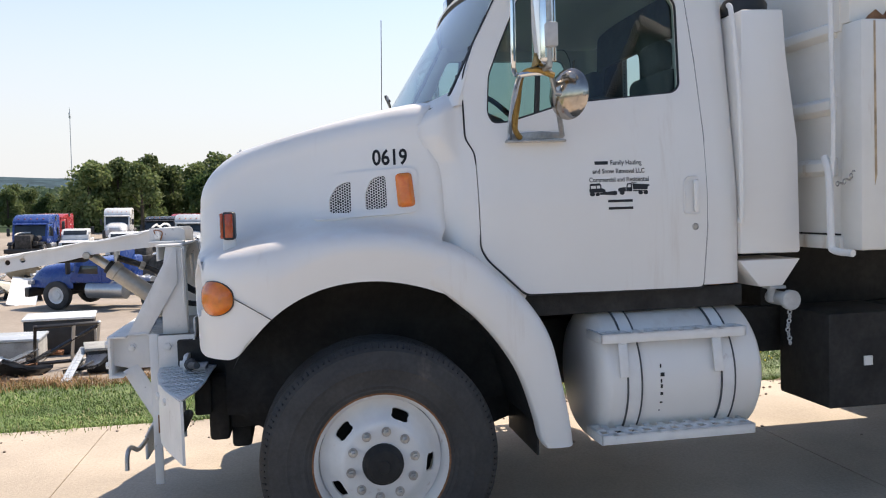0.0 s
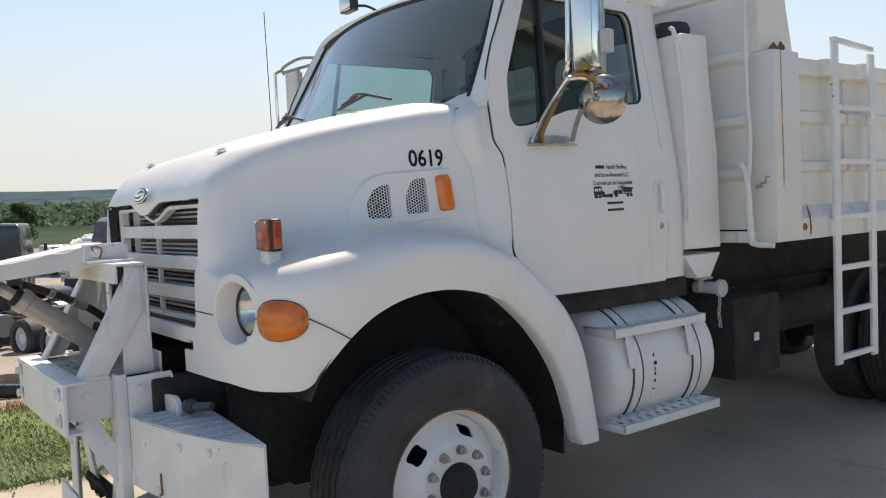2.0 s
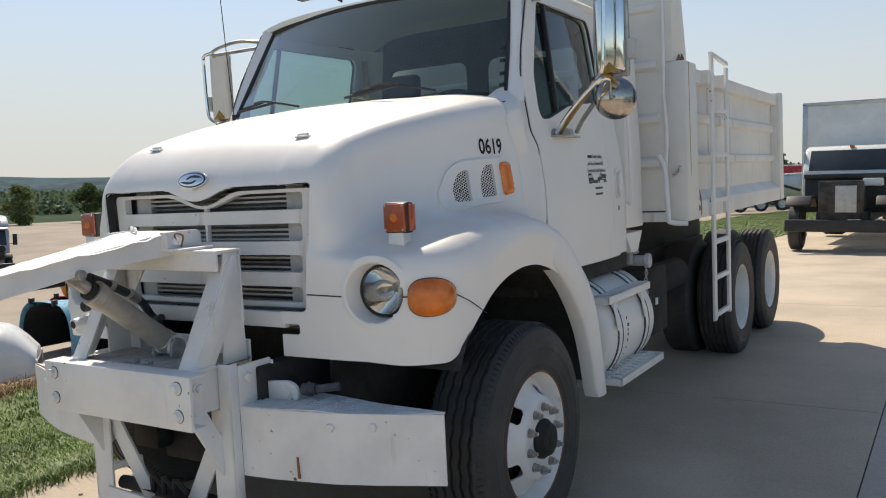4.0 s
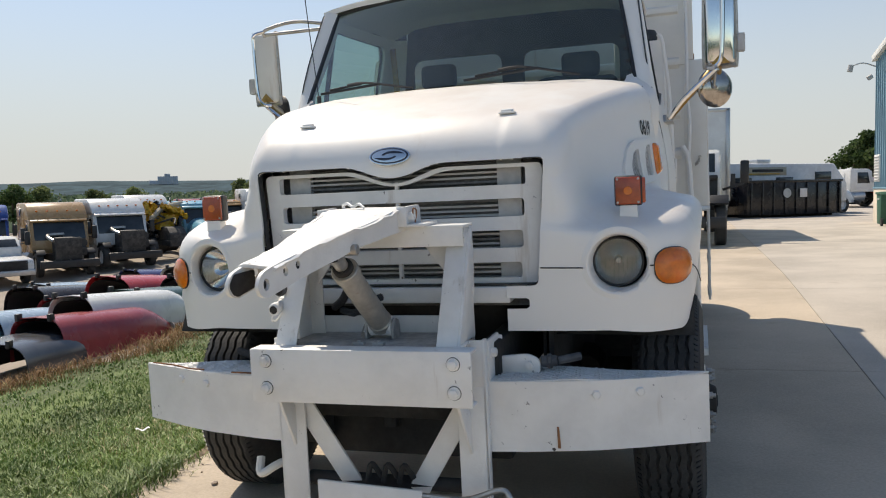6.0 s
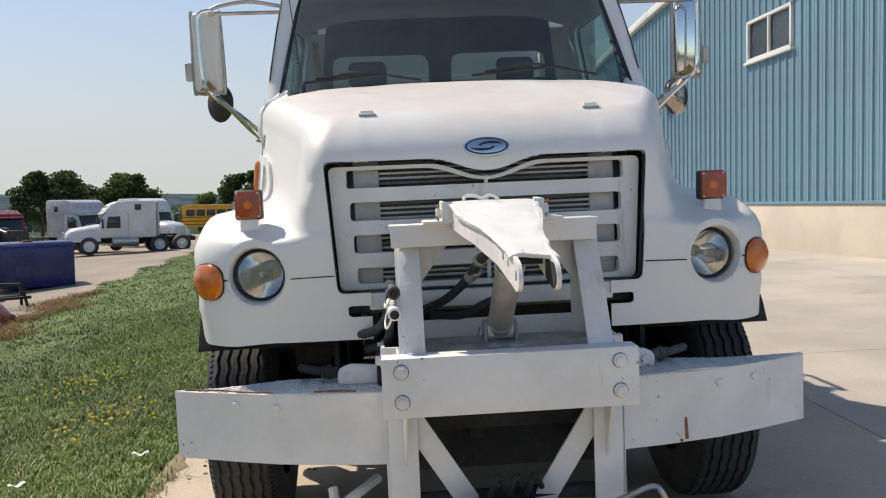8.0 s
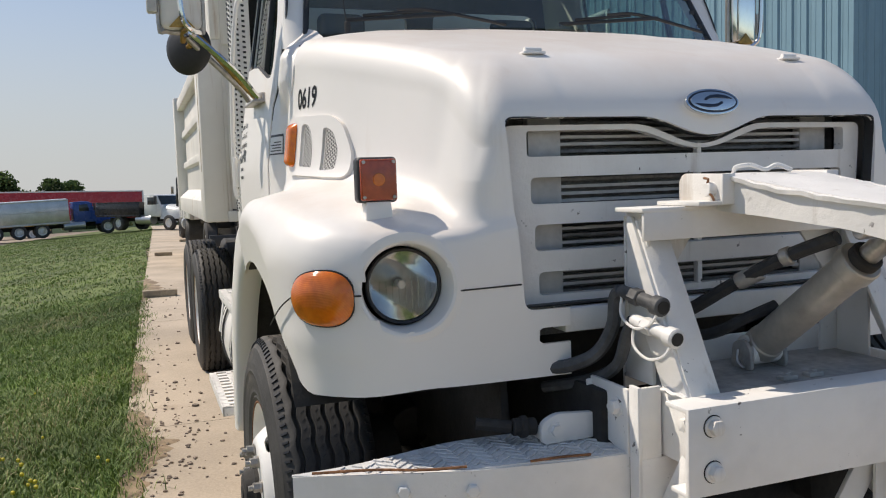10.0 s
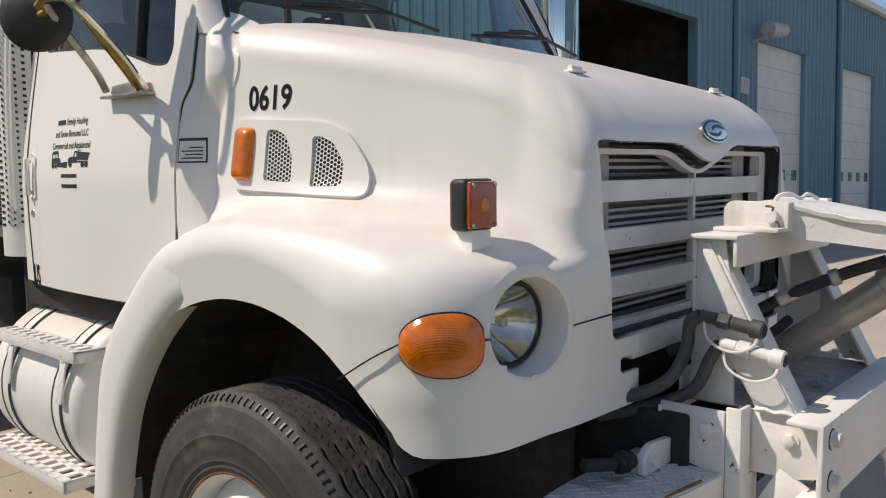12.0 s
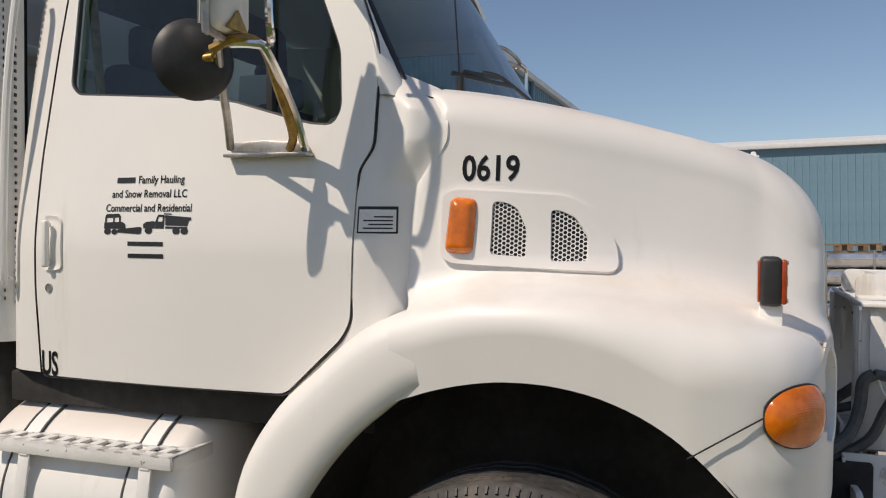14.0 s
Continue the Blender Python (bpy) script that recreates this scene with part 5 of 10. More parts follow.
# mirrors
for s in (-1, 1):
    mir = part("mirror", box((s * 1.315, 0.70, 2.195), (s * 1.475, 0.765, 2.64), 0.028, 4), BODYW if s < 0 else CHROME, truck, "tall side mirror on a chrome tube bracket")
    part("mirror_glass", box((s * 1.325, 0.764, 2.21), (s * 1.465, 0.769, 2.63), 0.002), MIRROR, mir)
    part("mirror_rim", tube([(s * 1.318, 0.735, 2.65), (s * 1.310, 0.735, 2.23), (s * 1.335, 0.735, 2.19), (s * 1.455, 0.735, 2.19), (s * 1.48, 0.735, 2.23), (s * 1.478, 0.735, 2.65)], 0.011, 8, 5), STEEL, mir)
    part("mirror_cap", prism([(s * 1.345, 2.20), (s * 1.445, 2.20), (s * 1.395, 2.255)], "y", 0.692, 0.702, 0.002), BRASS, mir)
    part("mirror_box", box((s * 1.485, 0.71, 2.26), (s * 1.525, 0.76, 2.36), 0.008), SHROUD, mir)
    sz = 2.085 if s > 0 else 2.141
    disc = part("spot_mirror", revolve([(0.028, 0.0), (0.026, 0.03), (0.016, 0.08), (0.0, 0.105), (-0.01, 0.111), (-0.014, 0.108), (-0.014, 0.0)], (s * 1.37, 0.845, sz), (0.5, -0.87, 0) if s > 0 else (-0.62, -0.78, 0), 36), BRONZE_REFLECT if s > 0 else BLACK, mir, "round convex mirror")
    part("spot_bolt", join(rod((s * 1.37, 0.83, sz), (s * 1.36, 0.795, sz + 0.005), 0.012), rod((s * 1.36, 0.795, sz + 0.005), (s * 1.37, 0.77, 2.17), 0.007)), STEEL if s > 0 else BRASS, disc)
    xd = door_x(0.65, 1.91)
    br = part("mirror_bracket", join(prism([(0.635, 1.905), (0.915, 1.918), (0.90, 1.945), (0.80, 1.95), (0.66, 1.94)], "x", s * (xd - 0.005), s * (xd + 0.012)), box((s * (xd - 0.005), 0.635, 1.898), (s * (xd + 0.05), 0.915, 1.908), 0.002)), STEEL, mir)
    part("bracket_tube", tube([(s * 1.115, 0.648, 1.915), (s * 1.20, 0.64, 2.02), (s * 1.345, 0.635, 2.15), (s * 1.37, 0.66, 2.17), (s * 1.385, 0.76, 2.175)], 0.0125, 8, 5), CHROME, br)
    part("bracket_tube", tube([(s * 1.12, 0.90, 1.925), (s * 1.18, 0.87, 2.0), (s * 1.36, 0.78, 2.16), (s * 1.385, 0.75, 2.19)], 0.0125, 8, 5), STEEL, br)
    part("taped_cable", tube([(s * 1.115, 0.70, 1.92), (s * 1.16, 0.665, 1.96), (s * 1.25, 0.655, 2.06), (s * 1.345, 0.65, 2.165), (s * 1.385, 0.70, 2.185), (s * 1.39, 0.78, 2.16)], 0.013, 7, 5), BRASS, br)
    part("upper_tube", tube([(s * 0.97, 0.70, 2.66), (s * 1.15, 0.66, 2.68), (s * 1.33, 0.62, 2.64), (s * 1.345, 0.64, 2.60)], 0.011, 8, 4), STEEL, br)
    part("upper_tube", tube([(s * 0.96, 0.72, 2.63), (s * 1.33, 0.62, 2.61)], 0.011, 8, 1), STEEL, br)
    part("outer_loop", tube([(s * 1.34, 0.62, 2.63), (s * 1.40, 0.60, 2.61), (s * 1.41, 0.60, 2.55), (s * 1.40, 0.60, 2.25), (s * 1.37, 0.61, 2.18), (s * 1.33, 0.64, 2.17)], 0.011, 8, 5), CHROME, br)


# ---- front wheels, bumper and plow hitch ----
def wheel(parent, hub, s, dual=False):
    """A tyre on a steel disc; s: the side that it faces."""
    hub = Vector(hub)
    ax = Vector((s, 0, 0))
    R, w = 0.53, 0.14
    tyre_prof = [(-w, 0.30), (-w - 0.012, 0.36), (-w - 0.018, 0.42), (-w - 0.008, 0.48), (-w + 0.012, 0.512), (-w + 0.03, R - 0.004)]
    for k in range(5):
        c = -0.088 + 0.044 * k
        tyre_prof += [(c - 0.012, R), (c - 0.008, R), (c - 0.006, R - 0.016), (c + 0.006, R - 0.016), (c + 0.008, R), (c + 0.012, R)]
    tyre_prof += [(w - 0.03, R - 0.004), (w - 0.012, 0.512), (w - 0.002, 0.495), (w + 0.003, 0.492), (w + 0.008, 0.478), (w + 0.015, 0.450), (w + 0.0185, 0.444), (w + 0.0175, 0.42), (w + 0.0205, 0.414), (w + 0.0195, 0.408), (w + 0.016, 0.400), (w + 0.017, 0.392), (w + 0.013, 0.36), (w + 0.010, 0.345), (w + 0.012, 0.340), (w + 0.010, 0.334), (w + 0.006, 0.326), (w + 0.008, 0.32), (w, 0.30), (w - 0.02, 0.29)]
    bm = revolve(tyre_prof, hub, ax, 180)
    for v in bm.verts:
        d = v.co - hub
        r = math.hypot(d.y, d.z)
        if r > R - 0.018 and abs(d.x) < 0.115:
            a = math.atan2(d.z, d.y)
            v.co.x += 0.0045 * math.sin(a * 36)
    tyre = part("tyre", bm, RUBBER, parent, "worn black truck tyre")
    bm = bmesh.new()
    for k in range(116):
        a = 2 * math.pi * k / 116
        for q, half, deep in ((w - 0.018, 0.011, 0.011), (-w + 0.018, 0.011, 0.011), (0.066, 0.007, 0.004), (0.022, 0.007, 0.004), (-0.022, 0.007, 0.004), (-0.066, 0.007, 0.004)):
            edge = abs(q) > 0.1
            o = hub + ax * q + Vector((0, math.cos(a), math.sin(a))) * (R - (0.0205 if edge else 0.0030))
            b = box((-half, -0.0032 if edge else -0.0015, -deep), (half, 0.0032 if edge else 0.0015, deep * 0.9), 0)
            b.transform(Matrix.Translation(o) @ Matrix.Rotation(a - math.pi / 2, 4, "X") @ Matrix.Rotation((s if q > 0 else -s) * (0.75 if edge else 0.0), 4, "Y") @ Matrix.Rotation(0.0 if edge else 0.7, 4, "Z"))
            me = bpy.data.meshes.new("t")
            b.to_mesh(me)
            b.free()
            bm.from_mesh(me)
            bpy.data.meshes.remove(me)
    # sipes along the shoulder
    tagged(part("shoulder_sipe", bm, LETTER, tyre), kind="stuff")
    z0 = -0.11 if dual else 0.0
    rim = part("rim", revolve([(w - 0.03, 0.285), (w - 0.004, 0.306), (w + 0.002, 0.306), (w + 0.002, 0.300), (w - 0.012, 0.292), (w - 0.035, 0.278), (z0 + 0.02, 0.272), (z0 - 0.03, 0.27)], hub, ax, 64), RIMW, parent, "white steel rim with a rusty edge")
    part("rim_edge", revolve([(w - 0.004, 0.304), (w + 0.0035, 0.307), (w + 0.004, 0.303), (w + 0.001, 0.2985)], hub, ax, 64), RUST, rim)
    # disc with five oval hand holes
    bm = bmesh.new()
    radii = [0.085, 0.10, 0.115, 0.13, 0.145, 0.16, 0.17, 0.18, 0.19, 0.20, 0.21, 0.22, 0.23, 0.24, 0.25, 0.26, 0.272]
    seg = 90
    rows = [[bm.verts.new((math.cos(2 * math.pi * k / seg) * r, math.sin(2 * math.pi * k / seg) * r, 0)) for k in range(seg)] for r in radii]
    for A, B in zip(rows, rows[1:]):
        for k in range(seg):
            bm.faces.new((A[k], A[(k + 1) % seg], B[(k + 1) % seg], B[k]))
    for k in range(5):
        a0 = math.radians(-6 + 72 * k)
        def sdh(x, y, a0=a0):
            r, a = math.hypot(x, y), math.atan2(y, x)
            da = (a - a0 + math.pi) % (2 * math.pi) - math.pi
            t = da * 0.218
            tt = max(abs(t) - 0.024, 0)
            return math.hypot(tt, r - 0.218) - 0.021
        trim(bm, sdh, 0.012, (0, 1), False)
    for v in bm.verts:
        r = math.hypot(v.co.x, v.co.y)
        h = z0 + (lerp_table([(0.085, 0.165), (0.168, 0.165), (0.185, 0.158), (0.235, 0.095), (0.258, 0.075), (0.272, 0.07)], r) if not dual else lerp_table([(0.085, 0.0), (0.17, 0.0), (0.185, 0.005), (0.24, 0.06), (0.272, 0.075)], r))
        v.co = hub + ax * h + Vector((0, s * v.co.x, v.co.y))
    bmesh.ops.recalc_face_normals(bm, faces=bm.faces)
    shell(bm, 0.008)
    disc = part("wheel_disc", bm, RIMW, rim)
    part("dark_drum", revolve([(-0.06, 0.0), (-0.06, 0.26), (-0.10, 0.26)], hub, ax, 32), CHASSIS, rim)
    hp = z0 + (0.168 if not dual else 0.0)
    part("hub", revolve([(hp - 0.01, 0.092), (hp + 0.012, 0.090), (hp + 0.02, 0.080), (hp + 0.03, 0.076), (hp + 0.042, 0.07), (hp + 0.047, 0.06), (hp + 0.047, 0.03), (hp + 0.052, 0.026), (hp + 0.052, 0.0)], hub, ax, 32), CHASSIS, rim, "greasy black wheel hub")
    for k in range(10):
        a = 2 * math.pi * (k + 0.3) / 10
        o = hub + ax * hp + Vector((0, math.cos(a), math.sin(a))) * 0.143
        part("wheel_nut", join(revolve([(0, 0.0), (0, 0.021), (0.006, 0.021), (0.006, 0.0)], o, ax, 14), revolve([(0.006, 0.0), (0.006, 0.0165), (0.026, 0.0165), (0.028, 0.012), (0.028, 0.0)], o, ax, 6), rod(o + ax * 0.02, o + ax * 0.042, 0.0095, 8)), STEEL, rim)
    return tyre


for s in (-1, 1):
    wheel(truck, (s * 1.11, 0.0, 0.505), s)
part("front_axle", join(rod((-1.0, 0, 0.50), (1.0, 0, 0.50), 0.06), box((-0.75, -0.06, 0.42), (0.75, 0.06, 0.55), 0.02), box((-0.52, -0.7, 0.52), (-0.42, 0.7, 0.60), 0.01), box((0.42, -0.7, 0.52), (0.52, 0.7, 0.60), 0.01)), CHASSIS, truck)
for s in (-1, 1):
    part("frame_rail", box((s * 0.40, -0.95, 0.72), (s * 0.48, 5.9, 0.98), 0.01), CHASSIS, truck)
part("engine_block", box((-0.42, -0.5, 0.62), (0.42, 0.5, 1.55), 0.08, 3), CHASSIS, truck)
part("front_crossmember", box((-0.46, -0.70, 0.40), (0.46, -0.60, 0.68), 0.02), CHASSIS, truck)
# added flaps, not on the truck, that block sunlit ground behind the wheels
for s in (-1, 1):
    part("mud_flap", box((s * 0.62, 0.735, 0.44), (s * 1.14, 0.747, 0.70), 0.003), BLACK, truck)
part("oil_pan", box((-0.34, -0.42, 0.34), (0.34, 0.62, 0.66), 0.06, 3), CHASSIS, truck)
part("cross_spring_hanger", join(box((-0.62, -0.86, 0.62), (0.62, -0.78, 0.80), 0.01), box((-0.56, -0.80, 0.47), (-0.38, -0.70, 0.80), 0.02), box((0.38, -0.80, 0.47), (0.56, -0.70, 0.80), 0.02)), CHASSIS, truck)
for s in (-1, 1):
    part("splash_shield", prism([(-0.66, 0.62), (-0.60, 1.02), (0.70, 1.02), (0.80, 0.52), (0.45, 0.40), (-0.40, 0.44)], "x", s * 0.60, s * 0.615, 0.0), CHASSIS, truck)
    part("brake_drum", rod((s * 0.80, 0, 0.505), (s * 0.98, 0, 0.505), 0.21, 24), CHASSIS, truck)
    part("brake_chamber", join(rod((s * 0.68, 0.10, 0.62), (s * 0.68, 0.26, 0.66), 0.085, 16), rod((s * 0.66, -0.22, 0.52), (s * 0.66, 0.22, 0.52), 0.03, 10)), CHASSIS, truck)
part("gearbox", box((-0.25, 0.5, 0.55), (0.25, 1.9, 1.0), 0.08, 3), CHASSIS, truck)

# bumper wings
for s in (-1, 1):
    face = [(0.455, -1.045), (0.62, -1.03), (0.87, -0.985), (1.04, -0.93), (1.285, -0.835)]
    bm = bmesh.new()
    top = lambda x: 0.84 if s > 0 else 0.835
    lo = lambda x: 0.558 + 0.015 * (x - 0.45)
    prev = None
    for x, y in face:
        c = [bm.verts.new((s * x, y, lo(x))), bm.verts.new((s * x, y, top(x)))]
        if prev:
            bm.faces.new((prev[0], c[0], c[1], prev[1]))
        prev = c
    bmesh.ops.recalc_face_normals(bm, faces=bm.faces)
    for f in bm.faces:
        if f.normal.y > 0:
            f.normal_flip()
    bm.normal_update()
    shell(bm, 0.012)
    wing = part("bumper_wing", bm, FRAMEW, truck, "thick white steel bumper wing")
    dep = [(0.455, -0.76), (0.62, -0.765), (0.87, -0.775), (1.04, -0.79), (1.285, -0.825)]
    pl = [(s * x, y + 0.004) for x, y in face] + [(s * x, y) for x, y in reversed(dep)]
    part("tread_plate", panel(pl, lambda u, v: (u, v, top(0) + 0.003 + 0.006 * math.sin(u * 9 + v * 5) * max(0, min(1, (abs(u) - 0.5) * 3))), 0.03, 0.006, (), (0, 0, 1)), TREAD, wing, "rusting diamond tread plate")
    bm = bmesh.new()
    sdp = in_poly(pl)
    for i in range(-34, 35):
        for j in range(24):
            x, y = i * 0.04 + (0.02 if j % 2 else 0), -1.05 + j * 0.016
            if sdp(x, y) < -0.015:
                b = box((-0.014, -0.003, 0), (0.014, 0.003, 0.003), 0)
                b.transform(pose(x, y, top(0) + 0.004 + 0.006 * math.sin(x * 9 + y * 5) * max(0, min(1, (abs(x) - 0.5) * 3)), 0, 0, 45 if (i + j) % 2 else -45))
                me = bpy.data.meshes.new("t")
                b.to_mesh(me)
                b.free()
                bm.from_mesh(me)
                bpy.data.meshes.remove(me)
    tagged(part("tread_bar", bm, TREAD, wing), kind="stuff")
    if s < 0:
        part("rusty_lip", tube([(-1.24, -0.852, 0.843), (-1.1, -0.90, 0.846), (-0.98, -0.945, 0.842), (-0.88, -0.98, 0.846)], 0.0035, 6), RUST, wing)
        part("rusty_lip", tube([(-0.72, -1.01, 0.845), (-0.64, -1.02, 0.847), (-0.56, -1.03, 0.845)], 0.0035, 6), RUST, wing)
    else:
        part("rust_run", prism([(0.715, 0.66), (0.722, 0.66), (0.728, 0.575), (0.716, 0.575)], "y", -1.018, -1.012, 0.0005), RUST, wing)
    for x, y, z in ((0.867, -0.985, 0.785), (1.03, -0.932, 0.79)):
        part("bolt_head", revolve([(0, 0.0), (0.0, 0.018), (0.010, 0.018), (0.013, 0.014), (0.014, 0.0)], (s * x, y, z), (s * 0.28, -1, 0), 6), FRAMEW, wing)

hitch = part("hitch_crossmember", prism([(-1.29, 0.80), (-1.29, 1.012), (-1.20, 1.012), (-1.20, 1.0), (-1.275, 1.0), (-1.275, 0.812), (-1.22, 0.812), (-1.22, 0.80)], "x", -0.455, 0.455, 0.003), FRAMEW, truck, "white steel channel of the plow hitch")
for s in (-1, 1):
    for z in (0.857, 0.965):
        part("bolt", join(revolve([(0, 0), (0, 0.025), (0.005, 0.025), (0.005, 0)], (s * 0.387, -1.291, z), (0, -1, 0), 20), revolve([(0.005, 0), (0.005, 0.019), (0.021, 0.019), (0.024, 0.014), (0.024, 0)], (s * 0.387, -1.291, z), (0, -1, 0), 6)), FRAMEW, hitch)
        # thin dark ring draws the shadow outline round the washer
        part("grimy_washer", revolve([(0, 0), (0, 0.0275), (0.0018, 0.027), (0.0018, 0)], (s * 0.387, -1.29, z), (0, -1, 0), 20), CHASSIS, hitch)
    part("side_plate", prism([(-1.285, 1.003), (-1.05, 1.003), (-1.05, 0.832), (-1.20, 0.835), (-1.285, 0.855)], "x", s * 0.368, s * 0.381), FRAMEW, hitch)
    br = part("mount_bracket", prism([(-1.045, 1.004), (-0.862, 1.004), (-0.864, 0.862), (-1.045, 0.826)], "x", s * 0.447, s * 0.46), FRAMEW, hitch)
    part("bracket_tab", join(box((s * 0.40, -0.87, 0.955), (s * 0.455, -0.80, 0.968), 0.003), box((s * 0.43, -0.872, 0.93), (s * 0.475, -0.862, 0.995), 0.003)), FRAMEW, br)
    part("bracket_bolt", join(revolve([(0.004, 0), (0.004, 0.020), (0.020, 0.019), (0.023, 0.014), (0.023, 0)], (s * 0.46, -0.997, 0.949), (s, 0, 0), 6), revolve([(0, 0), (0, 0.026), (0.004, 0.026), (0.004, 0)], (s * 0.46, -0.997, 0.949), (s, 0, 0), 20)), FRAMEW, br)
    part("plate_bolt", join(revolve([(0.004, 0), (0.004, 0.018), (0.018, 0.017), (0.02, 0.012), (0.02, 0)], (s * 0.381, -1.186, 0.94), (s, 0, 0), 6), revolve([(0, 0), (0, 0.025), (0.004, 0.025), (0.004, 0)], (s * 0.381, -1.186, 0.94), (s, 0, 0), 20)), FRAMEW, br)
    # post down to the skid, with its flange standing proud, and braces
    part("post", join(box((s * 0.335, -1.088, 0.24), (s * 0.455, -1.076, 0.83), 0.003), box((s * 0.443, -1.088, 0.24), (s * 0.456, -1.046, 1.016), 0.003), box((s * 0.385, -1.086, 0.80), (s * 0.455, -1.074, 1.014), 0.003)), FRAMEW, hitch)
    part("v_brace", beam((s * 0.385, -1.06, 0.78), (s * 0.135, -1.04, 0.37), 0.085, 0.015, (0, 1, 0)), FRAMEW, hitch)
    part("diagonal_brace", beam((s * 0.375, -1.20, 0.84), (s * 0.385, -1.055, 0.58), 0.012, 0.085, (0, 1, 0.6)), FRAMEW, hitch)
    # standing frame: a wide rear leg and a leaning angle before it
    part("rear_leg", join(prism([(-0.925, 1.45), (-0.905, 1.0), (-1.032, 1.0), (-1.025, 1.30), (-1.0, 1.45)], "x", s * 0.362, s * 0.373, 0.002), box((s * 0.30, -0.917, 1.0), (s * 0.366, -0.907, 1.45), 0.002)), FRAMEW, hitch)
    part("front_leg", join(prism([(-0.945, 1.44), (-0.965, 1.44), (-1.02, 1.335), (-1.20, 1.008), (-1.10, 1.008), (-0.945, 1.265)], "x", s * 0.378, s * 0.390, 0.002), beam((s * 0.338, -0.972, 1.43), (s * 0.338, -1.198, 1.008), 0.085, 0.011, (0, 1, 0.6))), FRAMEW, hitch)
    part("foot_weld", tube([(s * 0.393, -1.10, 1.008), (s * 0.395, -1.125, 1.012), (s * 0.393, -1.15, 1.007), (s * 0.395, -1.175, 1.012), (s * 0.393, -1.20, 1.008)], 0.007, 6, 4), FRAMEW, hitch)
    part("leg_weld", tube([(s * 0.374, -0.918, 1.44 - 0.035 * k + 0.006 * (k % 2)) for k in range(9)], 0.006, 6, 3), FRAMEW, hitch)
    part("gusset", prism([(s * 0.18, 1.386), (s * 0.30, 1.386), (s * 0.30, 1.225)], "y", -0.95, -0.94, 0.001), FRAMEW, hitch)
    if s < 0:
        part("tow_hook", tube([(s * 0.50, -0.80, 0.42), (s * 0.58, -0.90, 0.40), (s * 0.66, -0.92, 0.36), (s * 0.68, -0.88, 0.42)], 0.02, 8), BODYW, hitch)
part("top_beam", join(box((-0.402, -1.045, 1.380), (0.378, -1.033, 1.458), 0.003), box((-0.408, -1.047, 1.452), (0.384, -0.915, 1.464), 0.003)), FRAMEW, hitch)
# shelf tone holds the arm and leg shadow as well as grime
part("inner_shelf", box((-0.36, -1.20, 0.992), (0.36, -0.87, 1.004), 0.004), SHADEGRIMEW, hitch)
part("back_plate", box((-0.36, -0.88, 0.96), (0.36, -0.868, 1.075), 0.003), FRAMEW, hitch)
for s in (-1, 1):
    part("ram_clevis", prism(rounded([(-1.04, 1.004), (-0.955, 1.004), (-0.965, 1.075), (-1.01, 1.09), (-1.035, 1.06)], 0.015), "x", s * 0.052, s * 0.064, 0.002), SHADEGRIMEW, hitch)
    part("shelf_lug", join(box((s * 0.043 - 0.024, -1.165, 1.004), (s * 0.043 + 0.024, -1.135, 1.018), 0.004), rod((s * 0.043, -1.15, 1.018), (s * 0.043, -1.15, 1.024), 0.009, 8)), SHADEGRIMEW, hitch)
part("skid_bar", prism([(-0.25, 0.30), (0.20, 0.30), (0.20, 0.43), (-0.25, 0.45)], "y", -1.18, -1.165, 0.004), FRAMEW, hitch)
part("release_rod", tube([(0.20, -1.17, 0.41), (0.38, -1.18, 0.41), (0.52, -1.19, 0.46), (0.56, -1.20, 0.43), (0.58, -1.20, 0.36)], 0.012, 8), STEEL, hitch)
for x in (-0.07, 0.0, 0.07):
    part("chain_loop", tube([(x, -1.08, 0.42), (x + 0.03, -1.10, 0.50), (x + 0.06, -1.07, 0.44)], 0.012, 7), CHASSIS, hitch)
part("cross_tube", rod((-0.36, -1.02, 0.40), (0.36, -1.02, 0.40), 0.03), CHASSIS, hitch)
part("drop_pipe", tube([(-0.08, -0.6, 0.8), (-0.08, -0.72, 0.72), (-0.08, -0.75, 0.55)], 0.035, 10), CHASSIS, hitch)

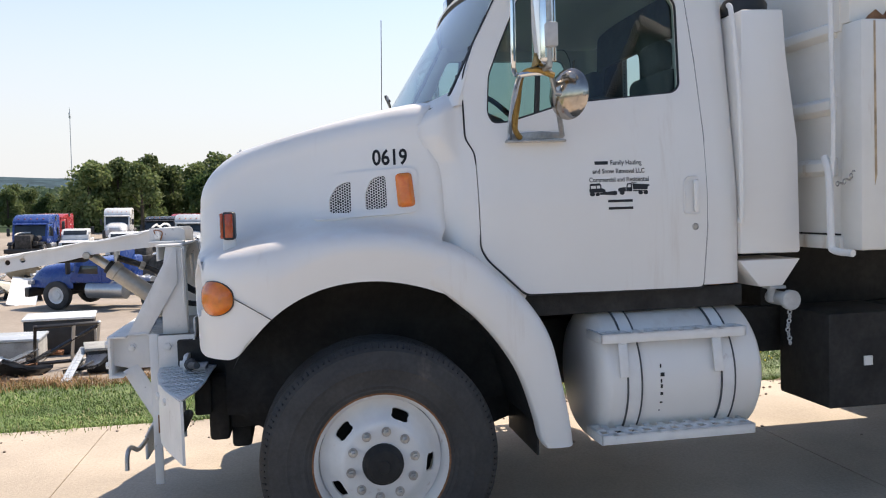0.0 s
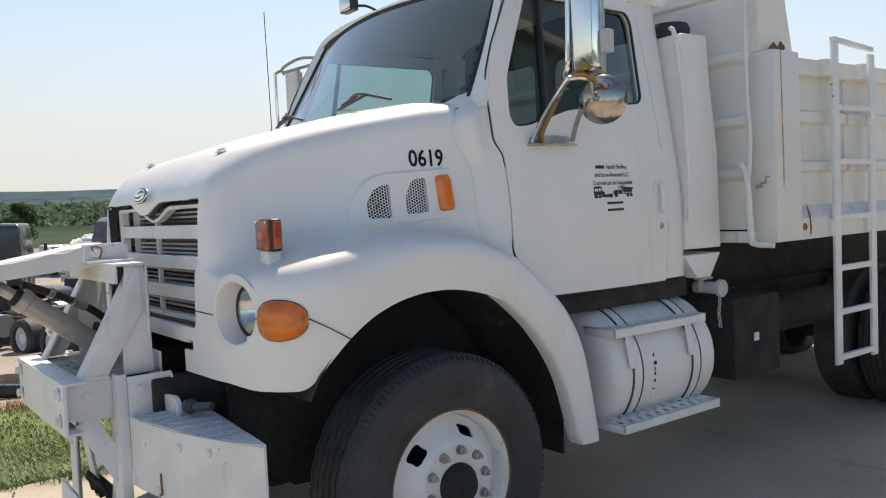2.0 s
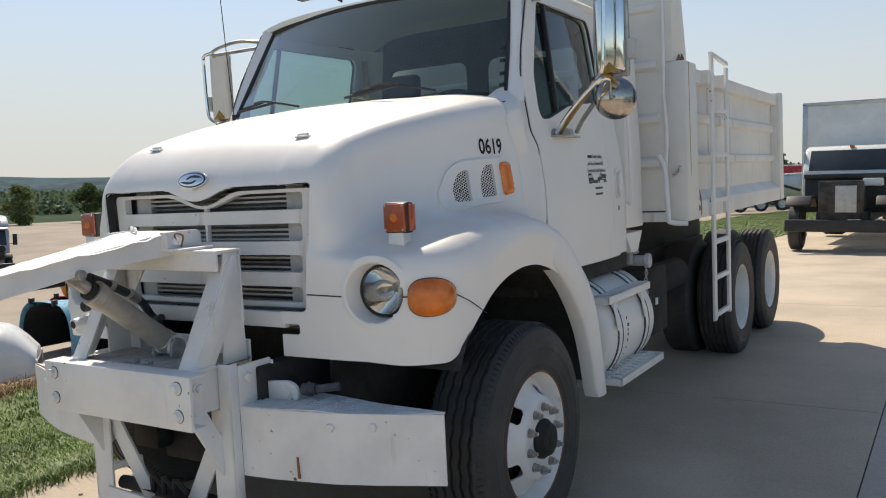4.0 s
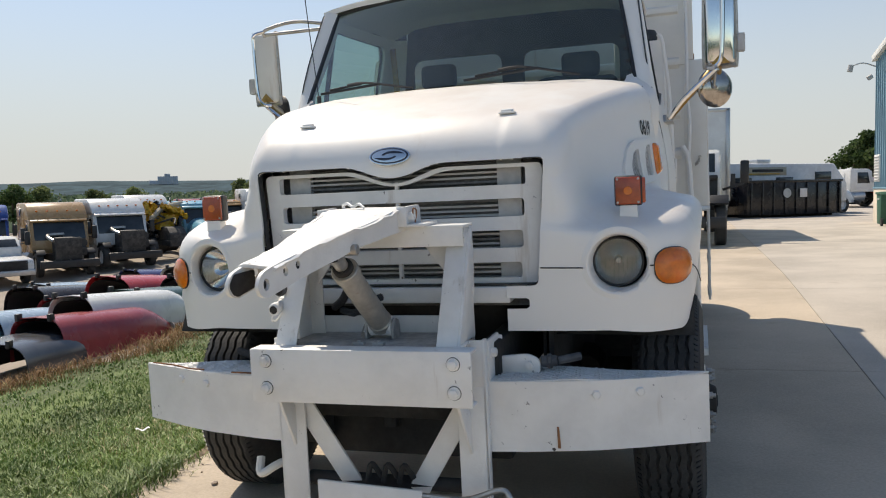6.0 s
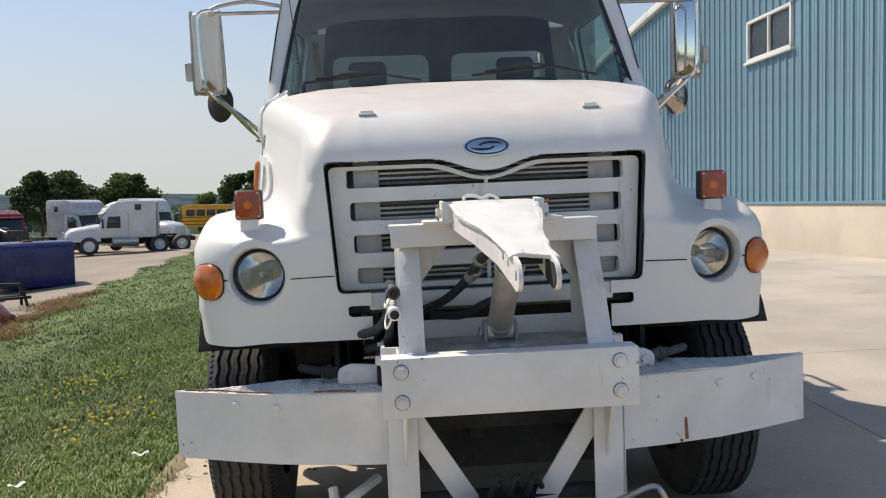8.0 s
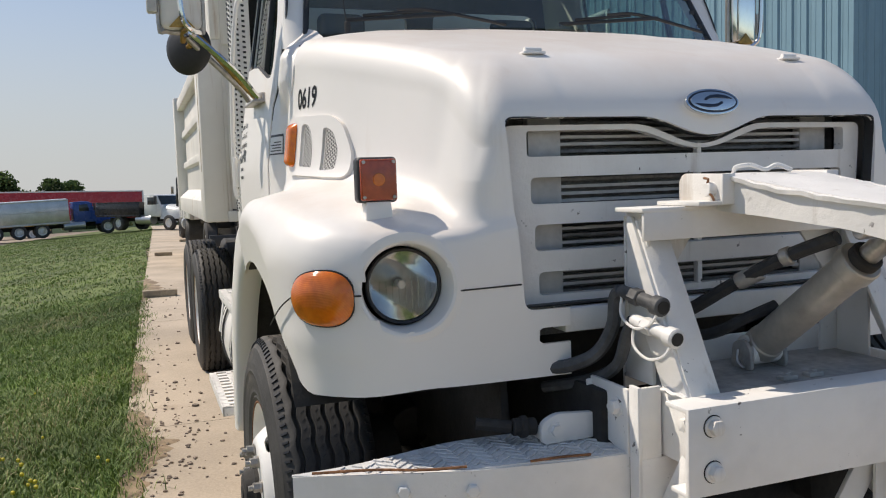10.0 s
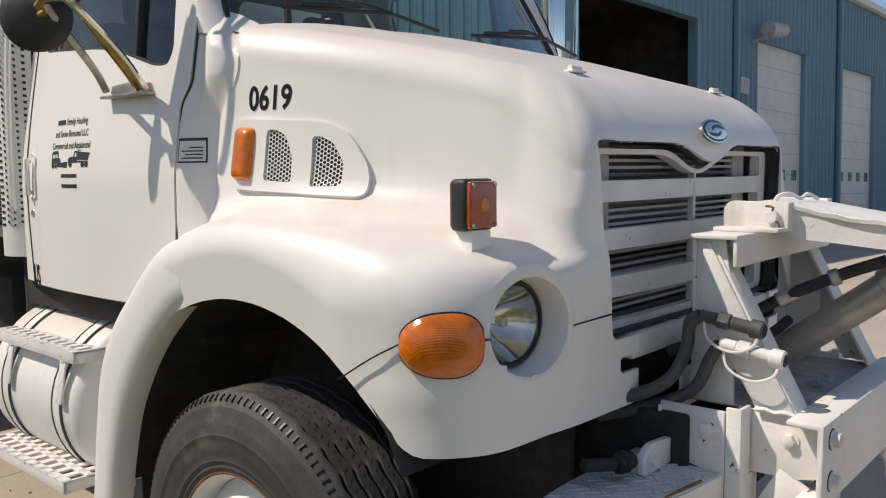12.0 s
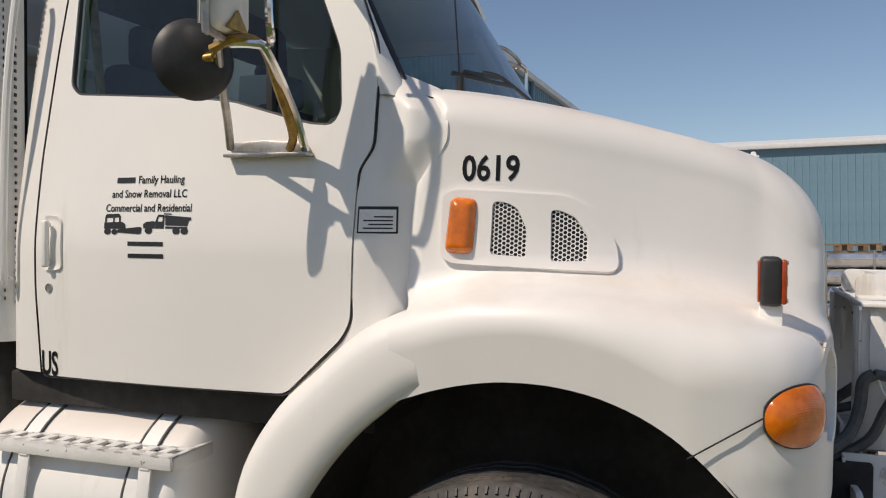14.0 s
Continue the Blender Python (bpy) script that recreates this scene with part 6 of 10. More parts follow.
# lift arm: two side plates under a bent top sheet, with holes near the fork
ACX = -0.02
ARM_HALF = [(-2.05, 0.056), (-1.93, 0.056), (-1.65, 0.068), (-1.35, 0.128), (-1.05, 0.160), (-0.98, 0.160)]
ARM_TOP = [(-2.0, 1.402), (-1.95, 1.412), (-1.65, 1.457), (-1.35, 1.499), (-1.1, 1.541), (-1.0, 1.545)]
wx = lambda y: (lerp_table(ARM_HALF, y - 0.06) + lerp_table(ARM_HALF, y) + lerp_table(ARM_HALF, y + 0.06)) / 3
arm = None
for s in (-1, 1):
    pr = [(-0.99, 1.46), (-0.99, 1.53), (-1.02, 1.542), (-1.1, 1.538), (-1.35, 1.496), (-1.65, 1.454), (-1.95, 1.409), (-2.01, 1.395), (-2.036, 1.36), (-2.022, 1.332), (-1.985, 1.318), (-1.745, 1.354), (-1.55, 1.386), (-1.42, 1.415), (-1.2, 1.437), (-1.05, 1.448)]
    ring = lambda cy, cz, r: [(cy + r * math.cos(k * math.pi / 6), cz + r * math.sin(k * math.pi / 6)) for k in range(12)]
    holes = [ring(-1.984, 1.360, 0.018), ring(-1.866, 1.386, 0.015), ring(-1.788, 1.397, 0.014)]
    bm = panel(rounded(pr, 0.02), lambda u, v: (ACX + s * wx(u), u, v), 0.014, 0.012, holes, (s, 0, 0))
    if arm is None:
        arm = part("lift_arm", bm, FRAMEW, hitch, "chipped white lift arm with a forked end")
        part("arm_sheet", panel([(-1, -1.94), (1, -1.945), (1, -1.0), (-1, -1.0)], lambda u, v: (ACX + u * (wx(v) + 0.012 + 0.006 * noise.noise((v * 9, u, 0))), v, lerp_table(ARM_TOP, v) + 0.007 * noise.noise((v * 5, u * 0.8, 3)) - 0.012 * abs(u) ** 6 * (0.5 + noise.noise((v * 14, u, 5)))), 0.035, 0.011, (), (0, 0, 1)), FRAMEW, arm, smooth=25)
    else:
        part("arm_plate", bm, FRAMEW, arm)
    part("greasy_cheek", prism(rounded([(-2.028, 1.362), (-2.012, 1.335), (-1.985, 1.323), (-1.88, 1.340), (-1.88, 1.395), (-2.0, 1.393)], 0.012), "x", ACX + s * 0.0415, ACX + s * 0.0435, 0.0), CHASSIS, arm, "grease-blackened inner cheek")
    part("pin_lug", join(prism(rounded([(-0.925, 1.466), (-0.925, 1.53), (-0.945, 1.548), (-1.10, 1.545), (-1.105, 1.466)], 0.016), "x", ACX + s * 0.176, ACX + s * 0.188, 0.002), box((ACX + s * 0.18, -1.105, 1.465), (ACX + s * 0.26, -0.925, 1.476), 0.002), box((ACX + s * 0.15, -1.108, 1.466), (ACX + s * 0.19, -1.096, 1.545), 0.002)), FRAMEW, arm)
part("pivot_pin", rod((ACX - 0.21, -1.066, 1.505), (ACX + 0.21, -1.066, 1.505), 0.019), FRAMEW, arm)
part("pin_clip", tube([(ACX - 0.202, -1.05, 1.535), (ACX - 0.206, -1.072, 1.53), (ACX - 0.206, -1.062, 1.505), (ACX - 0.206, -1.085, 1.49), (ACX - 0.202, -1.09, 1.475)], 0.0035, 5), RUST, arm)
part("pin_clip", tube([(ACX + 0.205, -1.066, 1.495), (ACX + 0.21, -1.08, 1.535), (ACX + 0.21, -1.04, 1.525), (ACX + 0.206, -1.05, 1.48)], 0.0035, 5), RUST, arm)
part("arm_handle", tube([(-0.12, -1.04, 1.546), (-0.12, -1.05, 1.560), (-0.09, -1.07, 1.565), (-0.06, -1.09, 1.552), (-0.03, -1.10, 1.563), (0.0, -1.12, 1.548)], 0.006, 6), FRAMEW, arm)
part("arm_web", box((ACX - 0.06, -1.80, 1.372), (ACX + 0.06, -1.48, 1.392), 0.004), CHASSIS, arm)
# lift ram and hoses
ram = part("lift_ram", join(rod((0.0, -1.005, 1.065), (0.0, -1.335, 1.322), 0.047, 24), rod((0.0, -1.31, 1.303), (0.0, -1.345, 1.330), 0.053, 24), rod((0.0, -1.0, 1.061), (0.0, -1.03, 1.084), 0.051, 24)), CYLINDER, hitch, "worn hydraulic lift ram")
part("ram_gland", rod((0.0, -1.343, 1.328), (0.0, -1.365, 1.345), 0.039, 20), CHASSIS, ram)
part("ram_rod", rod((0.0, -1.34, 1.326), (0.0, -1.46, 1.418), 0.026, 14), STEEL, ram)
part("ram_eye", rod((-0.05, -0.998, 1.055), (0.05, -0.998, 1.055), 0.042, 16), FRAMEW, ram)
part("ram_pin", rod((-0.125, -1.45, 1.411), (0.105, -1.45, 1.411), 0.02, 12), STEEL, ram)
part("pin_ring", tube([(-0.075, -1.0, 1.06), (-0.085, -1.01, 1.03), (-0.08, -1.03, 1.015), (-0.07, -1.01, 1.03)], 0.004, 5), STEEL, ram)
part("hose", tube([(-0.30, -0.80, 1.10), (-0.20, -0.92, 1.16), (-0.12, -1.04, 1.25), (-0.085, -1.20, 1.335), (-0.05, -1.32, 1.385)], 0.018, 8), HOSE, hitch, "black hydraulic hose with crimped ends")
part("hose_coupling", rod((-0.115, -1.05, 1.255), (-0.09, -1.11, 1.29), 0.023, 12), STEEL, hitch)
part("hose_coupling", rod((-0.09, -1.185, 1.328), (-0.083, -1.21, 1.339), 0.024, 12), STEEL, hitch)
part("hose", tube([(-0.25, -0.83, 1.09), (-0.14, -0.95, 1.10), (-0.06, -1.02, 1.15), (0.02, -1.04, 1.18)], 0.016, 8), HOSE, hitch)
part("hose", tube([(-0.62, -0.70, 1.03), (-0.54, -0.80, 1.02), (-0.46, -0.88, 1.06), (-0.42, -0.915, 1.14), (-0.415, -0.925, 1.22), (-0.415, -0.955, 1.245)], 0.019, 8), HOSEW, hitch, "overpainted grey hydraulic hose")
part("hose", tube([(-0.52, -0.70, 0.94), (-0.45, -0.83, 0.98), (-0.425, -0.94, 1.04), (-0.42, -0.985, 1.13), (-0.415, -1.01, 1.176)], 0.017, 8), HOSEW, hitch)
for y0, z0, z1 in ((-0.955, 1.245, 1.220), (-1.010, 1.176, 1.150)):
    q = part("quick_coupler", join(rod((-0.415, y0, z0), (-0.412, y0 - 0.045, z0 - 0.006), 0.017, 12), rod((-0.412, y0 - 0.045, z0 - 0.006), (-0.408, y0 - 0.08, z0 - 0.012), 0.023, 6), rod((-0.408, y0 - 0.08, z0 - 0.012), (-0.402, y0 - 0.13, z1 + 0.004), 0.018, 14), rod((-0.402, y0 - 0.13, z1 + 0.004), (-0.40, y0 - 0.165, z1), 0.025, 16)), HOSEW if y0 > -1 else FRAMEW, hitch, "hydraulic quick coupler")
    part("coupler_socket", revolve([(0, 0.0), (0, 0.017), (0.002, 0.017), (0.002, 0.0)], (-0.40, y0 - 0.1655, z1 - 0.0005), (0, -1, -0.1), 12), CHASSIS, q)
    part("safety_wire", tube([(-0.42, y0 - 0.01, z0 - 0.01), (-0.435, y0 - 0.03, z0 - 0.06), (-0.435, y0 - 0.09, z0 - 0.085), (-0.425, y0 - 0.14, z1 - 0.045), (-0.41, y0 - 0.155, z1 - 0.015)], 0.004, 6), FRAMEW, q)
for s in (-1, 1):
    lug = part("tow_lug", join(prism(rounded([(s * 0.465, 0.842), (s * 0.465, 0.912), (s * 0.59, 0.922), (s * 0.635, 0.90), (s * 0.635, 0.842)], 0.02), "y", -0.905, -0.885, 0.003), box((s * 0.47, -0.885, 0.842), (s * 0.62, -0.80, 0.862), 0.003)), FRAMEW, hitch)
    part("lug_bolt", revolve([(0, 0), (0, 0.022), (0.004, 0.022), (0.004, 0.017), (0.018, 0.016), (0.018, 0)], (s * 0.595, -0.905, 0.879), (0, -1, 0), 6), FRAMEW, lug)
    part("fitting", join(rod((s * 0.635, -0.87, 0.885), (s * 0.70, -0.86, 0.888), 0.024, 12), rod((s * 0.66, -0.866, 0.886), (s * 0.68, -0.863, 0.887), 0.031, 8), rod((s * 0.70, -0.86, 0.888), (s * 0.79, -0.82, 0.90), 0.017, 10)), CHASSIS if s < 0 else HOSEW, lug)


# ---- tanks, steps and what hangs behind the cab ----
def tread_step(name, y0, y1, x0, x1, z, s, lab):
    bms = [box((s * x1, y0, z - 0.045), (s * (x1 - 0.012), y1, z), 0.003), box((s * x0, y0, z - 0.04), (s * (x0 + 0.012), y1, z), 0.003), box((s * x0, y0, z - 0.045), (s * x1, y0 + 0.012, z), 0.003), box((s * x0, y1 - 0.012, z - 0.045), (s * x1, y1, z), 0.003)]
    w = (x1 - x0) / 2
    bms += [box((s * (x0 + w - 0.014), y0, z - 0.008), (s * (x0 + w + 0.014), y1, z), 0.001), box((s * x0, y0, z - 0.008), (s * (x0 + 0.03), y1, z), 0.001), box((s * (x1 - 0.035), y0, z - 0.008), (s * x1, y1, z), 0.001)]
    n = 11
    for k in range(n + 1):
        y = y0 + (y1 - y0) * k / n
        bms.append(box((s * x0, max(y0, y - 0.016), z - 0.008), (s * x1, min(y1, y + 0.016), z), 0.001))
    return part(name, join(*bms), RIMW if s > 0 else FRAMEW, truck, lab)


for s in (-1, 1):
    c0, c1 = Vector((s * 0.90, 1.03, 0.765)), Vector((s * 0.90, 1.87, 0.765))
    R = 0.325
    tank = part("fuel_tank", revolve([(0, 0), (0, 0.22), (0.012, 0.285), (0.035, 0.315), (0.06, R), (0.78, R), (0.805, 0.315), (0.828, 0.285), (0.84, 0.22), (0.84, 0)], c0, (0, 1, 0), 56), WHITE, truck, "white-painted cylindrical fuel tank with steel straps", smooth=50)
    for y in (1.19, 1.66):
        st = part("tank_strap", revolve([(y - 1.03 - 0.03, R + 0.001), (y - 1.03 - 0.03, R + 0.006), (y - 1.03 + 0.03, R + 0.006), (y - 1.03 + 0.03, R + 0.001)], c0, (0, 1, 0), 56), RIMW, tank)
        part("strap_edge", join(*[revolve([(y - 1.03 + o - 0.003, R), (y - 1.03 + o - 0.003, R + 0.009), (y - 1.03 + o + 0.003, R + 0.009), (y - 1.03 + o + 0.003, R)], c0, (0, 1, 0), 56) for o in (-0.034, 0.034)]), HOSEW, tank)
        part("step_hanger", join(beam((s * 1.215, y - 0.055, 0.965), (s * 1.243, y - 0.055, 0.80), 0.045, 0.008, (1, 0, 0)), beam((s * 1.05, y - 0.055, 0.955), (s * 1.225, y - 0.055, 0.955), 0.035, 0.008)), RIMW, tank)
    part("tank_cap", join(revolve([(0, 0), (0, 0.055), (0.02, 0.055), (0.03, 0.045), (0.03, 0.0)], (s * 0.95, 1.30, 1.08), (0, 0, 1), 8), rod((s * 0.95, 1.30, 1.04), (s * 0.95, 1.30, 1.09), 0.04)), SHROUD, tank)
    part("tank_vent", rod((s * 0.93, 1.43, 1.07), (s * 0.93, 1.43, 1.105), 0.028), SHROUD, tank)
    tread_step("step", 1.03, 1.757, 1.02, 1.225, 1.003, s, "perforated white steel step over the fuel tank")
    tread_step("step", 0.995, 1.755, 1.10, 1.30, 0.553, s, "perforated white steel step under the fuel tank")
    part("step_leg", join(beam((s * 1.12, 1.15, 0.52), (s * 0.9, 1.15, 0.47), 0.04, 0.01), beam((s * 1.12, 1.65, 0.52), (s * 0.9, 1.65, 0.47), 0.04, 0.01)), CHASSIS, truck)
    for y in (1.15, 1.62):
        part("tank_cradle", box((s * 0.48, y, 0.43), (s * 0.95, y + 0.08, 0.50), 0.005), CHASSIS, truck)
    for z in (0.83, 0.79, 0.76, 0.735, 0.70, 0.66, 0.62):
        if s > 0:
            part("paint_chip", box((1.2245 - (z - 0.765) ** 2 * 1.6, 1.318, z), (1.2275 - (z - 0.765) ** 2 * 1.6, 1.318 + 0.012 + 0.008 * math.sin(z * 90), z + 0.018), 0.0005), CHASSIS, tank)

box_d = part("air_cleaner_box", prism([(1.845, 2.53), (2.07, 2.535), (2.087, 2.305), (2.145, 1.886), (2.155, 1.33), (1.825, 1.334)], "x", 0.72, 1.06, 0.012), WHITE, truck, "tall tapered white steel cover behind the cab")
part("intake_cap", revolve([(0, 0.11), (0.05, 0.115), (0.08, 0.10), (0.10, 0.0)], (0.9, 1.95, 2.53), (0, 0, 1), 24), BLACK, box_d)
part("sand_hopper", prism([(1.825, 1.30), (2.16, 1.30), (2.06, 1.165), (1.935, 1.165)], "x", 0.74, 1.05, 0.006), WHITE, truck, "white funnel under the tall cover")
valve = part("drain_valve", join(rod((1.0, 2.03, 1.165), (1.0, 2.03, 1.08), 0.02), rod((0.94, 2.06, 1.10), (1.12, 2.06, 1.10), 0.035, 14), rod((1.1, 2.06, 1.10), (1.13, 2.06, 1.10), 0.05, 16), box((0.98, 1.99, 1.15), (1.05, 2.08, 1.165), 0.003)), SHROUD, truck, "drain valve with a hanging chain")
for k in range(9):
    part("chain_link", revolve([(-0.004, 0.010), (0, 0.014), (0.004, 0.010), (0, 0.006)], (1.10, 2.06 + 0.006 * math.sin(k), 1.06 - k * 0.022), (1 if k % 2 else 0.1, 0 if k % 2 else 1, 0), 10, True), SHROUD, valve)
part("torn_flap", prism([(1.66, 1.30), (1.78, 1.27), (1.82, 1.22), (1.80, 1.18), (1.74, 1.20), (1.70, 1.17), (1.66, 1.19)], "x", 1.01, 1.035), RUST, truck)

# perforated exhaust guard on the far side
guard = part("exhaust_guard", panel([(-1.25, 1.28), (1.25, 1.28), (1.25, 3.0), (-1.25, 3.0)], lambda u, v: (-0.93 - 0.145 * math.cos(u), 1.98 - 0.14 * math.sin(u), v), 0.08, 0.006, (), (-1, 0, 0)), FRAMEW, truck, "white perforated exhaust guard")
bm = bmesh.new()
for i in range(-4, 5):
    for j in range(56):
        u, z = i * 0.26, 1.42 + j * 0.028 + (0.014 if i % 2 else 0)
        b = box((-0.001, -0.014, -0.0055), (0.003, 0.014, 0.0055), 0)
        b.transform(Matrix.Translation((-0.93 - 0.147 * math.cos(u), 1.98 - 0.142 * math.sin(u), z)) @ Matrix.Rotation(-u, 4, "Z"))
        me = bpy.data.meshes.new("t")
        b.to_mesh(me)
        b.free()
        bm.from_mesh(me)
        bpy.data.meshes.remove(me)
tagged(part("guard_slot", bm, LETTER, guard), kind="stuff")
part("exhaust_pipe", rod((-0.93, 1.98, 0.9), (-0.93, 1.98, 3.2), 0.07, 18), CHASSIS, truck)

# ---- dump body ----
CX = 0.05
body = part("dump_body", join(box((CX - 1.17, 2.33, 1.42), (CX + 1.17, 5.88, 1.50), 0.005), box((CX - 1.16, 2.30, 1.42), (CX + 1.16, 2.36, 2.5), 0.005)), BODYW, truck, "worn white steel dump body with rust streaks")
for s in (-1, 1):
    X = lambda o: CX + s * (1.22 + o)
    part("side_wall", box((X(-0.06), 2.36, 1.45), (X(-0.03), 5.86, 2.40), 0.003), BODYW, body)
    part("top_rail", box((X(-0.09), 2.55, 2.31), (X(0.03), 5.88, 2.41), 0.012), BODYW, body)
    part("side_rib", join(prism([(X(-0.04), 2.12), (X(0.0), 2.10), (X(0.0), 2.04), (X(-0.04), 2.02)], "y", 2.6, 5.8, 0.003), prism([(X(-0.04), 1.82), (X(0.0), 1.80), (X(0.0), 1.75), (X(-0.04), 1.73)], "y", 2.6, 5.8, 0.003)), BODYW, body)
    part("sill", prism([(X(-0.05), 1.56), (X(0.05), 1.47), (X(0.05), 1.345), (X(-0.10), 1.345)], "y", 2.42, 5.88, 0.004), BODYW, body)
    part("corner_post", join(box((X(-0.08), 2.29, 1.345), (X(0.065), 2.56, 2.43), 0.015), box((X(-0.10), 2.297, 1.35), (X(-0.07), 2.36, 2.425), 0.01)), BODYW, body)
    part("rear_post", box((X(-0.08), 5.72, 1.345), (X(0.06), 5.90, 2.44), 0.012), BODYW, body)
    part("headboard_side", prism([(2.29, 2.43), (2.64, 2.43), (2.52, 2.95), (2.46, 3.25), (2.29, 3.25)], "x", X(-0.13), X(-0.02), 0.008), BODYW, body)
    part("rust_patch", prism([(2.36, 2.425), (2.52, 2.425), (2.55, 2.47), (2.50, 2.50), (2.47, 2.46), (2.43, 2.49), (2.39, 2.46)], "x", X(-0.021), X(-0.014), 0.001), RUST, body)
    part("rust_run", prism([(2.355, 2.42), (2.365, 2.42), (2.372, 1.7), (2.36, 1.65)], "x", X(0.063), X(0.067), 0.0005), mat("rust_wash", (0.45, 0.33, 0.20), 0.7, var=0.3, scale=12.0), body)
    part("rust_run", prism([(2.62, 1.55), (2.66, 1.50), (2.675, 1.40), (2.66, 1.36), (2.655, 1.46)], "x", X(0.048), X(0.053), 0.0005), RUST, body)
    part("marker_bolt", revolve([(0, 0), (0, 0.022), (0.006, 0.02), (0.010, 0.013), (0.010, 0)], (X(0.05), 2.60, 1.42), (s, 0, 0), 16), RUST, body)
part("front_bulkhead", box((CX - 1.14, 2.28, 2.4), (CX + 1.14, 2.32, 3.25), 0.004), BODYW, body)
for z in (1.75, 2.05, 2.42, 2.8):
    part("bulkhead_rib", prism([(2.30, z - 0.045), (2.255, z - 0.02), (2.255, z + 0.02), (2.30, z + 0.045)], "x", CX - 1.10, CX + 1.10, 0.003), BODYW, body)
part("bulkhead_foot", box((CX - 1.15, 2.27, 1.345), (CX + 1.15, 2.32, 1.41), 0.004), BODYW, body)
part("tarp_pipe", tube([(1.20, 2.235, 3.2), (1.205, 2.225, 2.6), (1.20, 2.235, 2.2), (1.215, 2.23, 1.95), (1.20, 2.235, 1.70)], 0.012, 8), FRAMEW, body)
part("crank_handle", tube([(1.16, 2.22, 1.80), (1.20, 2.215, 1.70), (1.215, 2.215, 1.40), (1.23, 2.22, 1.345), (1.34, 2.24, 1.335)], 0.018, 8, 5), FRAMEW, body)
for k in range(9):
    part("chain_link", revolve([(-0.004, 0.011), (0, 0.015), (0.004, 0.011), (0, 0.007)], (1.25 + k * 0.006, 2.225 + k * 0.014, 1.665 + 0.0022 * k * k), (0 if k % 2 else 1, 0.3, 1 if k % 2 else 0), 10, True), STEEL, body)
part("tarp_roll", rod((CX - 1.1, 2.5, 3.28), (CX + 1.1, 2.5, 3.28), 0.06), CHASSIS, body)
part("tailgate", box((CX - 1.15, 5.84, 1.45), (CX + 1.15, 5.90, 2.42), 0.006), BODYW, body)
lad = part("ladder", join(beam((1.335, 2.93, 0.555), (1.345, 2.93, 2.53), 0.02, 0.07, (0, 1, 0)), beam((1.335, 3.375, 0.555), (1.345, 3.375, 2.47), 0.02, 0.07, (0, 1, 0)), beam((1.345, 2.90, 2.53), (1.345, 3.39, 2.50), 0.03, 0.03)), FRAMEW, truck, "white steel ladder on the dump body")
for z in (0.60, 0.88, 1.15, 1.46, 1.80, 2.13):
    part("rung", box((1.32, 2.95, z - 0.02), (1.35, 3.36, z + 0.015), 0.003), FRAMEW, lad)
for y, z in ((2.83, 2.36), (3.27, 2.36), (2.86, 1.40), (3.30, 1.40)):
    part("ladder_clamp", box((1.28, y, z - 0.05), (1.345, y + 0.06, z + 0.05), 0.004), BODYW, lad)
for s in (-1, 1):
    for y in (4.52, 5.84):
        wheel(truck, (s * 1.045, y, 0.505), s, True)
        part("inner_tyre", revolve([(-0.14, 0.30), (-0.158, 0.42), (-0.13, 0.51), (-0.11, 0.53), (0.11, 0.53), (0.13, 0.51), (0.158, 0.42), (0.14, 0.30)], (s * 0.70, y, 0.505), (1, 0, 0), 48), RUBBER, truck)
for y in (4.52, 5.84):
    part("rear_axle", join(rod((-1.0, y, 0.505), (1.0, y, 0.505), 0.09), revolve([(-0.2, 0.1), (-0.15, 0.2), (0.15, 0.2), (0.2, 0.1)], (0, y, 0.505), (1, 0, 0), 20)), CHASSIS, truck)
part("battery_box", box((0.55, 2.35, 0.50), (1.0, 2.85, 1.0), 0.02), CHASSIS, truck)
part("air_tank", rod((0.75, 3.0, 0.80), (0.75, 3.9, 0.80), 0.13, 20), CHASSIS, truck)
part("side_box", box((-0.98, 2.2, 0.55), (-0.55, 3.0, 1.15), 0.02), CHASSIS, truck)
part("tag_plate", box((1.0, 2.55, 0.72), (1.006, 2.60, 0.77), 0.001), RIMW, truck)
part("hoist_frame", box((-0.45, 2.3, 0.98), (0.45, 5.9, 1.42), 0.01), CHASSIS, truck)
# inspection sticker on the far cowl
def sticker(y0, y1, z0, z1, o):
    return panel([(y0, z0), (y1, z0), (y1, z1), (y0, z1)], lambda u, v: (-(cowl_x(u, v) + o), u, v), 0.02, 0.0, (), (-1, 0, 0))


stk = part("inspection_sticker", sticker(0.375, 0.488, 1.673, 1.751, 0.0016), LETTER, truck, "inspection sticker with unreadable lines")
part("sticker_field", sticker(0.380, 0.483, 1.678, 1.742, 0.0026), RIMW, stk)
for z, y1 in ((1.686, 0.47), (1.697, 0.455), (1.708, 0.47), (1.719, 0.44)):
    part("text_bar", sticker(0.388, y1, z, z + 0.004, 0.0036), LETTER, stk)

